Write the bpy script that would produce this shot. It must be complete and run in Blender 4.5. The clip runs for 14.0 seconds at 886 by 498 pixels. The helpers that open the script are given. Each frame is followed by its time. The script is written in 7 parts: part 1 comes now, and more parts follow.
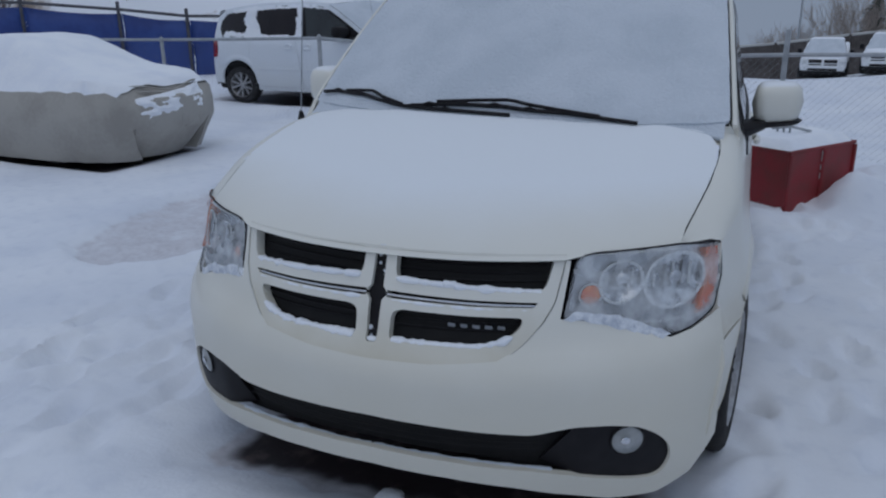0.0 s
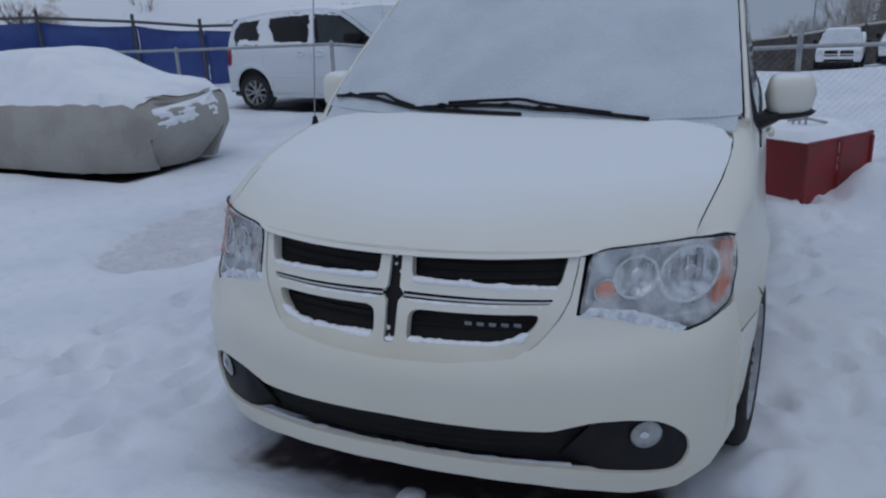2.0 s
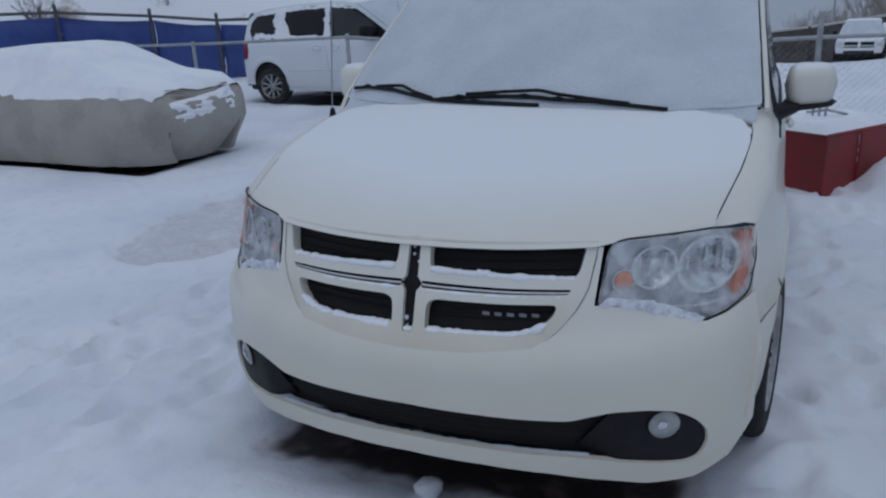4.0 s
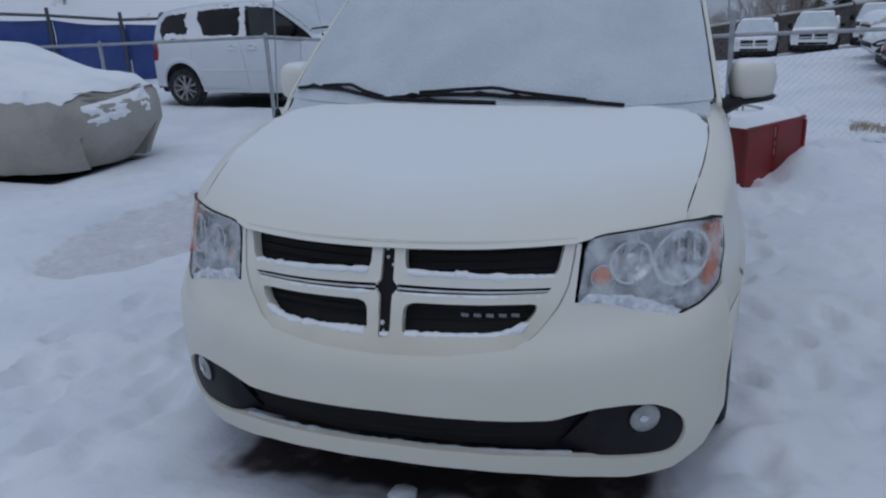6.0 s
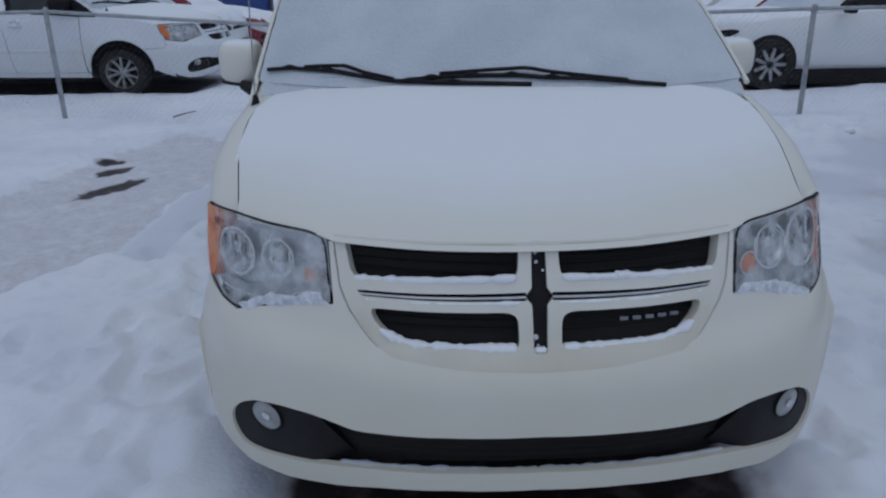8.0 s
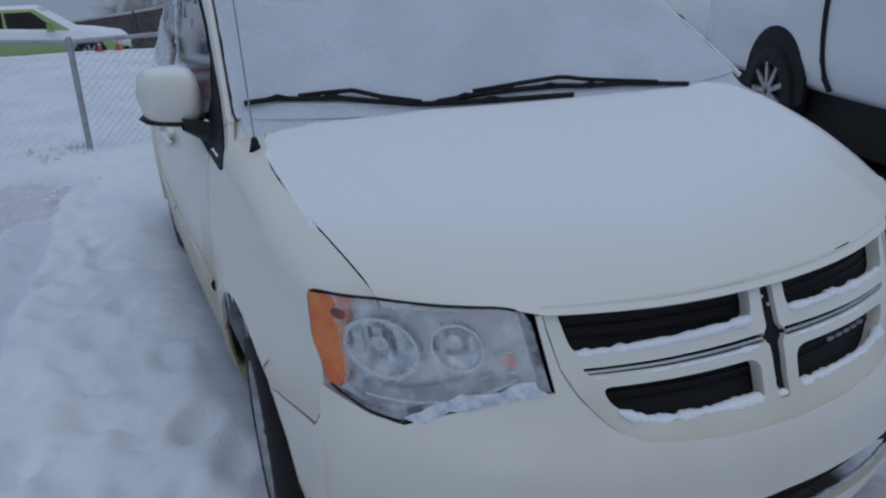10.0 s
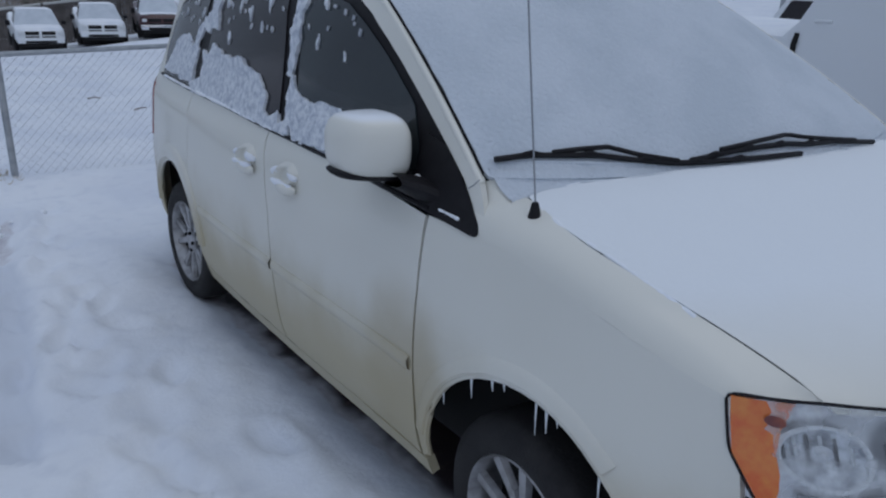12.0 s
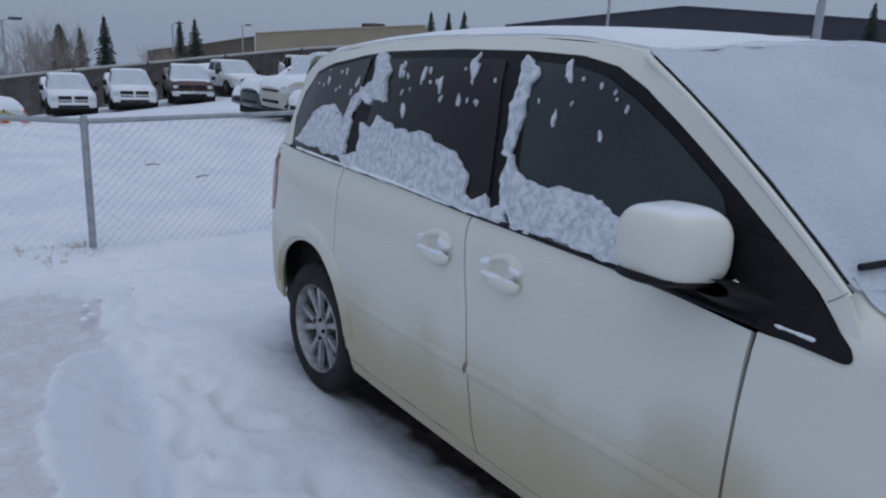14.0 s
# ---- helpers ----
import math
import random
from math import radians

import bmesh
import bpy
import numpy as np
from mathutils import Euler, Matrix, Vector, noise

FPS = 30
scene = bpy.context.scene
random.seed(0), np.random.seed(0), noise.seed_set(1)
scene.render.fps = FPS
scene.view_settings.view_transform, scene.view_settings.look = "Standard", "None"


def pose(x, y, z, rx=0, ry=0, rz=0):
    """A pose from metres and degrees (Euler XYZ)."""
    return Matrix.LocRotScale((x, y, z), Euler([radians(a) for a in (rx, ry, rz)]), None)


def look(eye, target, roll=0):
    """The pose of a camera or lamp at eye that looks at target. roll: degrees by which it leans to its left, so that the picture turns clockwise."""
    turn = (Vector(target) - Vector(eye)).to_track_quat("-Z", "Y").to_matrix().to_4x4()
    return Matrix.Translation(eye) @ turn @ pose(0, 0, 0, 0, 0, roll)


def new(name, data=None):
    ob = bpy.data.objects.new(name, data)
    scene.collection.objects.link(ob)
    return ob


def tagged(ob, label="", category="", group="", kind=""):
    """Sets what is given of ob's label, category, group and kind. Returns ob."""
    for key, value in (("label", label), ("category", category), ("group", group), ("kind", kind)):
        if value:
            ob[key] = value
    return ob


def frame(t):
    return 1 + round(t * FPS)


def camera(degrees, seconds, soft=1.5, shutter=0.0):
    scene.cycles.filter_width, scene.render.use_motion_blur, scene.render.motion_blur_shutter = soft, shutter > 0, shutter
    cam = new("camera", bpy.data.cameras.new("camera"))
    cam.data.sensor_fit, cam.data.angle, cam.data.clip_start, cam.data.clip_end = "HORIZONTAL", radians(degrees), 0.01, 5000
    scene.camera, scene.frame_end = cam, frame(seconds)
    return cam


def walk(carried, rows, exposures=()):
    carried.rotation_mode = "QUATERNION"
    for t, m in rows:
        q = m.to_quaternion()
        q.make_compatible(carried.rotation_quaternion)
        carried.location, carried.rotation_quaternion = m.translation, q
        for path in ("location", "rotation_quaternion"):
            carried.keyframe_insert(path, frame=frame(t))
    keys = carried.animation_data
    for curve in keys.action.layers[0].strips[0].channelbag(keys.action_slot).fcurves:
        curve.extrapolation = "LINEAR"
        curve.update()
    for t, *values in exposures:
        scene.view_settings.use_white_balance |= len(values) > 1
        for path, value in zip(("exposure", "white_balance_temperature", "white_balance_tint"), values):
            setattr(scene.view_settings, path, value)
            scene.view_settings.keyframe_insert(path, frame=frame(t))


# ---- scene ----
from mathutils import geometry

cam = camera(60.3, 14.0, soft=2.2, shutter=0.0)
PATH = [
    (0, (0.987, -1.737, 1.646), (0.281, 0.032, 1.038), -0.7),
    (0.5, (1.0, -1.742, 1.642), (0.281, 0.026, 1.044), -2.4),
    (1, (1.005, -1.744, 1.643), (0.286, 0.023, 1.041), -1.8),
    (1.5, (1.008, -1.753, 1.645), (0.268, 0.005, 1.043), -2.1),
    (2, (1.001, -1.754, 1.644), (0.253, 0.0, 1.043), -2.5),
    (2.5, (1.001, -1.759, 1.641), (0.235, -0.01, 1.043), -2.3),
    (3, (0.993, -1.76, 1.633), (0.217, -0.019, 1.029), -2.7),
    (3.2, (0.998, -1.763, 1.633), (0.212, -0.027, 1.022), -2.8),
    (5.5, (0.958, -1.77, 1.646), (0.22, -0.019, 1.022), -2.6),
    (6, (0.809, -1.779, 1.632), (0.233, 0.031, 1.007), -2.7),
    (6.5, (0.54, -1.813, 1.628), (0.101, 0.034, 1.0), -1.7),
    (7, (0.265, -1.765, 1.609), (-0.031, 0.107, 0.971), -4.1),
    (7.5, (0.02, -1.695, 1.612), (0.023, 0.191, 0.945), -2.6),
    (8, (-0.303, -1.623, 1.626), (-0.248, 0.255, 0.938), -0.9),
    (8.2, (-0.437, -1.543, 1.618), (-0.304, 0.324, 0.914), 0.0),
    (10.3, (-1.503, -0.786, 1.681), (-0.614, 0.85, 0.952), -1.2),
    (10.5, (-1.599, -0.688, 1.689), (-0.648, 0.893, 0.918), 0.1),
    (11, (-1.743, -0.432, 1.667), (-0.701, 1.085, 0.884), 1.7),
    (11.5, (-1.961, -0.201, 1.665), (-0.836, 1.269, 0.909), 1.5),
    (12, (-2.223, -0.039, 1.719), (-1.082, 1.462, 1.051), 1.7),
    (12.5, (-2.463, 0.224, 1.734), (-1.347, 1.802, 1.22), 1.1),
    (13, (-2.601, 0.405, 1.719), (-1.466, 1.97, 1.207), 1.6),
    (13.5, (-2.652, 0.562, 1.706), (-1.503, 2.12, 1.202), 2.1),
    (14, (-2.59, 0.736, 1.686), (-1.437, 2.29, 1.182), 2.4),
]
walk(cam, [(t, look(eye, target, roll)) for t, eye, target, roll in PATH],
     exposures=[(0.0, 0.0, 6450, 10), (6.8, 0.0, 6450, 10), (7.5, -0.03, 6450, 10), (8.2, -0.03, 6450, 10), (10.3, -0.07, 6270, 10), (11.0, -0.11, 6270, 10), (11.5, -0.10, 6270, 10), (12.0, 0.06, 6420, 10), (12.5, 0.05, 6420, 10), (13.0, 0.08, 6450, 10), (13.5, 0.10, 6500, 10), (14.0, 0.20, 6500, 10)])

# ---- light: heavy overcast, winter afternoon ----
world = bpy.data.worlds.new("overcast")
scene.world = world
world.use_nodes = True
wn, wl = world.node_tree.nodes, world.node_tree.links
wn.clear()
sky = wn.new("ShaderNodeTexSky")
sky.sky_type, sky.sun_disc, sky.sun_elevation, sky.sun_rotation = "NISHITA", False, radians(22), radians(200)
sky.air_density, sky.dust_density = 1.0, 3.0
tc = wn.new("ShaderNodeTexCoord")
sep = wn.new("ShaderNodeSeparateXYZ")
wl.new(tc.outputs["Generated"], sep.inputs[0])
rng = wn.new("ShaderNodeMapRange")
rng.inputs[1].default_value, rng.inputs[2].default_value = 0.0, 0.9
wl.new(sep.outputs[2], rng.inputs[0])
ramp = wn.new("ShaderNodeValToRGB")
ramp.color_ramp.elements[0].color = (0.305, 0.378, 0.505, 1)
ramp.color_ramp.elements[1].color = (0.575, 0.69, 0.90, 1)
wl.new(rng.outputs[0], ramp.inputs[0])
bg_cloud, bg_sky, add = wn.new("ShaderNodeBackground"), wn.new("ShaderNodeBackground"), wn.new("ShaderNodeAddShader")
wl.new(ramp.outputs[0], bg_cloud.inputs[0])
wl.new(sky.outputs[0], bg_sky.inputs[0])
bg_cloud.inputs[1].default_value, bg_sky.inputs[1].default_value = 0.675, 0.003
wl.new(bg_cloud.outputs[0], add.inputs[0])
wl.new(bg_sky.outputs[0], add.inputs[1])
wout = wn.new("ShaderNodeOutputWorld")
wl.new(add.outputs[0], wout.inputs[0])
sun = new("sun", bpy.data.lights.new("sun", "SUN"))
sun.data.energy, sun.data.angle, sun.data.color = 0.25, radians(40), (1.0, 0.95, 0.88)
sun.matrix_world = look((2, -5, 20), (0, 0, 0))


# ---- materials ----
def mat(name, base, rough=0.5, metal=0.0, second=None, scale=6.0, fine=60.0, bump=0.0, bump_scale=40.0, coat=0.0, spec=0.5, low=0.4, high=0.65):
    """A surface with a coarse and a fine noise between two colours and a fine relief."""
    m = bpy.data.materials.new(name)
    m.use_nodes = True
    n, l = m.node_tree.nodes, m.node_tree.links
    b = n["Principled BSDF"]
    b.inputs["Base Color"].default_value = (*base, 1)
    b.inputs["Roughness"].default_value, b.inputs["Metallic"].default_value = rough, metal
    b.inputs["Coat Weight"].default_value, b.inputs["Specular IOR Level"].default_value = coat, spec
    co = n.new("ShaderNodeTexCoord")
    if second:
        n1, n2, mx, rp = n.new("ShaderNodeTexNoise"), n.new("ShaderNodeTexNoise"), n.new("ShaderNodeMath"), n.new("ShaderNodeMapRange")
        n1.inputs["Scale"].default_value, n2.inputs["Scale"].default_value = scale, fine
        n1.inputs["Detail"].default_value, n2.inputs["Detail"].default_value = 4, 3
        l.new(co.outputs["Object"], n1.inputs["Vector"]), l.new(co.outputs["Object"], n2.inputs["Vector"])
        mx.operation = "MULTIPLY_ADD"
        mx.inputs[1].default_value = 0.3
        l.new(n2.outputs["Fac"], mx.inputs[0]), l.new(n1.outputs["Fac"], mx.inputs[2])
        rp.inputs[1].default_value, rp.inputs[2].default_value = low + 0.15, high + 0.15
        l.new(mx.outputs[0], rp.inputs[0])
        mix = n.new("ShaderNodeMix")
        mix.data_type = "RGBA"
        mix.inputs["A"].default_value, mix.inputs["B"].default_value = (*base, 1), (*second, 1)
        l.new(rp.outputs[0], mix.inputs["Factor"])
        l.new(mix.outputs["Result"], b.inputs["Base Color"])
    if bump:
        n3, bp = n.new("ShaderNodeTexNoise"), n.new("ShaderNodeBump")
        n3.inputs["Scale"].default_value, n3.inputs["Detail"].default_value = bump_scale, 5
        l.new(co.outputs["Object"], n3.inputs["Vector"])
        bp.inputs["Strength"].default_value, bp.inputs["Distance"].default_value = bump, 0.01
        l.new(n3.outputs["Fac"], bp.inputs["Height"])
        l.new(bp.outputs["Normal"], b.inputs["Normal"])
    return m


SNOW = mat("snow", (0.88, 0.90, 0.93), 0.75, second=(0.80, 0.83, 0.89), scale=2.5, fine=30, bump=0.5, bump_scale=45, spec=0.25)
SNOW_GLASS = mat("thin_snow_on_glass", (0.62, 0.665, 0.72), 0.8, second=(0.545, 0.595, 0.65), scale=3.2, fine=70, bump=0.85, bump_scale=70, spec=0.2)
STRAW = mat("dry_grass", (0.42, 0.35, 0.24), 0.8, second=(0.55, 0.48, 0.36), scale=20)
# the darker blue-grey second tone paints in shade between the crumbs
SNOW_GRAIN = mat("crumbly_snow", (0.76, 0.79, 0.83), 0.8, second=(0.50, 0.54, 0.61), scale=38, fine=120, bump=1.0, bump_scale=62, spec=0.2)
BLACK = mat("black_plastic", (0.007, 0.006, 0.008), 0.55, second=(0.011, 0.010, 0.012), scale=20, bump=0.15, bump_scale=250, spec=0.25)
RUBBER = mat("tyre_rubber", (0.009, 0.008, 0.009), 0.85, second=(0.019, 0.017, 0.017), scale=9, bump=0.3, bump_scale=120)
# near-black, so the deep shade of openings and undersides is in the colour
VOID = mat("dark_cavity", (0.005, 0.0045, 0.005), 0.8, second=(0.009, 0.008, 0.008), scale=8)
TINT = mat("privacy_glass", (0.012, 0.009, 0.012), 0.10, second=(0.017, 0.013, 0.015), scale=2, spec=0.3)
TINT_FRONT = mat("front_glass", (0.012, 0.016, 0.020), 0.08, second=(0.020, 0.027, 0.030), scale=2, spec=0.6)
ALLOY = mat("alloy", (0.44, 0.44, 0.45), 0.35, 0.75, second=(0.27, 0.265, 0.265), scale=14, bump=0.1, bump_scale=90)
CHROME = mat("chrome", (0.72, 0.73, 0.75), 0.16, 1.0, second=(0.6, 0.61, 0.64), scale=10)
SILVER = mat("lamp_reflector", (0.66, 0.67, 0.69), 0.25, 0.7, second=(0.50, 0.51, 0.54), scale=18)
AMBER = mat("amber_lens", (0.66, 0.13, 0.03), 0.2, second=(0.72, 0.24, 0.05), scale=9, coat=0.5)
RED_LENS = mat("red_lens", (0.30, 0.02, 0.025), 0.2, second=(0.2, 0.015, 0.02), scale=9, coat=0.5)
BULB_RED = mat("bulb_behind_amber", (0.16, 0.05, 0.05), 0.3, second=(0.24, 0.07, 0.05), scale=30)
LAMP_GREY = mat("lamp_bezel", (0.22, 0.235, 0.26), 0.4, second=(0.28, 0.29, 0.31), scale=12)
# bright and dark mottling stands for the reflections in a mirrored bowl
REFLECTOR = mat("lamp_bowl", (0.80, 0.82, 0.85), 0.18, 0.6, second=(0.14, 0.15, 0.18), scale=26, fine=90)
FOG = mat("fog_lamp_glass", (0.34, 0.35, 0.35), 0.25, second=(0.24, 0.25, 0.25), scale=20, coat=0.4)
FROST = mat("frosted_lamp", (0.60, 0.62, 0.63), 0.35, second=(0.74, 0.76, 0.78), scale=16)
GALV = mat("galvanised_steel", (0.42, 0.44, 0.46), 0.5, 0.6, second=(0.32, 0.34, 0.36), scale=12, bump=0.1)
RED_STEEL = mat("red_painted_steel", (0.27, 0.022, 0.028), 0.5, second=(0.20, 0.03, 0.03), scale=5, bump=0.15)
BLUE_TARP = mat("blue_tarpaulin", (0.018, 0.045, 0.20), 0.55, second=(0.03, 0.07, 0.26), scale=1.2, fine=9, bump=0.5, bump_scale=5)
COVER = mat("grey_car_cover", (0.40, 0.38, 0.345), 0.85, second=(0.33, 0.31, 0.28), scale=2.2, fine=25, bump=0.45, bump_scale=14)
ICE = mat("ice", (0.75, 0.78, 0.8), 0.15, spec=0.6)
WOOD_GREY = mat("weathered_boards", (0.115, 0.10, 0.095), 0.85, second=(0.075, 0.065, 0.06), scale=3, fine=30)
ORANGE = mat("cone_plastic", (0.6, 0.09, 0.03), 0.5, second=(0.5, 0.07, 0.02))
PALE_TWIGS = mat("pale_twigs", (0.25, 0.21, 0.185), 0.9, second=(0.33, 0.285, 0.25), scale=2)
SPRUCE = mat("spruce_needles", (0.018, 0.030, 0.022), 0.8, second=(0.03, 0.042, 0.03), scale=1.5)
BARK = mat("bare_twigs", (0.14, 0.105, 0.09), 0.9, second=(0.2, 0.16, 0.14), scale=2)
BEIGE_WALL = mat("beige_wall", (0.34, 0.29, 0.21), 0.85, second=(0.30, 0.255, 0.19), scale=0.6)
BROWN_WALL = mat("brown_wall", (0.13, 0.105, 0.085), 0.85, second=(0.11, 0.09, 0.075), scale=0.6)
NAVY_WALL = mat("dark_cladding", (0.045, 0.045, 0.062), 0.7, second=(0.055, 0.052, 0.07), scale=0.5)
PALE_PANEL = mat("pale_panel", (0.5, 0.5, 0.48), 0.7, second=(0.44, 0.44, 0.43), scale=2)


def paint(name, base, dirt=(0.47, 0.41, 0.27), dirty=0.0, hood=False):
    """Car paint; dirt: road film low on the flanks; hood: a dusting of snow that thins out towards the nose."""
    m = mat(name, base, 0.32, coat=0.35, spec=0.4)
    n, l = m.node_tree.nodes, m.node_tree.links
    b, co = n["Principled BSDF"], n["Texture Coordinate"]
    sp = n.new("ShaderNodeSeparateXYZ")
    l.new(co.outputs["Object"], sp.inputs[0])
    no = n.new("ShaderNodeTexNoise")
    no.inputs["Scale"].default_value, no.inputs["Detail"].default_value = 3.0, 5
    l.new(co.outputs["Object"], no.inputs["Vector"])

    def math(op, a, bb):
        k = n.new("ShaderNodeMath")
        k.operation = op
        for i, v in enumerate((a, bb)):
            if isinstance(v, (int, float)):
                k.inputs[i].default_value = v
            else:
                l.new(v, k.inputs[i])
        return k.outputs[0]

    def ranged(v, lo, hi):
        k = n.new("ShaderNodeMapRange")
        k.interpolation_type = "SMOOTHSTEP"
        k.inputs[1].default_value, k.inputs[2].default_value = lo, hi
        l.new(v, k.inputs[0])
        return k.outputs[0]

    def blend(fac, a, col):
        k = n.new("ShaderNodeMix")
        k.data_type = "RGBA"
        k.inputs["B"].default_value = (*col, 1)
        l.new(fac, k.inputs["Factor"])
        if isinstance(a, tuple):
            k.inputs["A"].default_value = (*a, 1)
        else:
            l.new(a, k.inputs["A"])
        return k.outputs["Result"]

    colour = base
    if dirty:
        height = math("ADD", sp.outputs[2], math("MULTIPLY", no.outputs["Fac"], 0.35))
        film = math("MULTIPLY", ranged(math("MULTIPLY", height, -1.0), -1.02, -0.58), dirty)
        colour = blend(film, colour, dirt)
        # spray thrown up behind the front wheel
        dy = math("MULTIPLY", math("SUBTRACT", sp.outputs[1], 1.72), 3.2)
        dz = math("MULTIPLY", math("SUBTRACT", sp.outputs[2], 0.55), 2.4)
        far = math("ADD", math("MULTIPLY", dy, dy), math("MULTIPLY", dz, dz))
        spray = ranged(math("MULTIPLY", math("ADD", far, math("MULTIPLY", no.outputs["Fac"], 0.5)), -1.0), -1.1, -0.2)
        colour = blend(math("MULTIPLY", spray, min(1.0, dirty * 0.8)), colour, (0.44, 0.375, 0.24))
        rough = math("ADD", math("MULTIPLY", film, 0.35), 0.35)
        l.new(rough, b.inputs["Roughness"])
    if hood:
        ax = math("MULTIPLY", math("MULTIPLY", sp.outputs[0], sp.outputs[0]), 0.45)
        d = math("SUBTRACT", math("SUBTRACT", sp.outputs[1], ax), 0.17)
        d = math("ADD", d, math("MULTIPLY", math("SUBTRACT", no.outputs["Fac"], 0.5), 0.16))
        cover = ranged(d, 0.02, 0.42)
        colour = blend(cover, colour, (0.815, 0.842, 0.865))
        l.new(math("ADD", math("MULTIPLY", cover, 0.5), 0.3), b.inputs["Roughness"])
        l.new(math("MULTIPLY", math("SUBTRACT", 1.0, cover), 0.35), b.inputs["Coat Weight"])
        fine = n.new("ShaderNodeTexNoise")
        fine.inputs["Scale"].default_value, fine.inputs["Detail"].default_value = 55, 4
        l.new(co.outputs["Object"], fine.inputs["Vector"])
        bp = n.new("ShaderNodeBump")
        bp.inputs["Distance"].default_value = 0.006
        l.new(math("MULTIPLY", cover, 0.35), bp.inputs["Strength"])
        l.new(fine.outputs["Fac"], bp.inputs["Height"])
        l.new(bp.outputs["Normal"], b.inputs["Normal"])
    if not isinstance(colour, tuple):
        l.new(colour, b.inputs["Base Color"])
    return m


def clear_lens(name):
    m = bpy.data.materials.new(name)
    m.use_nodes = True
    n, l = m.node_tree.nodes, m.node_tree.links
    n.clear()
    tr, gl, mx, out = n.new("ShaderNodeBsdfTransparent"), n.new("ShaderNodeBsdfPrincipled"), n.new("ShaderNodeMixShader"), n.new("ShaderNodeOutputMaterial")
    tr.inputs[0].default_value = (0.93, 0.95, 0.96, 1)
    gl.inputs["Base Color"].default_value, gl.inputs["Roughness"].default_value = (0.80, 0.83, 0.86, 1), 0.22
    co, no, rg = n.new("ShaderNodeTexCoord"), n.new("ShaderNodeTexNoise"), n.new("ShaderNodeMapRange")
    no.inputs["Scale"].default_value, no.inputs["Detail"].default_value = 14, 6
    l.new(co.outputs["Object"], no.inputs["Vector"]), l.new(no.outputs["Fac"], rg.inputs[0])
    rg.inputs[1].default_value, rg.inputs[2].default_value, rg.inputs[3].default_value, rg.inputs[4].default_value = 0.40, 0.70, 0.18, 0.62
    l.new(rg.outputs[0], mx.inputs[0]), l.new(tr.outputs[0], mx.inputs[1]), l.new(gl.outputs[0], mx.inputs[2])
    l.new(mx.outputs[0], out.inputs[0])
    return m


LENS = clear_lens("clear_lamp_lens")
CREAM = paint("cream_white_paint", (0.74, 0.725, 0.655), dirty=0.95)
CREAM_DUSTED = CREAM.copy()
CREAM_DUSTED.name = "cream_paint_dusted_with_snow"
nt = CREAM_DUSTED.node_tree
geo, sep, ramp, over = nt.nodes.new("ShaderNodeNewGeometry"), nt.nodes.new("ShaderNodeSeparateXYZ"), nt.nodes.new("ShaderNodeMapRange"), nt.nodes.new("ShaderNodeMix")
over.data_type, ramp.interpolation_type = "RGBA", "SMOOTHSTEP"
ramp.inputs[1].default_value, ramp.inputs[2].default_value = 0.62, 0.97
over.inputs["B"].default_value = (0.86, 0.88, 0.91, 1)
shader = nt.nodes["Principled BSDF"]
under = shader.inputs["Base Color"].links
if under:
    nt.links.new(under[0].from_socket, over.inputs["A"])
nt.links.new(geo.outputs["Normal"], sep.inputs[0]), nt.links.new(sep.outputs[2], ramp.inputs[0]), nt.links.new(ramp.outputs[0], over.inputs["Factor"])
nt.links.new(over.outputs["Result"], shader.inputs["Base Color"])
CREAM_HOOD = paint("cream_paint_under_snow", (0.74, 0.725, 0.655), hood=True)
WHITE = paint("white_paint", (0.72, 0.76, 0.81), dirty=0.15)
WHITE_HOOD = paint("white_paint_under_snow", (0.76, 0.78, 0.80), hood=True)
CLEAN_WHITE = paint("clean_white_paint", (0.76, 0.78, 0.80))
CREAM_FRONT = paint("cream_white_bumper", (0.74, 0.725, 0.655), dirty=0.3)
BLOOD = paint("red_paint", (0.26, 0.02, 0.03))
BEIGE = paint("beige_paint", (0.52, 0.48, 0.41))
MAROON = paint("maroon_paint", (0.06, 0.022, 0.025))
LIME = paint("lime_paint", (0.33, 0.44, 0.17))
CHARCOAL = paint("charcoal_paint", (0.05, 0.055, 0.06))


# ---- mesh helpers ----
def curve_through(table):
    """A smooth curve through (x, y) knots."""
    xs, ys = [np.array(c, float) for c in zip(*table)]
    ms = np.gradient(ys, xs)

    def f(v):
        v = min(max(v, xs[0]), xs[-1])
        i = min(max(int(np.searchsorted(xs, v)) - 1, 0), len(xs) - 2)
        h = xs[i + 1] - xs[i]
        t = (v - xs[i]) / h
        return float((2 * t**3 - 3 * t**2 + 1) * ys[i] + (t**3 - 2 * t**2 + t) * h * ms[i] + (3 * t**2 - 2 * t**3) * ys[i + 1] + (t**3 - t**2) * h * ms[i + 1])

    return f


def finish(name, bm, material, parent=None, label="", sharp=38):
    """Link a bmesh as one object, smooth but for its sharp edges."""
    me = bpy.data.meshes.new(name)
    bm.to_mesh(me)
    bm.free()
    me.polygons.foreach_set("use_smooth", [True] * len(me.polygons))
    me.set_sharp_from_angle(angle=radians(sharp))
    for m in material if isinstance(material, (list, tuple)) else [material]:
        me.materials.append(m)
    ob = new(name, me)
    ob.parent = parent
    if label:
        tagged(ob, label)
    return ob


part = finish


def empty(name, label="", category="", group="", kind=""):
    return tagged(new(name), label, category, group, kind)


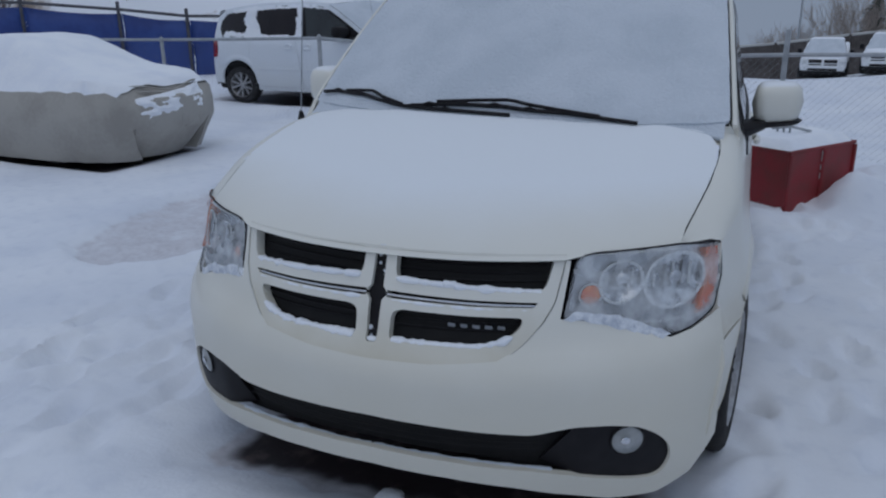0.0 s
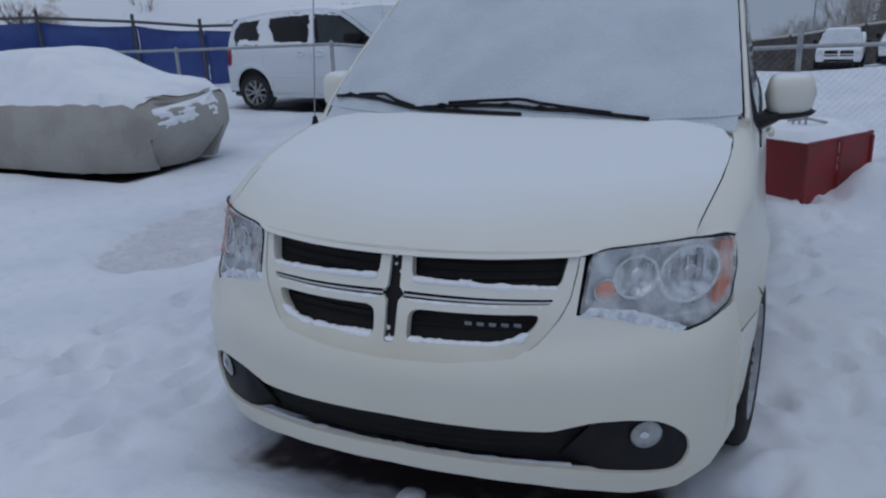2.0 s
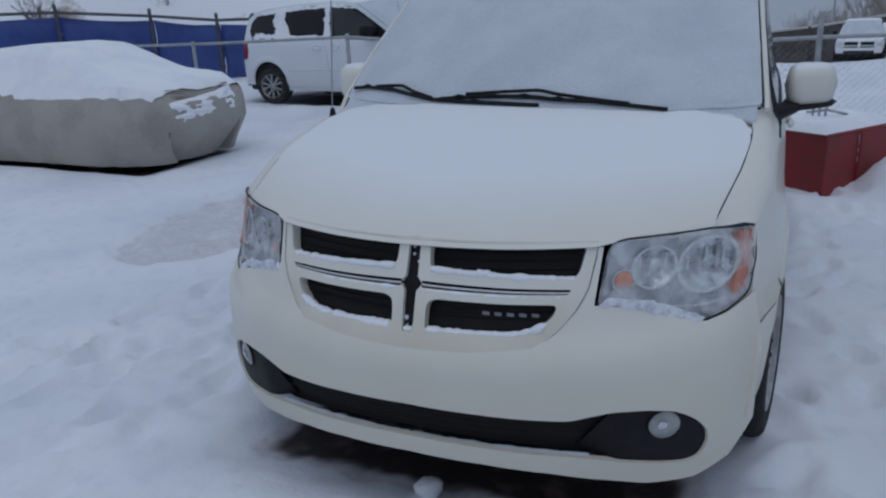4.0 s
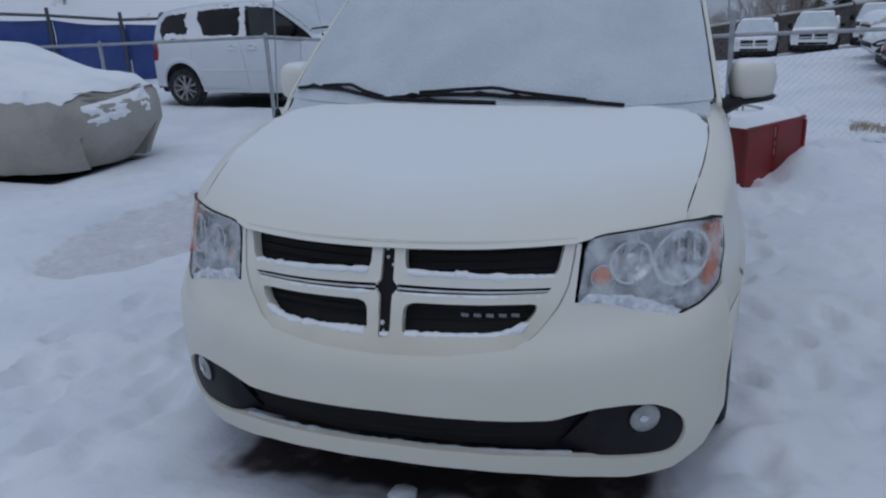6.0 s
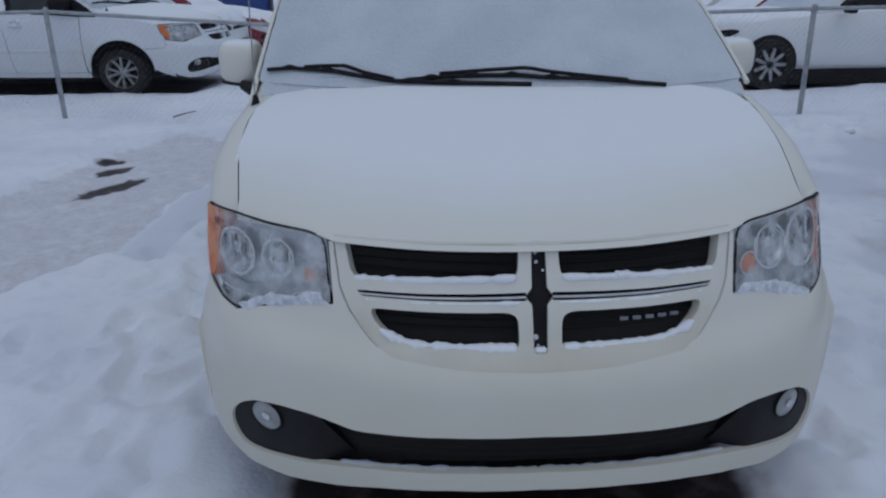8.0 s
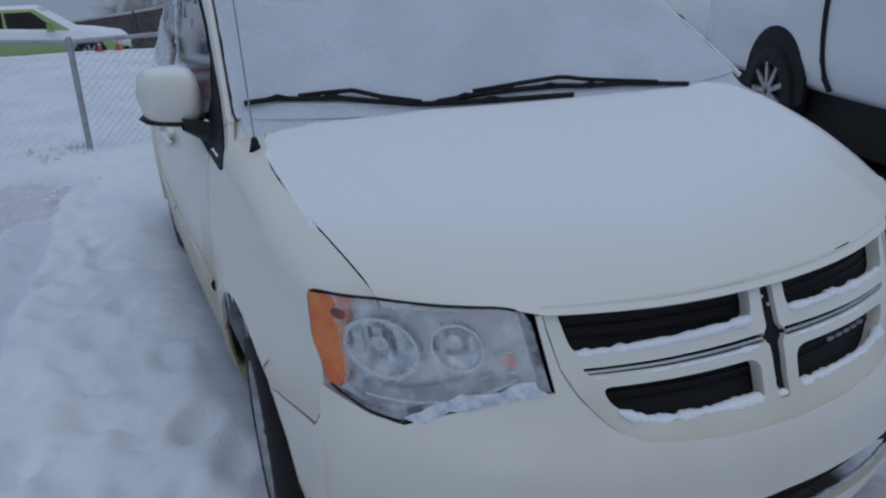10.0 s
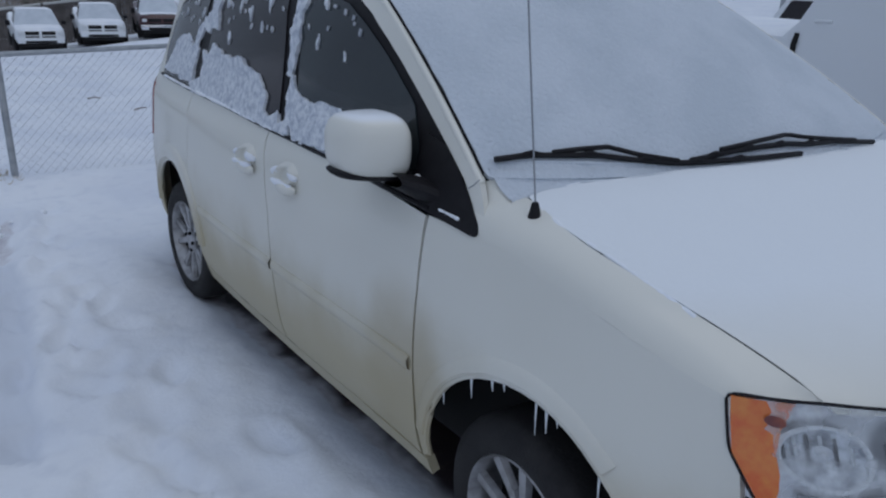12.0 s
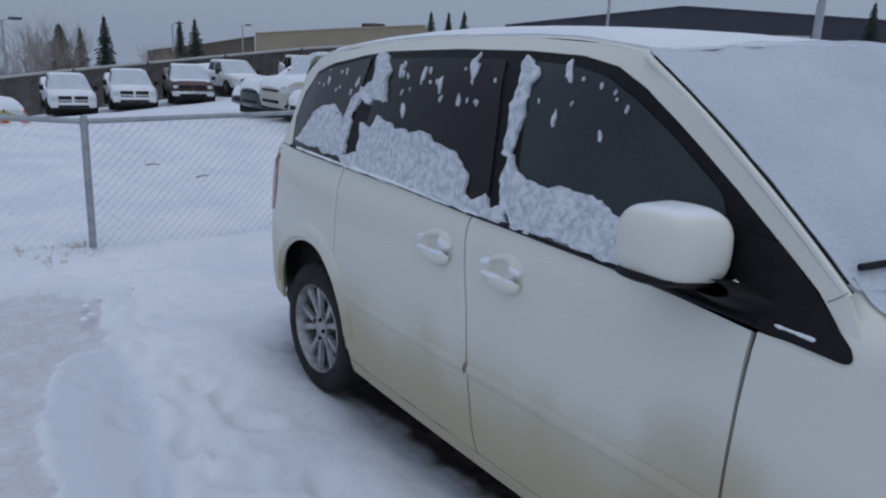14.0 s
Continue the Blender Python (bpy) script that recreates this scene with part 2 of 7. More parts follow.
def inside(poly, p):
    x, y = p
    hit = False
    for (ax, ay), (bx, by) in zip(poly, poly[1:] + poly[:1]):
        if (ay > y) != (by > y) and x < (bx - ax) * (y - ay) / (by - ay) + ax:
            hit = not hit
    return hit


def dense(poly, step):
    out = []
    for a, b in zip(poly, poly[1:] + poly[:1]):
        k = max(1, math.ceil(math.dist(a, b) / step))
        out += [(a[0] + (b[0] - a[0]) * i / k, a[1] + (b[1] - a[1]) * i / k) for i in range(k)]
    return out


def rounded(poly, r, n=4):
    """Corners cut off by arcs of about r."""
    out = []
    for a, b, c in zip(poly[-1:] + poly[:-1], poly, poly[1:] + poly[:1]):
        la, lc = math.dist(a, b), math.dist(b, c)
        ka, kc = min(r, la * 0.45) / max(la, 1e-6), min(r, lc * 0.45) / max(lc, 1e-6)
        p, q = [(b[0] + (o[0] - b[0]) * k, b[1] + (o[1] - b[1]) * k) for o, k in ((a, ka), (c, kc))]
        for i in range(n + 1):
            t = i / n
            out.append(tuple(p[j] * (1 - t) ** 2 + 2 * b[j] * t * (1 - t) + q[j] * t * t for j in (0, 1)))
    return out


def ragged(poly, step=0.03, amp=0.02, seed=0):
    """The outline of something that has slid, melted or crumbled."""
    pts = dense(poly, step)
    return [(x + amp * noise.noise((x * 14, y * 14, seed)) + amp * 0.7 * noise.noise((x * 40, y * 40, seed + 7)),
             y + amp * noise.noise((x * 14 + 50, y * 14, seed)) + amp * 0.7 * noise.noise((x * 40, y * 40 + 30, seed + 9))) for x, y in pts]


def sheet(poly, holes=(), step=0.05, squeeze=None):
    """Triangles that fill an outline, with holes."""
    loops = [dense(poly, step)] + [dense(h, step) for h in holes]
    pts, edges = [], []
    for lp in loops:
        k = len(pts)
        pts += lp
        edges += [(k + i, k + (i + 1) % len(lp)) for i in range(len(lp))]
    rim = np.array(pts)
    lo, hi = rim.min(0), rim.max(0)
    for i in range(int((hi[0] - lo[0]) / step) + 1):
        for j in range(int((hi[1] - lo[1]) / step) + 1):
            p = (lo[0] + (i + 0.5 * (j % 2)) * step, lo[1] + j * step)
            if inside(poly, p) and not any(inside(h, p) for h in holes) and np.min(((rim - p) ** 2).sum(1)) > (0.55 * step) ** 2:
                pts.append(p)
    vs, _, fs, *_ = geometry.delaunay_2d_cdt([Vector(p) for p in pts], edges, [], 0, 1e-6)
    keep = []
    for f in fs:
        c = sum((vs[i] for i in f), Vector((0, 0))) / len(f)
        if inside(poly, c) and not any(inside(h, c) for h in holes):
            keep.append(f)
    return [tuple(v) for v in vs], keep


def panel(name, poly, surf, material, parent=None, holes=(), step=0.05, thick=0.015, lift=0.0, label="", out=None, sharp=38, relief=0.0):
    """A sheet of some thickness that lies on a curved surface: surf(u, v) gives the place, out the way it faces."""
    vs, fs = sheet(poly, holes, step)
    bm = bmesh.new()
    top, low = [], []
    e = 0.004
    for k, (u, v) in enumerate(vs):
        p = Vector(surf(u, v))
        nrm = (Vector(surf(u + e, v)) - Vector(surf(u - e, v))).cross(Vector(surf(u, v + e)) - Vector(surf(u, v - e)))
        nrm.normalize()
        if nrm.dot(Vector(out)) < 0:
            nrm = -nrm
        up = lift
        if relief:
            up += relief * (0.5 + noise.noise(p * 9) + 0.6 * noise.noise(p * 30))
        top.append(bm.verts.new(p + nrm * up))
        low.append(p - nrm * (thick - lift))
    flip = None
    used = {}
    for f in fs:
        tri = [top[i] for i in f]
        if flip is None:
            a = (tri[1].co - tri[0].co).cross(tri[2].co - tri[0].co)
            flip = a.dot(Vector(out)) < 0
        try:
            bm.faces.new(tri[::-1] if flip else tri)
        except ValueError:
            pass
        for i, j in zip(f, f[1:] + f[:1]):
            used[(i, j)] = 1
    lv = {}
    for i, j in used:
        if (j, i) not in used:
            for k in (i, j):
                if k not in lv:
                    lv[k] = bm.verts.new(low[k])
            quad = [top[j], top[i], lv[i], lv[j]]
            try:
                bm.faces.new(quad[::-1] if flip else quad)
            except ValueError:
                pass
    for v in [v for v in bm.verts if not v.link_faces]:
        bm.verts.remove(v)
    return finish(name, bm, material, parent, label, sharp)


def tube_into(bm, pts, r, sides=8, closed=False, taper=1.0):
    pts = [Vector(p) for p in pts]
    rings, n = [], len(pts)
    for i, p in enumerate(pts):
        a = pts[i - 1] if i or closed else p
        b = pts[(i + 1) % n] if i < n - 1 or closed else p
        d = (b - a).normalized()
        s = d.cross(Vector((0, 0, 1)) if abs(d.z) < 0.9 else Vector((1, 0, 0))).normalized()
        t = d.cross(s)
        rr = r * (1 + (taper - 1) * i / max(1, n - 1))
        rings.append([bm.verts.new(p + (s * math.cos(2 * math.pi * k / sides) + t * math.sin(2 * math.pi * k / sides)) * rr) for k in range(sides)])
    for i in range(n if closed else n - 1):
        a, b = rings[i], rings[(i + 1) % n]
        for k in range(sides):
            bm.faces.new((a[k], a[(k + 1) % sides], b[(k + 1) % sides], b[k]))
    if not closed:
        bm.faces.new(rings[0][::-1]), bm.faces.new(rings[-1])
    return bm


def tube(name, pts, r, material, parent=None, sides=8, closed=False, taper=1.0, label=""):
    return finish(name, tube_into(bmesh.new(), pts, r, sides, closed, taper), material, parent, label)


def lathe_into(bm, profile, place, axis="x", n=28, caps=True):
    """profile: (along the axis, radius). Turned about an axis through place."""
    px = Vector(place)
    rings = []
    for a, r in profile:
        ring = []
        for k in range(n):
            c, s = r * math.cos(2 * math.pi * k / n), r * math.sin(2 * math.pi * k / n)
            ring.append(bm.verts.new(px + Vector({"x": (a, c, s), "y": (c, a, s), "z": (c, s, a)}[axis])))
        rings.append(ring)
    for a, b in zip(rings, rings[1:]):
        for k in range(n):
            bm.faces.new((a[k], a[(k + 1) % n], b[(k + 1) % n], b[k]))
    for ring, (a, r) in ((rings[0], profile[0]), (rings[-1], profile[-1])):
        if caps and r > 1e-4:
            bm.faces.new(ring)
    bmesh.ops.remove_doubles(bm, verts=bm.verts, dist=1e-5)
    bmesh.ops.recalc_face_normals(bm, faces=bm.faces)
    return bm


def lathe(name, profile, place, material, parent=None, axis="x", n=28, label=""):
    return finish(name, lathe_into(bmesh.new(), profile, place, axis, n), material, parent, label)


def box_into(bm, lo, hi, bevel=0.0, seg=2):
    got = bmesh.ops.create_cube(bm, size=1.0)["verts"]
    lo, hi = Vector(lo), Vector(hi)
    for v in got:
        v.co = (lo + hi) / 2 + Vector(c * d for c, d in zip(v.co, hi - lo))
    if bevel:
        es = list({e for v in got for e in v.link_edges})
        bmesh.ops.bevel(bm, geom=es, offset=bevel, segments=seg, profile=0.5, affect="EDGES")
    return bm


def box(name, lo, hi, material, parent=None, bevel=0.01, label=""):
    return finish(name, box_into(bmesh.new(), lo, hi, bevel), material, parent, label)


def grid_mesh(name, rows, material, parent=None, label="", out=None, closed=False, sharp=38):
    """A skin over rows of points."""
    bm = bmesh.new()
    vs = [[bm.verts.new(p) for p in r] for r in rows]
    for a, b in zip(vs, vs[1:]):
        n = len(a)
        for k in range(n if closed else n - 1):
            q = (a[k], a[(k + 1) % n], b[(k + 1) % n], b[k])
            if len({tuple(round(c, 5) for c in v.co) for v in q}) > 2:
                bm.faces.new(q)
    bmesh.ops.remove_doubles(bm, verts=bm.verts, dist=1e-5)
    if out is None:
        bmesh.ops.recalc_face_normals(bm, faces=bm.faces)
    else:
        bm.normal_update()
        tot = sum((f.normal * f.calc_area() for f in bm.faces), Vector())
        if tot.dot(Vector(out)) < 0:
            bmesh.ops.reverse_faces(bm, faces=bm.faces)
    return finish(name, bm, material, parent, label, sharp)


# ---- the minivan's surfaces: nose at -y, its right flank at -x ----
nose_profile = curve_through([(0.10, 0.005), (0.22, -0.025), (0.30, -0.052), (0.40, -0.065), (0.52, -0.067), (0.585, -0.070), (0.615, -0.070), (0.632, -0.064), (0.66, -0.044), (0.70, -0.016), (0.78, 0.012), (0.93, 0.075), (1.0, 0.1)])
flank_plan = curve_through([(0.5, 1.0), (0.62, 1.006), (0.75, 1.012), (0.9, 1.018), (1.3, 1.030), (1.7, 1.034), (2.6, 1.036), (3.5, 1.008), (4.0, 0.965), (4.4, 0.905), (4.6, 0.85), (4.72, 0.75), (4.78, 0.65)])
flank_profile = curve_through([(0.15, -0.09), (0.25, -0.05), (0.35, -0.018), (0.5, -0.004), (0.65, 0.0), (0.85, -0.006), (1.0, -0.018), (1.07, -0.03), (1.12, -0.05), (1.23, -0.08), (1.45, -0.125), (1.68, -0.185), (1.735, -0.225), (1.78, -0.29)])


def nose_y(x, z):
    a = abs(x) / (1 + 0.028 * min(1.0, max(0.0, (0.70 - z) / 0.12)))
    crease = 0.075 * a**2.5 * max(0.0, 1 - abs(z - 0.66) / 0.14)
    return 0.14 + 0.345 * a * a + 0.112 * a**6 + 0.12 * a**16 + nose_profile(z - crease)


def flank_x(y, z):
    slim = 0.042 * min(1.0, max(0.0, (0.95 - y) / 0.30)) * min(1.0, max(0.0, (z - 0.60) / 0.10))
    low = min(1.0, max(0.0, (1.0 - z) / 0.36))
    flare = (0.042 * math.exp(-(((y - 1.22) / 0.40) ** 2)) + 0.016 * math.exp(-(((y - 4.0) / 0.42) ** 2))) * low * low * (3 - 2 * low)
    return flank_plan(y) + flank_profile(z) + flare - slim - max(0.0, z - 1.1) * 0.1 * max(0.0, y - 2.7)


def hood_z(x, y):
    d = max(y - nose_y(x, 0.94), -0.02)
    crease = 0.006 * math.exp(-((abs(x) - 0.62 - 0.05 * y) / 0.05) ** 2)
    rise = min(1.0, max(0.0, 1 - (rear_y(x) - y) / 0.75))
    return 0.95 + 0.3 * (1 - math.exp(-d / 0.62)) + crease * min(1, max(0, d * 4)) + 0.031 * rise * rise * float(np.interp(x, [-0.86, -0.40, 0.70, 0.92], [0.0, 1.0, 1.0, 0.85]))


def rear_y(x):
    """The bonnet's rear edge in plan."""
    return 1.238 - 0.10 * x + 0.20 * x * x


def glass_at(u, v):
    """The windscreen: u from side to side, v from its foot to its head."""
    xb, xt = 0.935 * u, 0.845 * u
    yb, yt = 1.235 - 0.10 * xb + 0.235 * xb * xb, 1.99 + 0.3 * xt * xt
    zb, zt = 1.200 + 0.02 * xb * xb, 1.745 - 0.07 * xt * xt
    return (xb + (xt - xb) * v, yb + (yt - yb) * v - 0.05 * v * (1 - v), zb + (zt - zb) * v + 0.05 * v * (1 - v))


def roof_at(u, y):
    mid = roof_line(y)
    edge = roof_edge(y)
    w = flank_x(y, edge)
    a = abs(u)
    return (u * w, y - (0.3 * 0.7 * (1 - a * a) * max(0, 1 - (y - 2.2) / 0.5) if y < 2.7 else 0), edge + (mid - edge) * (1 - a**2.6) ** 0.7)


roof_line = curve_through([(2.15, 1.742), (2.5, 1.782), (3.0, 1.80), (3.6, 1.785), (4.2, 1.735), (4.5, 1.68), (4.66, 1.60)])
roof_edge = curve_through([(2.15, 1.690), (2.4, 1.725), (3.0, 1.735), (3.6, 1.715), (4.2, 1.655), (4.5, 1.585), (4.66, 1.50)])

HEADLAMP = [(0.59, 0.948), (0.63, 0.957), (0.74, 0.962), (0.85, 0.966), (0.955, 0.950), (0.966, 0.85), (0.955, 0.755), (0.905, 0.725), (0.852, 0.716), (0.79, 0.737), (0.71, 0.760), (0.62, 0.780), (0.565, 0.787), (0.578, 0.925)]
AMBER_SIDE = [(0.895, 0.962), (0.9615, 0.961), (0.9685, 0.85), (0.9555, 0.767), (0.940, 0.765), (0.932, 0.79), (0.927, 0.82), (0.927, 0.86), (0.916, 0.905)]
AMBER_FROSTED = [(0.918, 0.940), (0.948, 0.936), (0.956, 0.85), (0.946, 0.775), (0.915, 0.755), (0.918, 0.80), (0.930, 0.85), (0.924, 0.90)]
UPPER_SLOT = [(0.052, 0.958), (0.524, 0.952), (0.506, 0.866), (0.476, 0.854), (0.078, 0.876), (0.056, 0.886)]
LOWER_SLOT = [(0.058, 0.780), (0.082, 0.793), (0.456, 0.786), (0.444, 0.752), (0.395, 0.716), (0.33, 0.701), (0.056, 0.702)]
MID_SLOT = [(0.034, 0.841), (0.490, 0.827), (0.478, 0.813), (0.034, 0.821)]
CROSS = [(-0.019, 0.957), (0.019, 0.957), (0.021, 0.846), (0.034, 0.841), (0.034, 0.821), (0.021, 0.816), (0.018, 0.692), (-0.018, 0.692), (-0.021, 0.816), (-0.034, 0.821), (-0.034, 0.841), (-0.021, 0.846)]
INTAKE_TOP = [(0.0, 0.472), (0.244, 0.464), (0.38, 0.456), (0.50, 0.451), (0.55, 0.463), (0.62, 0.476), (0.72, 0.478), (0.80, 0.466), (0.85, 0.437), (0.885, 0.395), (0.894, 0.36)]
INTAKE_LOW = [(0.892, 0.33), (0.878, 0.297), (0.85, 0.277), (0.79, 0.280), (0.65, 0.298), (0.5, 0.325), (0.245, 0.347), (0.0, 0.357)]
WINDOWS = [(4.40, 1.160), (3.86, 1.160), (3.30, 1.160), (2.83, 1.143), (2.57, 1.136), (2.33, 1.128), (2.15, 1.121), (1.92, 1.106), (1.70, 1.098), (1.55, 1.092), (1.500, 1.090), (1.487, 1.105), (1.515, 1.13), (1.59, 1.205), (1.70, 1.285), (1.845, 1.390), (2.06, 1.535), (2.18, 1.61), (2.30, 1.662), (2.45, 1.688), (2.70, 1.697), (3.10, 1.694), (3.67, 1.672), (3.90, 1.648), (4.19, 1.602), (4.36, 1.55), (4.47, 1.44), (4.49, 1.30)]
ARCH_F, ARCH_R, ARCH_RADIUS, WHEEL_RADIUS = (1.215, 0.340), (4.0, 0.368), 0.398, 0.345


def arch(c, a0, a1, n=14, r=ARCH_RADIUS):
    r += 0.032 if c is ARCH_F else 0.0
    return [(c[0] + r * math.cos(radians(a0 + (a1 - a0) * i / n)), c[1] + r * math.sin(radians(a0 + (a1 - a0) * i / n))) for i in range(n + 1)]


def mirrored(half):
    """A full outline from its half at +x, which runs from the middle to the middle."""
    return half + [(-x, z) for x, z in reversed(half) if x > 1e-6]


def wheel(van, x, y, z, sg, turn=0.0):
    """A wheel: tyre with tread blocks, an alloy rim with five pairs of spokes, nuts, a disc. sg: the side it faces."""
    w = part("wheel", bmesh.new(), BLACK, van)
    R = WHEEL_RADIUS
    half = 0.11
    prof = [(-half + 0.01, 0.235), (-half, 0.27), (-half + 0.004, 0.31), (-half + 0.022, R - 0.008), (-half + 0.045, R), (half - 0.045, R), (half - 0.022, R - 0.008), (half - 0.004, 0.31), (half, 0.27), (half - 0.01, 0.235)]
    part("tyre", lathe_into(bmesh.new(), prof, (0, 0, 0), n=40, caps=False), RUBBER, w)
    bm = bmesh.new()
    lathe_into(bm, [(sg * 0.095, 0.238), (sg * 0.105, 0.232), (sg * 0.09, 0.222), (sg * 0.02, 0.21), (-sg * 0.05, 0.2)], (0, 0, 0), n=40, caps=False)
    lathe_into(bm, [(sg * 0.03, 0.075), (sg * 0.075, 0.07), (sg * 0.085, 0.05), (sg * 0.09, 0.0)], (0, 0, 0), n=20)
    for k in range(5):
        for s in (-1, 1):
            a0, a1 = radians(72 * k + s * 11), radians(72 * k + s * 17)
            pts = [Vector((sg * dx, r * math.cos(a), r * math.sin(a))) for dx, r, a in ((0.07, 0.05, a0), (0.075, 0.12, a0 * 0.6 + a1 * 0.4), (0.085, 0.228, a1))]
            for i in range(2):
                p, q = pts[i], pts[i + 1]
                d = (q - p).normalized()
                t = d.cross(Vector((1, 0, 0)))
                wd0, wd1 = (0.016, 0.02) if i == 0 else (0.02, 0.024)
                ring = []
                for c, wd in ((p, wd0), (q, wd1)):
                    ring.append([bm.verts.new(c + t * wd + Vector((-sg * 0.02, 0, 0))), bm.verts.new(c + t * wd * 0.7), bm.verts.new(c - t * wd * 0.7), bm.verts.new(c - t * wd + Vector((-sg * 0.02, 0, 0)))])
                for j in range(4):
                    bm.faces.new((ring[0][j], ring[0][(j + 1) % 4], ring[1][(j + 1) % 4], ring[1][j]))
    bmesh.ops.recalc_face_normals(bm, faces=bm.faces)
    part("rim", bm, ALLOY, w, "ten-spoke alloy rim")
    bm = lathe_into(bmesh.new(), [(sg * 0.0, 0.21), (-sg * 0.02, 0.2), (-sg * 0.02, 0.0)], (0, 0, 0), n=24, caps=False)
    part("brake_disc", bm, VOID, w)
    for k in range(5):
        a = radians(72 * k + 36)
        lathe("wheel_nut", [(sg * 0.07, 0.011), (sg * 0.092, 0.01), (sg * 0.096, 0.0)], (0, 0.052 * math.cos(a), 0.052 * math.sin(a)), BLACK, w, "x", 8)
    w.matrix_local = pose(x, y, z, 0, 0, turn) @ Matrix.Scale(0.965, 4)
    return w


STEER = -5.0


def bowl(name, sg, cx, cz, r, sunk, depth, material, parent, label="", inner=0.0):
    """A round dish or ring set into the nose behind its skin; depth(k) shapes it from rim (k = 1) inwards."""
    rows = []
    for k in np.linspace(1.0, inner, 7):
        rows.append([(sg * (cx + r * k * math.cos(a)), nose_y(cx + r * k * math.cos(a), cz + r * k * math.sin(a)) + sunk + depth(k), cz + r * k * math.sin(a)) for a in np.linspace(0, 2 * math.pi, 29)[:-1]])
    return grid_mesh(name, rows, material, parent, label, out=(0, -1, 0), closed=True, sharp=60)


def make_van(label, body, bonnet, group="", bumper_paint=None, mirror=None):
    """A minivan with its panels, lamps, glass and wheels."""
    van = empty("minivan", label, "car", group)
    front = lambda x, z: (x, nose_y(x, z), z)
    FRONT, UP = (0, -1, 0), (0, 0, 1)
    # bumper skin
    low = [(0.0, 0.292), (0.25, 0.280), (0.44, 0.255), (0.56, 0.228), (0.72, 0.203), (0.86, 0.205), (0.95, 0.245), (1.012, 0.34)]
    rise_ = [(1.014, 0.40), (1.008, 0.58), (0.992, 0.66), (0.974, 0.748), (0.905, 0.7205), (0.852, 0.7115), (0.79, 0.7325), (0.71, 0.7555), (0.62, 0.7755), (0.556, 0.7825), (0.567, 0.94), (0.554, 0.942), (0.538, 0.83), (0.511, 0.773), (0.456, 0.709), (0.392, 0.674), (0.2, 0.657), (0.0, 0.653)]
    intake = mirrored(INTAKE_TOP + INTAKE_LOW)
    intake = rounded(intake, 0.02, 2)
    bumper = panel("front_bumper", mirrored(low + rise_), front, bumper_paint or body, van, [intake], 0.035, 0.02, out=FRONT)
    for sg in (-1, 1):
        corner = [(0.59, 0.70), (0.614, 0.705), (0.632, 0.640), (0.898, 0.624), (0.856, 0.578), (0.814, 0.50), (0.790, 0.414), (0.783, 0.34), (0.70, 0.285), (0.55, 0.23), (0.55, 0.40), (0.56, 0.60)]
        panel("bumper_corner", corner, lambda y, z, s=sg: (s * flank_x(y, z), y, z), bumper_paint or body, bumper, (), 0.05, 0.02, out=(sg, 0, 0))
    # lower intake: dark box, sloping fog lamp bezels, a net in the middle
    deep = lambda k: (lambda x, z: (x, nose_y(x, z) + k, z))
    wide = mirrored([(0.0, 0.50), (0.5, 0.48), (0.7, 0.49), (0.9, 0.47), (0.94, 0.42), (0.938, 0.36), (0.9, 0.29), (0.65, 0.285), (0.3, 0.335), (0.0, 0.35)])
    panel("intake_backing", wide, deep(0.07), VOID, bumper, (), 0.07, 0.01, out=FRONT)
    for sg in (-1, 1):
        bez = [(0.505, 0.335), (0.60, 0.308), (0.72, 0.284), (0.86, 0.272), (0.90, 0.30), (0.905, 0.37), (0.89, 0.41), (0.85, 0.45), (0.80, 0.474), (0.72, 0.484), (0.62, 0.480)]
        bezel = panel("fog_lamp_bezel", [(sg * x, z) for x, z in bez], lambda x, z: (x, nose_y(x, z) + 0.014 + 0.05 * max(0, (0.62 - abs(x)) / 0.12), z), BLACK, bumper, (), 0.04, 0.03, out=FRONT)
        bowl("fog_lamp", sg, 0.768, 0.418, 0.046, 0.012, lambda k: -0.016 * (1 - k**2), FOG, bezel, "round frosted fog lamp")
        bowl("lamp_rim", sg, 0.768, 0.418, 0.051, 0.010, lambda k: -0.004 * (1 - ((k - 0.95) / 0.05) ** 2), BLACK, bezel, inner=0.9)
        bowl("bulb_shield", sg, 0.765, 0.426, 0.013, -0.006, lambda k: -0.006 * (1 - k**2), CHROME, bezel)
    for k in range(4):
        z = 0.385 + 0.022 * k
        tube("intake_slat", [(x, nose_y(x, z) + 0.05, z - 0.012 * abs(x)) for x in np.linspace(-0.52, 0.52, 15)], 0.0025, VOID, bumper, 5)
    # grille
    outer = mirrored([(0.0, 0.964), (0.3, 0.962), (0.553, 0.958), (0.5355, 0.83), (0.509, 0.774), (0.457, 0.707), (0.394, 0.671), (0.2, 0.653), (0.0, 0.649)])
    holes = [rounded(CROSS, 0.006, 1)]
    for sg in (-1, 1):
        for s, r in ((UPPER_SLOT, 0.02), (LOWER_SLOT, 0.02), (MID_SLOT, 0.004)):
            holes.append(rounded([(sg * x, z) for x, z in s], r, 3))
    grille = part("grille", bmesh.new(), BLACK, van)
    panel("surround", outer, deep(0.0035), body, grille, holes, 0.03, 0.035, out=FRONT)
    panel("cross_insert", [(-0.03, 0.962), (0.03, 0.962), (0.03, 0.682), (-0.03, 0.682)], deep(0.02), BLACK, grille, (), 0.03, 0.01, out=FRONT)
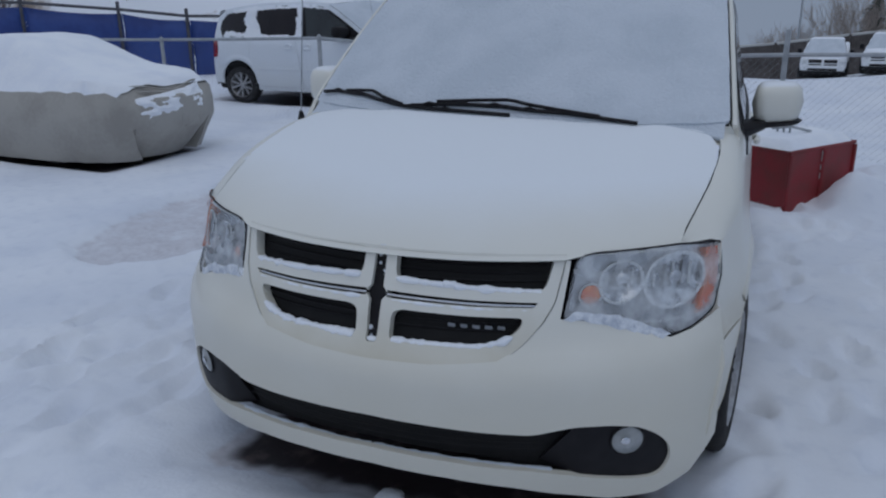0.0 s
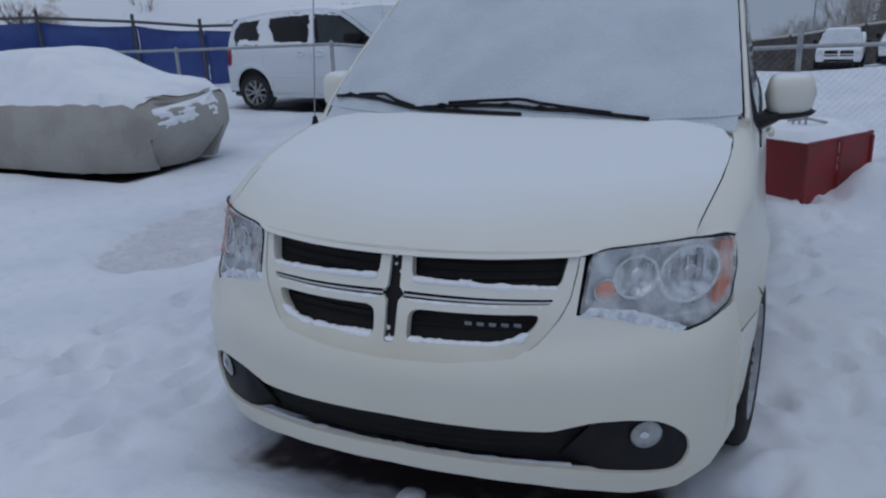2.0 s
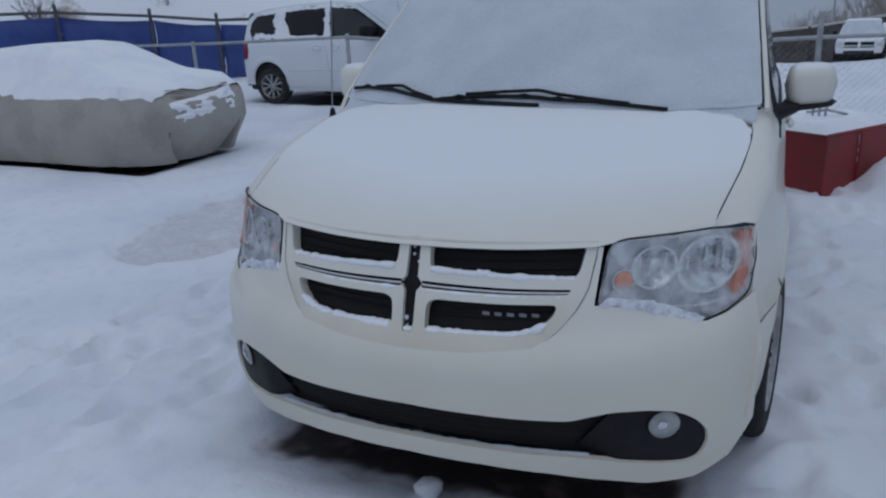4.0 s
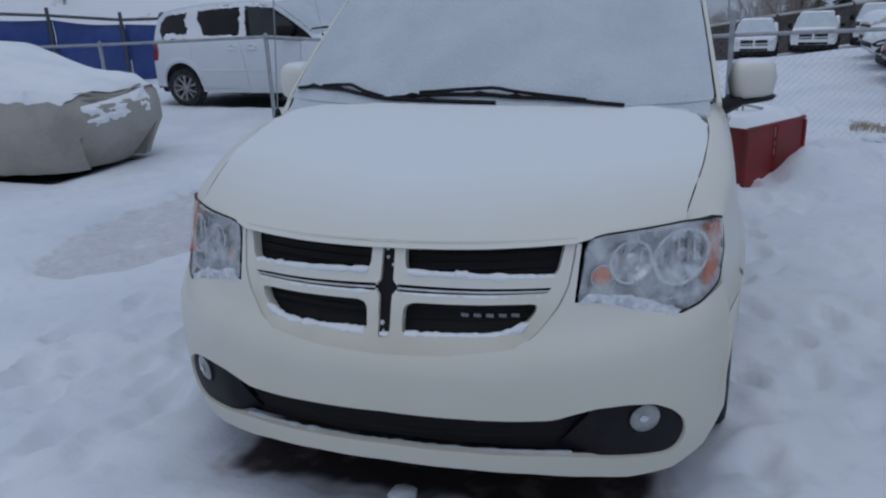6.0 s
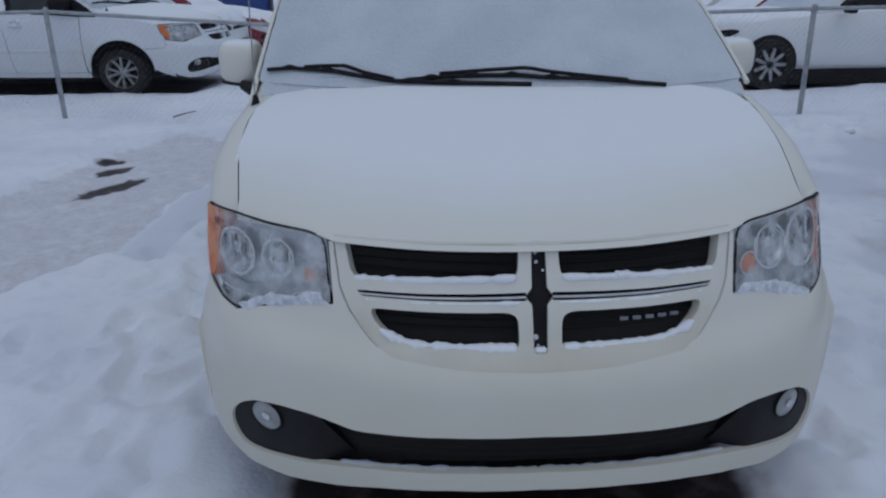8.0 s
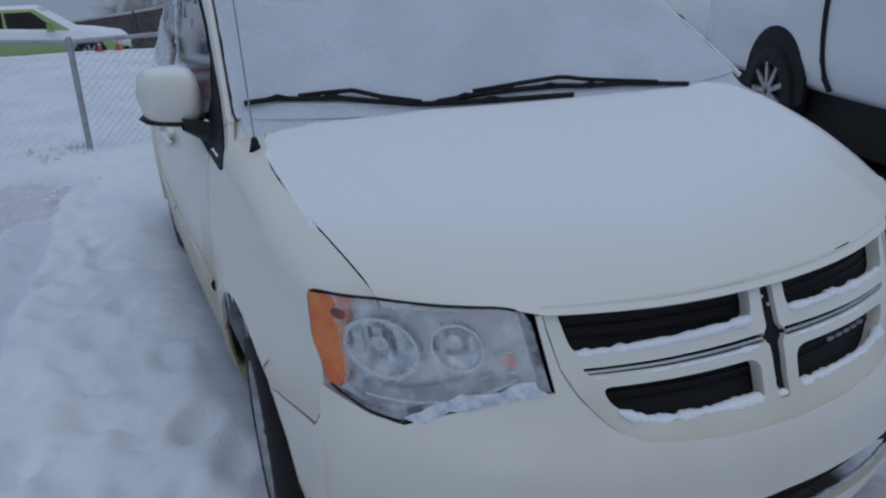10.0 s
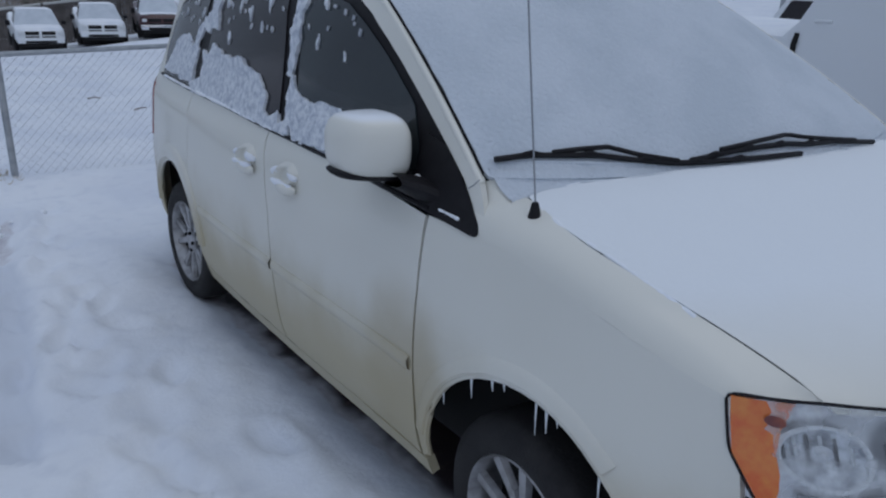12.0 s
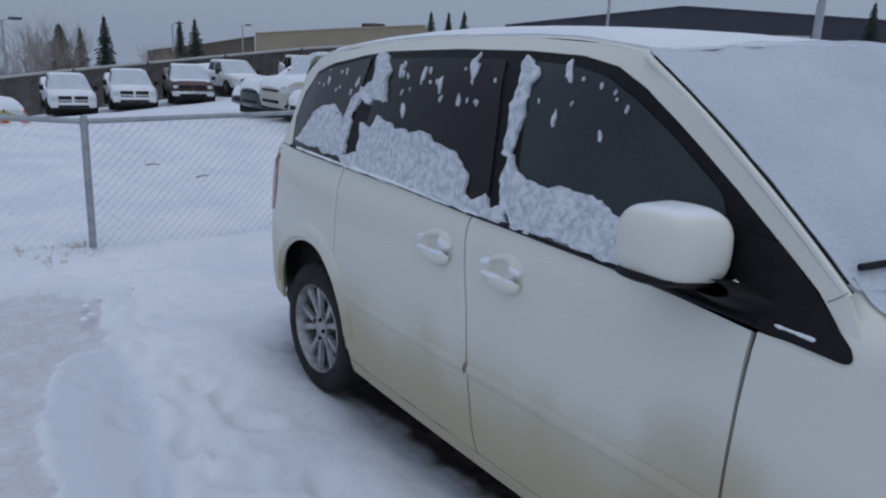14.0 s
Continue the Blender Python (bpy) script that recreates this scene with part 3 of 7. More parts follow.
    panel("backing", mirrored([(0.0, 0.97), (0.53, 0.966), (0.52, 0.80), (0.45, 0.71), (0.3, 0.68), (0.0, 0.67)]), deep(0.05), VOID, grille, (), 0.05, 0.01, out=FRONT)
    for sg in (-1, 1):
        for z in (0.875, 0.897, 0.918, 0.737, 0.757, 0.777):
            x1 = 0.49 if z > 0.8 else 0.44 - 0.6 * max(0, 0.757 - z)
            tube("mesh_bar", [(sg * x, nose_y(x, z) + 0.042, z) for x in np.linspace(0.05, x1, 8)], 0.0035, BLACK, grille, 5)
        tube("chrome_strip", [(sg * x, nose_y(x, 0.824) + 0.012, 0.827 - 0.03 * (x - 0.04)) for x in np.linspace(0.035, 0.48, 12)], 0.0045, CHROME, grille, 6)
    for sg in (-1, 1):
        tube("grille_seam", [(sg * x, nose_y(x, z) - 0.0005, z) for x, z in ((0.5525, 0.92), (0.546, 0.88), (0.538, 0.83), (0.526, 0.80), (0.511, 0.773), (0.485, 0.74), (0.456, 0.709), (0.43, 0.692))], 0.0007, LAMP_GREY, grille, 5)
    # maker's badge: a row of plain bright bars
    for k in range(5):
        x = 0.222 + 0.037 * k
        box("badge", (x + 0.003, nose_y(x, 0.77) + 0.034, 0.743 - 0.001 * k), (x + 0.027, nose_y(x, 0.77) + 0.040, 0.755 - 0.001 * k), LAMP_GREY, grille, 0.003, "small bright bar of a badge")
    # headlamps
    for sg in (-1, 1):
        flip = lambda pl: [(sg * x, z) for x, z in pl]
        lamp = part("headlamp", bmesh.new(), BLACK, van)
        shape = HEADLAMP if sg > 0 else [{(0.85, 0.966): (0.86, 0.971), (0.955, 0.950): (0.963, 0.963), (0.966, 0.85): (0.969, 0.85)}.get(p, p) for p in HEADLAMP]
        panel("housing", flip(shape), deep(0.060), SILVER, lamp, (), 0.04, 0.01, out=FRONT)
        rim = [(x, nose_y(x, z), z) for x, z in dense(flip(rounded(shape, 0.015, 3)), 0.03)]
        low_edge = lambda x: 0.80 - 0.22 * (abs(x) - 0.565)
        upper = [i for i, p in enumerate(rim) if p[2] > low_edge(p[0]) + 0.012 or abs(p[0]) > 0.82]
        cut = max(range(len(upper)), key=lambda i: (upper[i] - upper[i - 1]) % len(rim))
        upper = upper[cut:] + upper[:cut]
        tube("gasket", [(rim[i][0], rim[i][1] + 0.004, rim[i][2]) for i in upper], 0.0038, BLACK, lamp, 6)
        low = [(0.60, 0.795), (0.70, 0.775), (0.79, 0.752), (0.85, 0.732), (0.90, 0.742), (0.905, 0.78), (0.84, 0.775), (0.78, 0.79), (0.74, 0.80), (0.66, 0.815), (0.60, 0.83)]
        panel("lower_bezel", flip(low), deep(0.022), LAMP_GREY, lamp, (), 0.04, 0.02, out=FRONT)
        tube("bezel_line", [(sg * x, nose_y(x, z) + 0.016, z) for x, z in [(x, 0.752 + 1.1 * (0.84 - x) ** 2) for x in np.linspace(0.62, 0.9, 16)]], 0.003, FROST, lamp, 5)
        for cx, cz, r in ((0.845, 0.862, 0.076), (0.705, 0.869, 0.056)) if sg > 0 else ((0.858, 0.858, 0.060), (0.722, 0.868, 0.046)):
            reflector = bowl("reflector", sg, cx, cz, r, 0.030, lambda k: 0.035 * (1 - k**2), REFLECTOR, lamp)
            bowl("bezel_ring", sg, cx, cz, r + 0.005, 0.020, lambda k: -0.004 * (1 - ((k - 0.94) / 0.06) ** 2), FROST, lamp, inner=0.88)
            # flutes, alternately black and pale: their dark and bright reflections are coloured in
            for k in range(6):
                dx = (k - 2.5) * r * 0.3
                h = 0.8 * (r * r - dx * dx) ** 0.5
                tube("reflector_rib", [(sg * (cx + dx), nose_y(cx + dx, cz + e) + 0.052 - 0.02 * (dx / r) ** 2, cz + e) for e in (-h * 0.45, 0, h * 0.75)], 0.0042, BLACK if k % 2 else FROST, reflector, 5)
            bowl("bulb_cap", sg, cx, cz + 0.006, 0.016, 0.034, lambda k: -0.008 * (1 - k**2), SILVER, reflector)
        bowl("turn_signal", sg, 0.627, 0.838, 0.026 if sg > 0 else 0.017, 0.024, lambda k: -0.010 * (1 - k**2), AMBER, lamp, "amber turn signal")
        bowl("signal_ring", sg, 0.627, 0.838, 0.032 if sg > 0 else 0.023, 0.022, lambda k: -0.004 * (1 - ((k - 0.93) / 0.07) ** 2), FROST, lamp, inner=0.86)
        panel("side_marker", flip(AMBER_SIDE if sg < 0 else AMBER_FROSTED), (lambda x, z: (x * float(np.interp(abs(x), [0.925, 0.95], [1.0, 1.006])), nose_y(x, z) + float(np.interp(abs(x), [0.915, 0.945], [0.008, -0.006])), z)) if sg < 0 else deep(0.008), AMBER, lamp, (), 0.03, 0.03, out=FRONT, label="amber side marker")
        if sg < 0:
            bowl("marker_bulb", sg, 0.926, 0.926, 0.011, -0.008, lambda k: -0.004 * (1 - k**2), BULB_RED, lamp, "dark bulb in the amber marker")
        panel("lens", flip(shape), front, LENS, lamp, (), 0.04, 0.003, out=FRONT, label="clear lens with frost").visible_shadow = False
    gap_x = curve_through([(0.55, 0.848), (0.75, 0.878), (0.95, 0.901), (1.28, 0.901), (1.38, 0.876), (1.5, 0.865), (1.75, 0.865)])
    # bonnet, with its gap to the wings
    xs = np.linspace(-0.848, 0.848, 41)
    edge = [(x, nose_y(x, 0.952) - 0.014 + 0.018 * min(1, max(0, (abs(x) - 0.55) / 0.06))) for x in xs]
    ends = []
    for sg in (1, -1):
        k = (rear_y(sg * 0.84) - 0.95) / 0.46
        ends.append([(sg * x, y if y < 0.95 else 0.95 + (y - 0.95) * k) for x, y in [(gap_x(y) - 0.004, y) for y in (0.62, 0.7, 0.78, 0.86, 0.95, 1.05, 1.15, 1.25, 1.32)] + [(0.865, 1.38), (0.84, 1.41)]])
    back = [(x, rear_y(x)) for x in np.linspace(0.75, -0.75, 13)]
    panel("bonnet", edge + ends[0] + back + ends[1][::-1], lambda x, y: (x, y, hood_z(x, y)), bonnet, van, (), 0.045, 0.003, out=UP)
    wing_top = curve_through([(0.55, 0.95), (0.68, 0.950), (1.0, 1.015), (1.3, 1.062), (1.5, 1.08), (1.75, 1.09)])
    for sg in (-1, 1):
        side = lambda y, z, s=sg: (s * flank_x(y, z), y, z)
        OUT = (sg, 0, 0)
        wing = part("wing", bmesh.new(), body, van)
        rows = []
        for y in np.linspace(0.556, 1.56, 26):
            zs = wing_top(y)
            xo = flank_x(y, zs)
            if y < 0.69:
                xo = min(xo, 0.85 + 0.115 * ((y - 0.556) / 0.134) ** 0.8)
                zs = max(zs, 0.962) if y < 0.66 else zs
            xi = gap_x(y)
            a, c = Vector((xi, y, hood_z(sg * xi, y))), Vector((xo, y, zs))
            b = Vector((xo * 0.985 + 0.003, y, hood_z(sg * min(0.93, xo), y) - 0.003))
            rows.append([Vector(((p[0]) * sg, p[1], p[2])) for p in [a + Vector((0.001, 0, -0.03))] + [a * (1 - t) ** 2 + b * 2 * t * (1 - t) + c * t * t for t in np.linspace(0, 1, 9)]])
        grid_mesh("wing_top", rows, body, wing, out=(0, 0, 1))
        poly = [(0.677, 0.948)] + [(y, wing_top(y)) for y in np.linspace(0.75, 1.55, 9)] + [(1.693, 1.083), (1.697, 0.9), (1.695, 0.6), (1.672, 0.30)] + arch(ARCH_F, -2, 137, 16) + [(0.896, 0.631), (0.636, 0.647), (0.622, 0.72), (0.652, 0.85)]
        panel("wing_side", poly, side, body, wing, (), 0.05, 0.02, out=OUT)
        # doors and quarter
        belt = [(y, z - 0.006) for y, z in reversed(WINDOWS[:9])]
        front_belt = [(1.707, 1.080)] + [p for p in belt if 1.75 < p[0] < 2.72] + [(2.783, 1.134)]
        door = panel("front_door", front_belt + [(2.785, 1.10), (2.722, 0.825), (2.699, 0.63), (2.652, 0.30), (1.69, 0.30), (1.704, 0.6), (1.708, 0.9)], side, body, van, (), 0.05, 0.02, out=OUT)
        slide = [(2.790, 1.134), (2.83, 1.136), (3.30, 1.153), (3.76, 1.153), (3.72, 0.80)] + arch(ARCH_R, 128, 176, 7) + [(3.59, 0.31), (2.660, 0.30), (2.707, 0.63), (2.730, 0.825), (2.793, 1.10)]
        sliding = panel("sliding_door", slide, side, body, van, (), 0.05, 0.02, out=OUT)
        rear = [(3.768, 1.153), (3.86, 1.153), (4.40, 1.153), (4.62, 1.16), (4.63, 0.9), (4.63, 0.33), (4.40, 0.32)] + arch(ARCH_R, 3, 127, 14) + [(3.727, 0.80)]
        panel("quarter_panel", rear, side, body, van, (), 0.05, 0.02, out=OUT)
        panel("sill", [(1.66, 0.292), (3.60, 0.302), (3.60, 0.235), (1.66, 0.225)], side, body, van, (), 0.06, 0.03, out=OUT)
        # raised moulding low on the doors
        for d, a, b in ((door, 1.72, 2.69), (sliding, 2.71, 3.56)):
            rows = []
            for y in np.linspace(a, b, 14):
                rows.append([Vector((sg * (flank_x(y, 0.632 + dz) + k), y, 0.632 + dz)) for dz, k in ((-0.05, -0.002), (-0.03, 0.010), (-0.012, 0.012), (0.004, 0.004), (0.006, -0.003))])
            grid_mesh("door_moulding", rows, body, d, out=OUT)
        # handles: an oval dish with a raised rim, and a grip across its lower side
        for d, y in ((door, 2.565), (sliding, 2.935)):
            z = 1.012
            rows = []
            for k, lift in ((1.75, -0.004), (1.5, 0.012), (1.25, 0.024), (1.05, 0.024), (0.9, 0.010), (0.75, 0.003), (0.4, 0.002), (0.0, 0.002)):
                rows.append([Vector((sg * (flank_x(y + 0.052 * k * math.cos(a), z + 0.030 * k * math.sin(a)) + lift * (1.0 if abs(math.cos(a)) > 0.3 or math.sin(a) < 0 else 0.45)), y + 0.052 * k * math.cos(a) - 0.010 * k * math.sin(a), z + 0.030 * k * math.sin(a))) for a in np.linspace(0, 2 * math.pi, 29)[:-1]])
            grid_mesh("handle_dish", rows, body, d, closed=True, out=OUT, sharp=80)
            rows = []
            for t in np.linspace(0, 1, 17):
                yy = y - 0.105 + 0.20 * t
                k = max(0.02, 1 - abs(2 * t - 1) ** 5) ** 0.5
                cx = flank_x(yy, z - 0.04) + 0.006 + 0.020 * math.sin(math.pi * min(1.0, t + 0.15))
                rows.append([Vector((sg * (cx + 0.016 * k * math.cos(a)), yy, z - 0.044 + 0.05 * (t - 0.4) ** 2 + 0.021 * k * math.sin(a))) for a in np.linspace(0, 2 * math.pi, 15)[:-1]])
            grid_mesh("door_handle", rows, body, d, closed=True, sharp=80)
        # window band: black ground, panes, black pillars
        panel("window_band", WINDOWS, side, BLACK, van, (), 0.06, 0.02, -0.004, out=OUT)
        panes = [("front_window", TINT_FRONT, door, [(2.585, 1.152), (2.33, 1.143), (2.08, 1.133), (1.87, 1.13), (1.80, 1.16), (1.82, 1.25), (1.875, 1.37), (2.07, 1.50), (2.20, 1.575), (2.33, 1.632), (2.46, 1.655), (2.655, 1.664)]),
                 ("sliding_window", TINT, sliding, [(3.70, 1.178), (3.30, 1.178), (2.80, 1.162), (2.72, 1.165), (2.79, 1.664), (3.10, 1.662), (3.64, 1.640)]),
                 ("quarter_window", TINT, van, [(4.38, 1.175), (3.84, 1.176), (3.83, 1.40), (3.80, 1.640), (3.90, 1.628), (4.18, 1.582), (4.34, 1.535), (4.44, 1.43), (4.465, 1.30)])]
        for nm, mt, owner, pl in panes:
            panel(nm, rounded(pl, 0.02, 3), side, mt, owner, (), 0.07, 0.008, 0.0015, out=OUT)
        tube("belt_trim", [Vector((sg * (flank_x(y, z) + 0.002), y, z + 0.002)) for y, z in WINDOWS[:9]], 0.008, BLACK, van, 6)
        # pillars and rail over the windows
        over = [(1.455, 1.082), (1.475, 1.13), (1.535, 1.222), (1.68, 1.330), (1.86, 1.462), (2.02, 1.575), (2.16, 1.672), (2.21, 1.699)] + [(y, roof_edge(y)) for y in (2.4, 2.7, 3.0, 3.3, 3.6, 3.9, 4.2, 4.4)] + [(4.58, 1.50), (4.625, 1.35), (4.63, 1.165), (4.42, 1.158)]
        if sg > 0:
            over = [(y - 0.13 * max(0.0, 1 - (z - 1.08) / 0.5) if i < 6 else y, z) for i, (y, z) in enumerate(over)]
        over += [(4.40, 1.160), (4.49, 1.30)] + [p for p in reversed(WINDOWS[11:-1])] + [(1.500, 1.078)]
        panel("side_frame", over, side, body, van, (), 0.045, 0.02, out=OUT)
        tube("windscreen_trim", [Vector(glass_at(sg * 1.0, v)) + Vector((0, -0.003, 0.003)) for v in np.linspace(0.02, 0.99, 14)], 0.0032, BLACK, van, 6)
        tube("pillar_flange", [Vector(glass_at(sg * 1.014, v)) + Vector((0, 0.001, -0.001)) for v in np.linspace(-0.02, 1.0, 14)], 0.0105, body, van, 8)
        tube("pillar_seam", [Vector((sg * (flank_x(y, z) + 0.0005), y, z)) for y, z in ((1.53, 1.218), (1.548, 1.20), (1.566, 1.188))], 0.0018, LAMP_GREY, van, 5)
        # door mirror: painted cap, black foot and arm, glass
        drop, tuck, swell = (-0.018, 0.0, 1.0) if sg > 0 else (0.0, 0.025, 1.1)
        m = part("door_mirror", bmesh.new(), BLACK, door)
        bm = bmesh.new()
        rows = []
        for t in np.linspace(0, 1, 15):
            x = 1.0 - tuck + 0.205 * t
            k = (1 - abs(2 * t - 1) ** 4.5) ** 0.5
            zc, hz, hy = 1.254 + drop + 0.004 * t, 0.093 * k * swell * (1 - 0.1 * t), 0.115 * k * swell * (1 - 0.2 * t)
            yc = 1.862 + 0.8 * tuck + 0.05 * t
            ring = []
            for a in np.linspace(0, 2 * math.pi, 25)[:-1]:
                ca, sa = math.cos(a), math.sin(a)
                ring.append(Vector((sg * x, yc + hy * math.copysign(abs(ca) ** 0.65, ca) * (1.0 if ca < 0 else 0.9), zc + hz * math.copysign(abs(sa) ** 0.62, sa))))
            rows.append(ring)
        grid_mesh("mirror_cap", rows, mirror or body, m, closed=True)
        rows = []
        for t in np.linspace(0, 1, 11):
            x = 0.985 - tuck + 0.225 * t
            k = (1 - abs(2 * t - 1) ** 5) ** 0.5
            rows.append([Vector((sg * x, 1.862 + 0.8 * tuck + 0.05 * t + 0.11 * k * math.cos(a) * (1 - 0.25 * t), 1.180 + drop - 0.012 * (1 - t) + (0.03 * (1 - 0.5 * t)) * k * math.sin(a))) for a in np.linspace(0, 2 * math.pi, 17)[:-1]])
        grid_mesh("mirror_base", rows, BLACK, m, closed=True)
        rows = [[Vector((sg * x, 1.74 + 0.06 * t + hy * math.cos(a), z + drop * t + hz * math.sin(a))) for a in np.linspace(0, 2 * math.pi, 13)[:-1]] for t, x, z, hy, hz in ((0, 0.955, 1.125, 0.10, 0.045), (0.5, 1.0, 1.150, 0.085, 0.035), (1, 1.06, 1.172, 0.06, 0.02))]
        grid_mesh("mirror_arm", rows, BLACK, m, closed=True)
        box("mirror_glass", (min(sg * (1.045 - tuck), sg * (1.165 - tuck)), 1.985, 1.207 + drop), (max(sg * (1.045 - tuck), sg * (1.165 - tuck)), 2.0, 1.312 + drop), CHROME, m, 0.002)
        tri = [(1.487, 1.110), (1.474, 1.086), (1.490, 1.075), (1.56, 1.080), (1.80, 1.095), (1.795, 1.30), (1.70, 1.283), (1.60, 1.208), (1.525, 1.138)]
        panel("mirror_triangle", rounded(tri, 0.012, 2), side, BLACK, door, (), 0.04, 0.014, 0.006, out=OUT)
        # wheels and arch lips
        for c, y in ((ARCH_F, 1.225), (ARCH_R, 4.0)):
            wheel(van, sg * (flank_plan(y) - (0.082 if y < 2 and sg > 0 else 0.100 if y < 2 else 0.125)), y, 0.295 if y < 2 else 0.302, sg, STEER if y < 2 else 0.0)
            tube("arch_lip", [Vector((sg * (flank_x(p[0], p[1]) - 0.008), *p)) for p in arch(c, -2, 182, 24, ARCH_RADIUS - 0.004)], 0.010, body, van, 6)
            wide, high = (0.085, 0.015) if y > 2 else (0.050, 0.006)
            rows = []
            for k, lift in ((0.0, 0.002), (0.12, 1.0), (0.5, 0.95), (0.85, 0.7), (1.0, -0.15)):
                rows.append([Vector((sg * (flank_x(*p) + lift * high), *p)) for p in arch(c, 8, 172 if y > 2 else 130, 30, ARCH_RADIUS + k * wide)])
            grid_mesh("arch_flare", rows, body, van, out=OUT)
        panel("rear_lamp", [(4.63, 1.12), (4.50, 1.10), (4.47, 0.95), (4.50, 0.80), (4.63, 0.78)], side, RED_LENS, van, (), 0.04, 0.02, 0.004, out=OUT, label="red rear lamp")
    # windscreen, roof, tail
    panel("windscreen", [(-0.995, 0.0), (0.995, 0.0), (0.995, 0.5), (0.995, 1.0), (-0.995, 1.0), (-0.995, 0.5)], glass_at, TINT_FRONT, van, (), 0.08, 0.006, -0.008, out=(0, -0.6, 0.8))
    panel("cowl", mirrored([(0.0, 1.258), (0.3, 1.277), (0.6, 1.330), (0.80, 1.390), (0.82, 1.42), (0.83, 1.505), (0.6, 1.405), (0.3, 1.335), (0.0, 1.312)]), lambda x, y: (x, y - 0.03 - 0.10 * x, 1.135 + 0.02 * x * x), BLACK, van, (), 0.06, 0.02, out=UP)
    for sg in (-1, 1):
        rows = []
        for t in np.linspace(0, 1, 9):
            inner = Vector((sg * 0.85, rear_y(sg * 0.85) - 0.02, 1.176 if sg < 0 else hood_z(0.85, 1.245) - 0.006)).lerp(Vector(glass_at(sg * 0.985, 0.03)), t)
            y = (1.30 if sg < 0 else 1.18) + (0.27 if sg < 0 else 0.24) * t
            outer = Vector((sg * (flank_x(y, 1.10) - 0.004), y, 1.10))
            mid = (inner + outer) / 2 + Vector((0, 0, 0.016 if sg < 0 else 0.010 * t))
            rows.append([inner * (1 - k) ** 2 + mid * 2 * k * (1 - k) + outer * k * k for k in np.linspace(0, 1, 8)])
        grid_mesh("cowl_end", rows, body, van, out=UP)
    grid_mesh("roof", [[roof_at(u, y) for u in np.linspace(-1, 1, 33)] for y in np.linspace(2.205, 4.62, 34)], body, van, out=UP)
    rows = []
    for z in np.linspace(0.28, 1.60, 16):
        y0 = 4.62 - max(0, z - 1.2) * 0.14
        w = flank_x(y0, z)
        rows.append([(u * w, y0 + 0.16 * (1 - abs(u) ** 3), z) for u in np.linspace(-1, 1, 21)])
    rows.append([(x, y - 0.05, z + 0.03) for x, y, z in rows[-1]])
    grid_mesh("tailgate", rows, body, van, out=(0, 1, 0))
    bm = box_into(bmesh.new(), (-0.80, 0.80, 0.21), (0.80, 4.58, 0.98), 0.05)
    box_into(bm, (-0.70, 0.42, 0.21), (0.70, 0.86, 0.60), 0.05)
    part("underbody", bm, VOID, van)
    # wipers
    sweep = [([-0.965, -0.873, -0.795, -0.668, -0.567, -0.446, -0.376, -0.191, -0.008, 0.12], [0.060, 0.080, 0.080, 0.078, 0.058, 0.038, 0.036, 0.034, 0.030, 0.025], [-0.80, -0.72, -0.628, -0.544, -0.423], [0.088, 0.100, 0.108, 0.073, 0.042]),
             ([-0.37, -0.19, -0.05, 0.09, 0.18, 0.36, 0.50, 0.65], [0.044, 0.068, 0.074, 0.072, 0.058, 0.045, 0.020, -0.010], [-0.24, -0.05, 0.11, 0.18, 0.34, 0.50], [0.076, 0.097, 0.108, 0.087, 0.056, 0.025])]
    for bu, bv, au, av in sweep:
        w = part("wiper", bmesh.new(), BLACK, van)
        pts = [Vector(glass_at(u, float(np.interp(u, bu, bv)))) + Vector((0, -0.012, 0.016)) for u in np.linspace(bu[0], bu[-1], 33)]
        tube("blade", pts, 0.0085, BLACK, w, 6)
        arm = [Vector(glass_at(u, float(np.interp(u, au, av)))) + Vector((0, -0.018, 0.020)) for u in np.linspace(au[0], au[-1], 21)]
        tube("arm", arm, 0.0075, BLACK, w, 6)
        for k in (3, 8, 13, 18, 23):
            tube("claw", [pts[k - 1] + Vector((0, 0, 0.002)), pts[k] + Vector((0, -0.004, 0.010)), pts[k + 1] + Vector((0, 0, 0.002))], 0.006, BLACK, w, 5)
    # aerial on the right wing
    a = part("aerial", bmesh.new(), BLACK, van)
    foot = Vector((-0.917, 1.355, hood_z(-0.90, 1.355) - 0.022))
    lathe("foot", [(-0.02, 0.022), (0.004, 0.022), (0.02, 0.016), (0.05, 0.009), (0.055, 0.0)], foot, BLACK, a, "z", 14)
    tube("mast", [foot + Vector((0, 0, 0.05)), foot + Vector((0, 0.06, 0.45)), foot + Vector((0, 0.115, 0.83))], 0.0025, LAMP_GREY, a, 6)
    return van


# ---- snow lying on a van ----
def snow_sheet(name, label, *args, **kw):
    ob = panel(name, *args, **kw)
    return tagged(ob, label, "snow", kind="stuff")


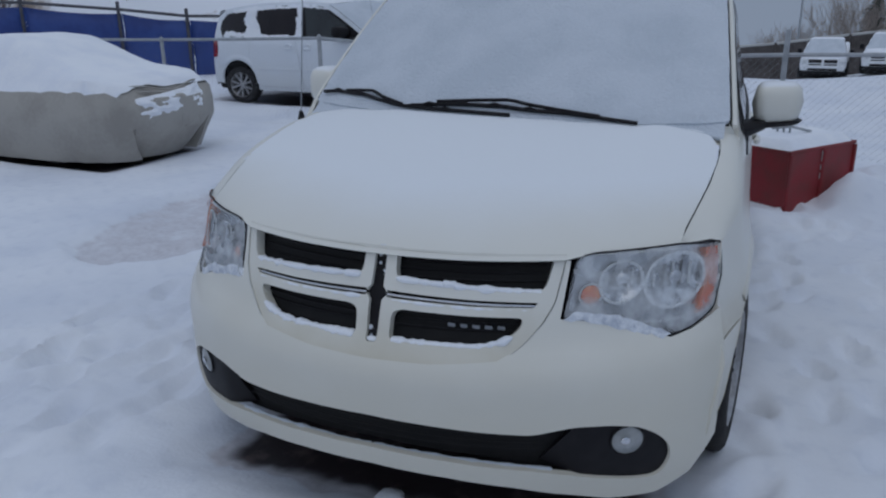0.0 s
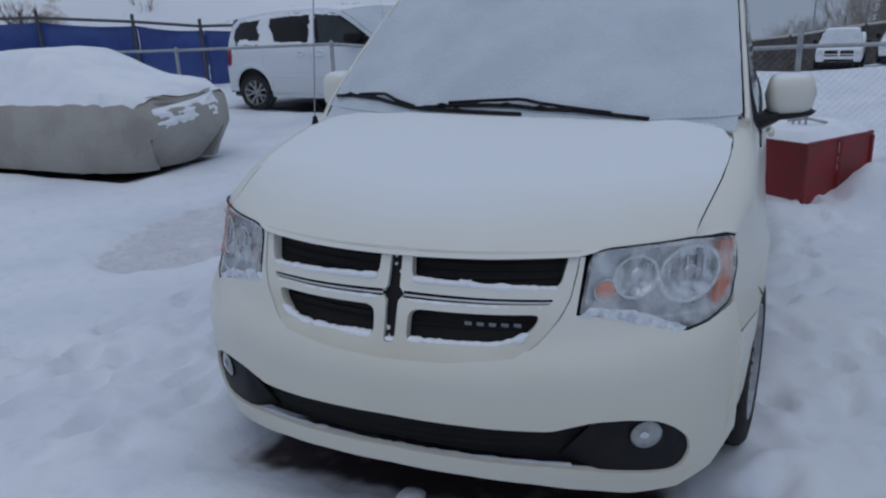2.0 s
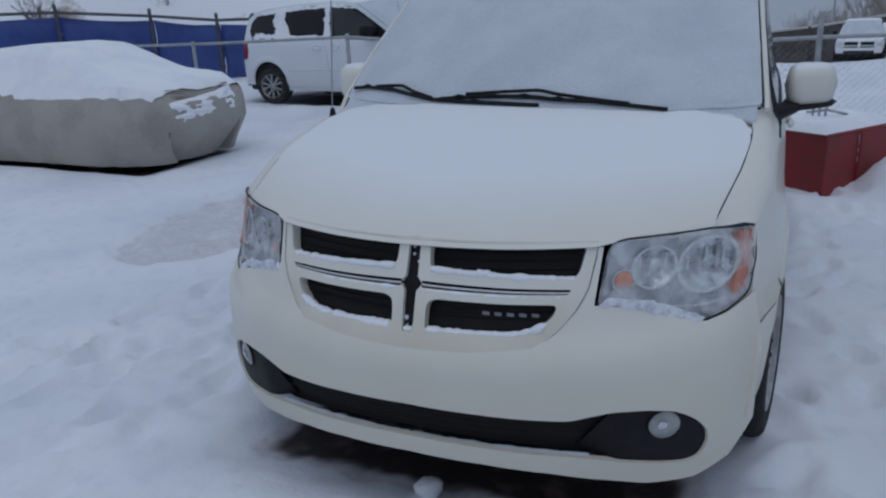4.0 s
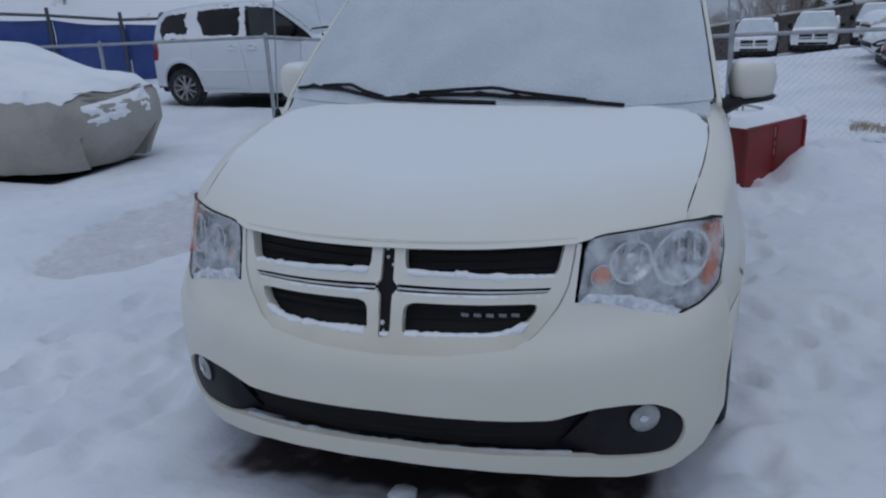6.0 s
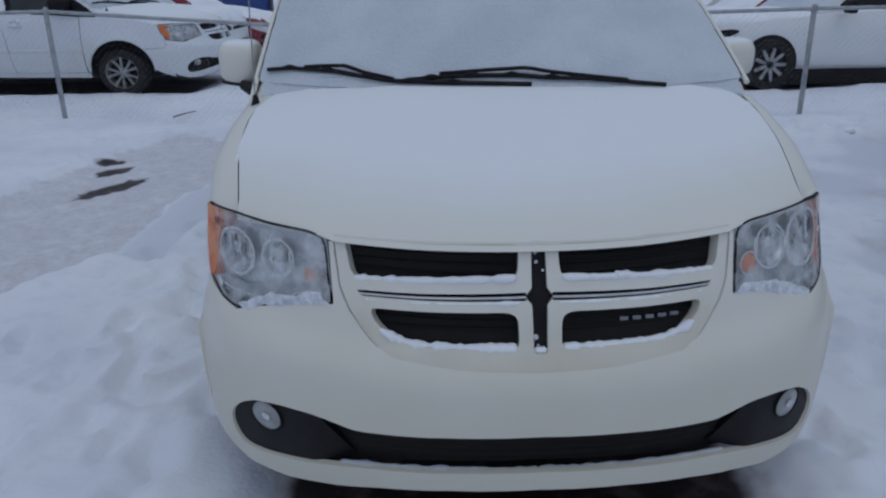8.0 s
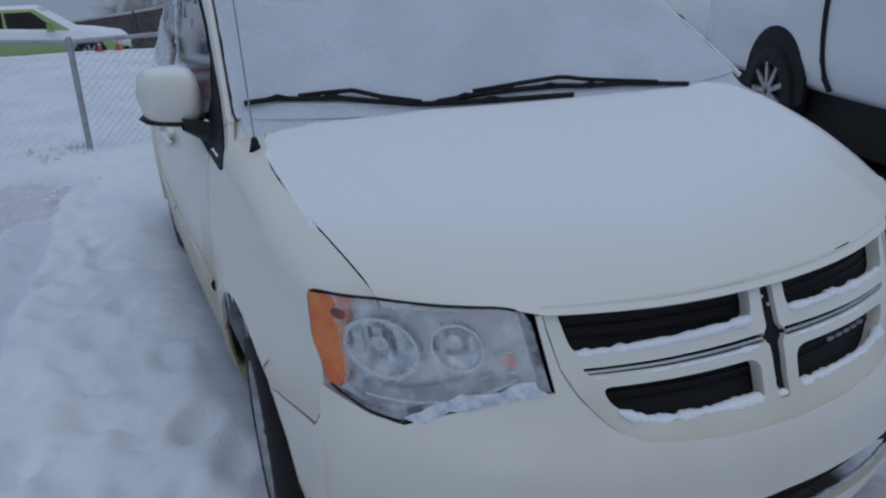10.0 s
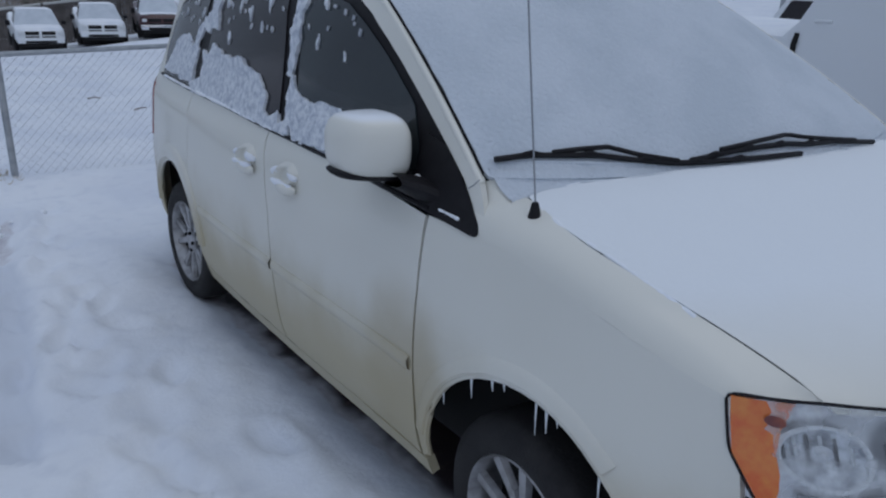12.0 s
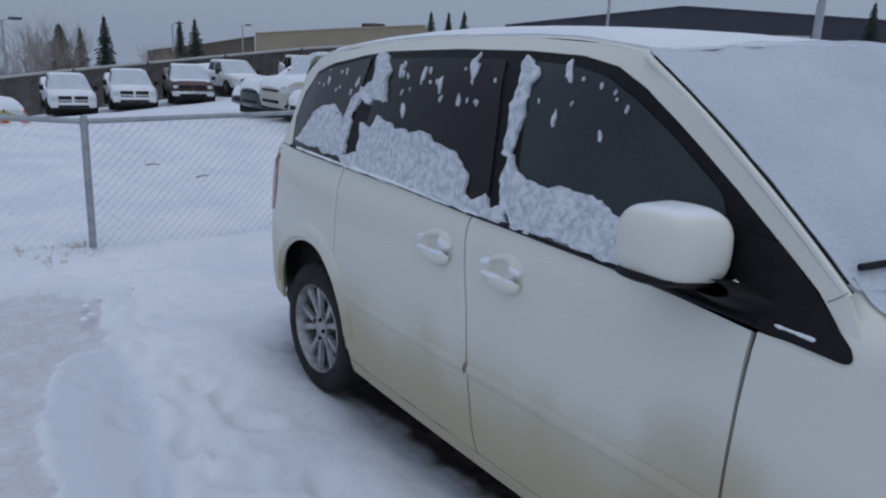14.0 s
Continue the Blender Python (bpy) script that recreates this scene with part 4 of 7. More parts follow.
def lumps(name, label, line, material=SNOW, r=0.014, sg=1, seed=1, m=None, grain=1.0):
    """A ridge of snow along a ledge, uneven in height."""
    bm = bmesh.new()
    rings = []
    for i, p in enumerate(line):
        p = Vector(p)
        k = r * (0.75 + 0.9 * abs(noise.noise(p * 17 * grain + Vector((seed, 0, 0)))) + 0.5 * noise.noise(p * 45 * grain))
        if i in (0, len(line) - 1):
            k *= 0.3
        q = Vector(line[min(i + 1, len(line) - 1)]) - Vector(line[max(i - 1, 0)])
        q.normalize()
        s = q.cross(Vector((0, 0, 1))).normalized()
        rings.append([bm.verts.new(p + s * k * 1.5 * math.cos(a) + Vector((0, 0, 1)) * (k * math.sin(a) - (0.4 * k if math.sin(a) < 0 else 0))) for a in np.linspace(0, 2 * math.pi, 9)[:-1]])
    for a, b in zip(rings, rings[1:]):
        for k in range(8):
            bm.faces.new((a[k], a[(k + 1) % 8], b[(k + 1) % 8], b[k]))
    bm.faces.new(rings[0]), bm.faces.new(rings[-1])
    bmesh.ops.recalc_face_normals(bm, faces=bm.faces)
    ob = tagged(finish(name, bm, material, sharp=80), label, "snow", kind="stuff")
    if m:
        ob.matrix_world = m
    return ob


def van_snow(m=Matrix(), full=True):
    made = []
    glassy = rounded([(-0.996, 0.0), (0.996, 0.0), (0.996, 0.5), (0.996, 1.03), (-0.996, 1.03), (-0.996, 0.5)], 0.02, 2)
    made.append(snow_sheet("windscreen_snow", "thin even snow covering the windscreen", ragged(glassy, 0.05, 0.003, 3), glass_at, SNOW_GLASS, None, (), 0.045, 0.012, 0.006, out=(0, -0.6, 0.8), relief=0.003))
    roofed = ragged(rounded([(-0.975, 2.20), (0.975, 2.20), (0.965, 3.4), (0.965, 4.45), (0.7, 4.58), (-0.7, 4.58), (-0.965, 4.45), (-0.965, 3.4)], 0.08, 4), 0.08, 0.015, 5)
    made.append(snow_sheet("roof_snow", "smooth layer of fresh snow on the roof", roofed, roof_at, SNOW, None, (), 0.08, 0.008, 0.004, out=(0, 0, 1), relief=0.0015, sharp=80))
    # the cowl is filled up from the bonnet's edge to the glass
    rows = []
    for x in np.linspace(-0.915, 0.915, 75):
        a = abs(x)
        y0 = rear_y(x) - 0.008 + float(np.interp(a, [0.80, 0.86, 0.915], [0.0, -0.025, -0.045]))
        p = Vector((x, y0, hood_z(x, y0) + 0.001))
        q = Vector(glass_at(max(-0.99, min(0.99, x / 0.93)), 0.035)) + Vector((0, -0.006, 0.008))
        rows.append([p + Vector((0, 0.0, -0.012))] + [p.lerp(q, t) + Vector((0, 0, -0.012 * math.sin(math.pi * t) + 0.003 * noise.noise((x * 9, t * 3, 2)))) for t in np.linspace(0, 1, 7)] + [q + Vector((0, 0.03, -0.01))])
    made.append(tagged(grid_mesh("cowl_snow", rows, SNOW_GLASS, out=(0, 0, 1), sharp=80), "snow filling the cowl below the windscreen", "snow", kind="stuff"))
    for ob in made:
        ob.matrix_world = m
    if not full:
        return
    side = lambda y, z: (-flank_x(y, z), y, z)
    OUT = (-1, 0, 0)
    patches = [
        ("crumbled snow clinging to the sliding door's window", [(3.715, 1.361), (3.60, 1.345), (3.565, 1.40), (3.415, 1.375), (3.320, 1.363), (3.140, 1.376), (3.044, 1.332), (2.962, 1.336), (2.862, 1.262), (2.849, 1.215), (2.84, 1.150), (3.291, 1.163), (3.795, 1.166), (3.805, 1.204), (3.68, 1.24)]),
        ("crumbled snow clinging to the front window", [(2.662, 1.374), (2.614, 1.317), (2.526, 1.285), (2.395, 1.300), (2.280, 1.295), (2.194, 1.265), (2.04, 1.20), (1.93, 1.125), (2.165, 1.130), (2.330, 1.137), (2.574, 1.145), (2.657, 1.202), (2.690, 1.30)]),
        ("snow stuck on the door pillar", [(2.684, 1.687), (2.601, 1.636), (2.632, 1.582), (2.624, 1.495), (2.656, 1.438), (2.66, 1.36), (2.70, 1.36), (2.701, 1.478), (2.686, 1.579), (2.692, 1.650)]),
        ("snow stuck on the rear pillar", [(3.719, 1.665), (3.630, 1.658), (3.539, 1.585), (3.575, 1.548), (3.519, 1.472), (3.66, 1.465), (3.681, 1.436), (3.787, 1.464), (3.837, 1.386), (3.815, 1.215), (3.894, 1.280), (3.894, 1.406), (3.826, 1.510), (3.706, 1.541)]),
        ("crumbled snow clinging to the quarter window", [(4.244, 1.349), (4.066, 1.410), (3.974, 1.386), (3.880, 1.345), (3.80, 1.19), (4.095, 1.19), (4.339, 1.195), (4.294, 1.276)]),
        ("snow piled at the foot of the door pillar", [(2.90, 1.150), (2.86, 1.21), (2.80, 1.185), (2.74, 1.22), (2.70, 1.175), (2.62, 1.20), (2.60, 1.146), (2.75, 1.142)]),
    ]
    for k, (lab, pl) in enumerate(patches):
        snow_sheet("window_snow", lab, ragged(pl, 0.022, 0.016, k), side, SNOW_GRAIN, None, (), 0.014, 0.012, 0.007, out=OUT, relief=0.010, sharp=60)
    rnd = random.Random(4)
    spots = [(4.175, 1.516, 0.03), (3.865, 1.52, 0.03), (3.365, 1.45, 0.04), (3.461, 1.599, 0.03), (3.275, 1.586, 0.035), (2.953, 1.631, 0.05), (2.497, 1.497, 0.025), (2.48, 1.642, 0.03), (2.299, 1.46, 0.018), (2.999, 1.511, 0.025), (3.139, 1.562, 0.03)]
    spots += [(rnd.uniform(2.78, 3.5), rnd.uniform(1.50, 1.65), rnd.uniform(0.006, 0.017)) for _ in range(18)] + [(rnd.uniform(2.2, 2.58), rnd.uniform(1.52, 1.63), rnd.uniform(0.006, 0.016)) for _ in range(8)] + [(rnd.uniform(3.9, 4.3), rnd.uniform(1.46, 1.57), rnd.uniform(0.008, 0.02)) for _ in range(8)]
    for y, z, r in spots:
        r *= 0.58
        tilt = rnd.uniform(-0.6, 0.5)
        pl = [(y + r * 0.6 * math.cos(a) + tilt * r * math.sin(a), z + r * rnd.uniform(0.9, 1.9) * math.sin(a)) for a in np.linspace(0, 2 * math.pi, 12)[:-1]]
        snow_sheet("window_snow", "fleck of snow on the window", ragged(pl, 0.010, r * 0.6, y + z), side, SNOW_GRAIN, None, (), 0.015, 0.008, 0.006, out=OUT, relief=0.003, sharp=70)
    # ledges of the nose
    for sg in (-1, 1):
        lumps("grille_snow", "snow on the ledge of a grille opening", [(sg * x, nose_y(x, 0.87) + 0.006, 0.878 - 0.055 * max(0, x - 0.07)) for x in np.linspace(0.06, 0.498, 70)], r=0.0075, seed=sg, grain=1.3)
        lumps("grille_snow", "snow on the ledge of a grille opening", [(sg * x, nose_y(x, 0.72) + 0.006, 0.702 + (0.0 if x < 0.32 else 0.9 * (x - 0.32) ** 1.5)) for x in np.linspace(0.06, 0.430, 64)], r=0.0085, seed=3 + sg, grain=1.3)
        lumps("grille_snow", "thin snow in the grille's middle groove", [(sg * x, nose_y(x, 0.82) + 0.004, 0.817 - 0.025 * x) for x in np.linspace(0.05, 0.47, 60)], r=0.004, seed=6 + sg)
        pl = [(0.565, 0.777), (0.62, 0.771), (0.71, 0.750), (0.79, 0.728), (0.835, 0.714), (0.850, 0.722), (0.82, 0.738), (0.79, 0.752), (0.74, 0.778), (0.66, 0.796), (0.60, 0.808)]
        snow_sheet("headlamp_snow", "snow caught along the lower edge of a headlamp", ragged([(sg * x, z) for x, z in pl], 0.02, 0.012, sg), lambda x, z: (x, nose_y(x, z), z), SNOW_GRAIN, None, (), 0.02, 0.006, 0.001, out=(0, -1, 0), relief=0.002, sharp=70)
        lumps("lip_snow", "soft snow on the lower lip of the bumper", [(sg * x, nose_y(x, 0.34) + 0.026, 0.350 - 0.10 * x * x) for x in np.linspace(0.0, 0.55, 80)], SNOW_GLASS, r=0.006, seed=9 + sg)
    lumps("grille_snow", "snow on the foot of the grille's cross", [(x, nose_y(x, 0.70) + 0.012, 0.697) for x in np.linspace(-0.018, 0.018, 6)], r=0.010, seed=20)
    lumps("grille_snow", "clot of snow on the grille", [(x, nose_y(x, 0.875) + 0.004, 0.874) for x in np.linspace(0.205, 0.25, 8)], r=0.011, seed=22)
    flecks = random.Random(17)
    for k in range(13):
        z, x, r = flecks.choice((0.70, 0.73, 0.90, 0.93, 0.945)) + flecks.uniform(-0.012, 0.012), flecks.uniform(-0.014, 0.014), flecks.uniform(0.003, 0.008)
        pl = [(x + r * math.cos(a), z + r * flecks.uniform(0.7, 1.5) * math.sin(a)) for a in np.linspace(0, 2 * math.pi, 9)[:-1]]
        snow_sheet("grille_snow", "fleck of snow on the grille's cross", pl, lambda x, z: (x, nose_y(x, z) + 0.017, z), SNOW_GRAIN, None, (), 0.01, 0.004, 0.001, out=(0, -1, 0), sharp=70)
    # ice hanging in the front right arch
    rnd = random.Random(9)
    for a in (62, 74, 80, 96, 101, 106, 128, 140, 40):
        y, z = arch(ARCH_F, a, a, 1)[0]
        n = rnd.uniform(0.04, 0.12)
        x = -(flank_x(y, z) - 0.012)
        tagged(tube("icicle", [(x, y, z + 0.005), (x, y, z - n * 0.5), (x + 0.002, y, z - n)], rnd.uniform(0.004, 0.007), ICE, None, 6, False, 0.15), "clear icicle hanging from the wheel arch", "icicle", "icicles on the arch")
    # snow in door handle dishes, on the mirror foot, on the belt
    for y in (2.565, 2.935):
        lumps("handle_snow", "snow on a door handle", [(-(flank_x(y + d, 0.98) + 0.024), y + d, 0.985 + 0.3 * (d - 0.02) ** 2) for d in np.linspace(-0.085, 0.08, 14)], r=0.008, seed=y, grain=0.4)
        for e in (-0.068, 0.068):
            lumps("handle_snow", "snow heaped at the end of a handle dish", [(-(flank_x(y + e, 1.0) + 0.008), y + e + d, 1.022 - 0.3 * d * e / 0.07) for d in np.linspace(-0.025, 0.025, 9)], r=0.012, seed=y + e, grain=0.5)
    lumps("trim_snow", "snow in the mirror's corner", [(-0.985, 1.745 + 0.004 * k, 1.166 + 0.0015 * k) for k in range(10)], r=0.007, seed=31, grain=2.0)
    lumps("trim_snow", "snow on the mirror triangle", [(-(flank_x(y, 1.105) + 0.004), y, 1.105 + 0.05 * (y - 1.55)) for y in np.linspace(1.56, 1.66, 16)], r=0.0038, seed=32, grain=2.0)
    for sg in (-1, 1):
        lumps("seam_snow", "snow packed in the bonnet's gap", [(sg * gap, y, hood_z(sg * gap, y) - 0.005) for gap, y in [(float(np.interp(y, [0.9, 1.0, 1.28, 1.38], [0.895, 0.90, 0.899, 0.874])), y) for y in np.linspace(0.84 if sg < 0 else 1.10, 1.38 if sg < 0 else 1.20, 40)]], SNOW, r=0.0055, seed=35)
    lumps("belt_snow", "snow along the window ledge", [(-(flank_x(y, 1.155) + 0.006), y, np.interp(y, [1.9, 2.83, 3.3, 4.4], [1.116, 1.150, 1.168, 1.170])) for y in np.linspace(1.95, 4.3, 110)], r=0.006, seed=33)
    for k, (x0, x1) in enumerate(((-0.8, -0.35), (-0.3, 0.15), (0.2, 0.5))):
        lumps("wiper_snow", "snow along a wiper", [Vector(glass_at(x / 0.93, 0.075 - 0.05 * (x + 0.885))) + Vector((0, -0.004, 0.004)) for x in np.linspace(x0, x1, 24)], SNOW_GLASS, r=0.006, seed=40 + k)


# ---- the vans ----
body_set = curve_through([(-0.5, 0.0), (0.45, 0.0), (0.6, -0.015), (1.1, -0.05), (1.9, -0.05), (2.6, -0.04), (3.4, -0.01), (4.0, 0.01), (4.4, 0.10), (4.8, 0.13), (5.5, 0.13)])


def set_forward(things):
    """The cabin sits a little further forward on the wheels, the tail further back, and the nose is drawn in above the bumper."""
    for ob in things:
        if ob.parent and ob.parent.name.startswith("wheel"):
            continue
        if ob.name.startswith("wheel"):
            ob.location.y += body_set(ob.location.y)
        elif ob.type == "MESH" and not ob.name.startswith(("wheel_nut", "tyre", "rim", "brake_disc")):
            n = len(ob.data.vertices)
            co = np.empty(n * 3)
            ob.data.vertices.foreach_get("co", co)
            y, z = co[1::3].copy(), co[2::3].copy()
            side = np.abs(co[0::3])
            z -= 0.007 * np.interp(side, [0.3, 0.65], [1, 0]) * np.interp(y, [0.45, 0.6], [1, 0]) * (z < 1.0)
            co[0::3] *= 1 - 0.018 * np.interp(z, [0.60, 0.72], [0, 1]) * np.interp(y, [0.5, 0.7, 0.9], [1, 0.7, 0]) * np.interp(side, [0.6, 0.95], [1, 0.35])
            corner = np.interp(co[0::3], [0.60, 0.88], [0, 1]) * np.interp(z, [0.45, 0.64], [1, 0]) * np.interp(y, [0.62, 0.85], [1, 0])
            co[0::3] -= 0.019 * corner
            co[1::3] -= 0.030 * corner
            co[1::3] += [body_set(v) for v in y]
            co[2::3] = z
            ob.data.vertices.foreach_set("co", co)


before = set(bpy.data.objects)
van = make_van("cream-white minivan dusted with snow, parked on a snowy lot", CREAM, CREAM_HOOD, bumper_paint=CREAM_FRONT, mirror=CREAM_DUSTED)
van_snow()
set_forward(sorted(set(bpy.data.objects) - before, key=lambda ob: ob.name))
other = make_van("white minivan under snow, parked behind the chain-link fence", WHITE, WHITE_HOOD, mirror=BLACK)
OTHER = pose(-2.92, 9.87, 0.10, 0, 0, 83.9) @ Matrix.Diagonal((0.93, 1.05, 0.93, 1))
other.matrix_world = OTHER
van_snow(OTHER, False)
for k, pl in enumerate(([(3.50, 1.16), (3.86, 1.16), (3.84, 1.34), (3.92, 1.45), (3.86, 1.66), (3.62, 1.67), (3.66, 1.46), (3.56, 1.36)], [(2.2, 1.62), (2.6, 1.655), (3.2, 1.64), (3.9, 1.60), (4.3, 1.55), (4.2, 1.61), (3.7, 1.68), (2.7, 1.70), (2.3, 1.67)], [(2.3, 1.12), (2.9, 1.14), (3.6, 1.15), (4.38, 1.16), (4.3, 1.25), (3.9, 1.22), (3.4, 1.20), (2.8, 1.19), (2.4, 1.16)], [(2.66, 1.16), (2.80, 1.16), (2.79, 1.66), (2.70, 1.67)])):
    snow_sheet("window_snow", "snow stuck on the parked van's windows", ragged(pl, 0.03, 0.03, k + 80), lambda y, z: (-flank_x(y, z), y, z), SNOW, None, (), 0.05, 0.012, 0.008, out=(-1, 0, 0), relief=0.004, sharp=70).matrix_world = OTHER


# ---- other parked vehicles ----
CAR_KINDS = {  # bonnet front, bonnet back, windscreen foot and head, rear window head and foot (y), roof, deck (z), length, half width, wheel radius, front and rear axle
    "sedan": dict(hood=(0.66, 0.92), screen=(1.30, 2.05), tail=(3.35, 4.0), roof=1.42, deck=1.02, length=4.6, half=0.90, wheel=0.32, axles=(0.92, 3.70), sill=0.26),
    "suv": dict(hood=(0.86, 1.02), screen=(1.35, 2.15), tail=(4.35, 4.70), roof=1.64, deck=1.03, length=4.95, half=0.95, wheel=0.335, axles=(0.80, 3.67), sill=0.25),
    "pickup": dict(hood=(1.00, 1.12), screen=(1.35, 2.15), tail=(3.60, 3.75), roof=1.74, deck=1.25, length=5.60, half=1.0, wheel=0.38, axles=(0.95, 4.50), sill=0.42),
    "crew": dict(hood=(1.30, 1.74), screen=(0.95, 1.60), tail=(3.17, 3.2), roof=2.30, deck=1.38, length=5.6, half=1.0, wheel=0.40, axles=(0.95, 3.86), sill=0.47, mouth=0.53, arch=0.46),
}


def make_car(kind, label, body, place, category="car", group="", lamps=FROST, snowy=0.55):
    k = CAR_KINDS[kind]
    half, L, sill = k["half"], k["length"], k["sill"]
    car = empty({"sedan": "sedan", "suv": "suv", "pickup": "pickup_truck", "crew": "crew_cab_truck"}[kind], label, category, group)
    y1, y2, y3, y4 = *k["screen"], *k["tail"]
    top = curve_through([(0.0, k["hood"][0] - 0.14), (0.10, k["hood"][0]), (0.5, (k["hood"][0] * 0.45 + k["hood"][1] * 0.55)), (y1, k["hood"][1]), (y1 + 0.4, k["hood"][1] + 0.03), (y4 - 0.1, k["deck"]), (L - 0.12, k["deck"] - 0.03), (L, k["deck"] - 0.16)])
    if kind == "crew":
        top = lambda y: float(np.interp(y, [0, 0.1, 0.95, 1.3, 3.16, 3.2, L], [1.16, 1.30, 1.42, 1.74, 1.74, 1.38, 1.38]))
    plan = curve_through(([(0.0, half * 0.72), (0.12, half * 0.90), (0.5, half * 0.98)] if kind in ("pickup", "crew") else [(0.0, half * 0.52), (0.05, half * 0.68), (0.14, half * 0.82), (0.30, half * 0.92), (0.6, half * 0.985)]) + [(1.2, half), (L - 0.9, half), (L - 0.15, half * 0.94), (L, half * 0.80)])
    foot = lambda y: float(np.interp(y, [0.0, 0.2, L - 0.3, L], [sill + 0.10, sill, sill, sill + 0.14]))
    rows = []
    for y in np.concatenate([np.linspace(0, 0.3, 6), np.linspace(0.5, L - 0.4, 29 if kind == "crew" else 20), np.linspace(L - 0.25, L, 5)]):
        w, t, f = plan(y), top(y), foot(y)
        sec = [(0, f), (w * 0.86, f), (w * 0.97, f + 0.08), (w, f + 0.3 * (t - f)), (w * 0.995, f + 0.62 * (t - f)), (w * 0.955, t - 0.06), (w * 0.88, t - 0.012), (w * 0.45, t + 0.022), (0, t + 0.03)]
        rows.append([(x, y, z) for x, z in sec] + [(-x, y, z) for x, z in reversed(sec[:-1])])
    rows = [[(0, p[1], (rows[0][0][2] + rows[0][8][2]) / 2) for p in rows[0]]] + rows + [[(0, p[1], (rows[-1][0][2] + rows[-1][8][2]) / 2) for p in rows[-1]]]
    ob = grid_mesh("body", rows, [body, SNOW], car, sharp=50)
    for f in ob.data.polygons:
        if f.normal.z > snowy and f.center.z > 0.5:
            f.material_index = 1
    # cabin
    rows = []
    for t in np.linspace(0, 1, 8):
        belt, roof = k["hood"][1] - 0.02, k["roof"]
        z = belt + (roof - belt) * t
        w = half * (0.93 - 0.20 * t)
        ya, yb = y1 + (y2 - y1) * t, y4 + (y3 - y4) * t
        ring = []
        for s in np.linspace(-1, 1, 9):
            ring.append((w * s, ya - 0.14 * (1 - s * s), z + (0.02 * (1 - s * s) if t == 1 else 0)))
        for s in np.linspace(0, 1, 9)[1:-1]:
            ring.append((w, ya + (yb - ya) * s, z))
        for s in np.linspace(1, -1, 9):
            ring.append((w * s, yb + 0.08 * (1 - s * s), z))
        for s in np.linspace(1, 0, 9)[1:-1]:
            ring.append((-w, ya + (yb - ya) * s, z))
        rows.append(ring)
    cx = [(sum(p[0] for p in rows[-1]) / len(ring), (y2 + y3) / 2, k["roof"] + 0.05)] * len(ring)
    inner = [((p[0] * 0.85), p[1] + (cx[0][1] - p[1]) * 0.15, k["roof"] + 0.045) for p in rows[-1]]
    rows += [inner, cx]
    ob = grid_mesh("cabin", rows, [body, SNOW, SNOW_GLASS], car, closed=True, sharp=50)
    for f in ob.data.polygons:
        if f.normal.z > 0.8:
            f.material_index = 1
        elif f.normal.y < -0.35:
            f.material_index = 2
        elif f.normal.y > 0.5 and kind != "pickup":
            f.material_index = 2
    # side windows
    spans = {"sedan": ((0.10, 0.50), (0.53, 0.92)), "suv": ((0.08, 0.38), (0.41, 0.68), (0.71, 0.95)), "pickup": ((0.10, 0.56), (0.60, 0.95)), "crew": ((0.12, 0.46), (0.52, 0.84))}[kind]
    belt, roof = k["hood"][1] - 0.02, k["roof"]
    for sg in (-1, 1):
        def flank(s, t, sg=sg):
            ya, yb = y1 + (y2 - y1) * t, y4 + (y3 - y4) * t
            return (sg * half * (0.93 - 0.20 * t), ya + (yb - ya) * s, belt + (roof - belt) * t)
        for a, b in spans:
            panel("side_window", rounded([(a, 0.12), (b, 0.12), (b, 0.86), (a, 0.86)], 0.03, 2), flank, TINT, car, (), 0.2, 0.008, 0.004, out=(sg, 0, 0))
        m = part("door_mirror", box_into(bmesh.new(), (sg * half * 0.98 - 0.02, y1 + 0.35, belt - 0.02), (sg * half * 0.98 + 0.02 + sg * 0.16, y1 + 0.47, belt + 0.15), 0.03), BLACK if kind != "sedan" else body, car)
        m.matrix_local = Matrix.Translation((sg * 0.07, 0, 0.02))
        # lamps
        w0 = plan(0.1)
        zf = k["hood"][0] + (0.04 if kind == "suv" else 0.0)
        if kind in ("sedan", "suv"):
            ahead = np.linspace(0, 0.7, 71)
            at_x = lambda x: float(np.interp(x, [plan(v) for v in ahead], ahead))
            nose = lambda u, v, sg=sg: (sg * u * half, at_x(u * half) - 0.008, v)
            top_z = k["hood"][0] - 0.10
            wedge = [(0.50, top_z - 0.075), (0.66, top_z - 0.02), (0.92, top_z + 0.045), (0.955, top_z + 0.02), (0.90, top_z - 0.06), (0.72, top_z - 0.125), (0.54, top_z - 0.12)]
            lamp = panel("headlamp", rounded(wedge, 0.02, 2), nose, lamps, car, (), 0.06, 0.03, out=(sg * 0.5, -1, 0))
            # pale strip laid on the lamp as a painted highlight
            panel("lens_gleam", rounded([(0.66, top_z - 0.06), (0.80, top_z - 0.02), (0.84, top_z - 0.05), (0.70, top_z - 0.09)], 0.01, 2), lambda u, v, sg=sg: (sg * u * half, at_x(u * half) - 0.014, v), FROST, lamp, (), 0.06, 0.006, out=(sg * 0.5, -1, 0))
            panel("fog_recess", rounded([(0.64, sill + 0.11), (0.76, sill + 0.18), (0.87, sill + 0.16), (0.885, sill + 0.10), (0.80, sill + 0.07), (0.66, sill + 0.07)], 0.03, 2), nose, VOID, car, (), 0.06, 0.03, out=(sg * 0.5, -1, 0))
        else:
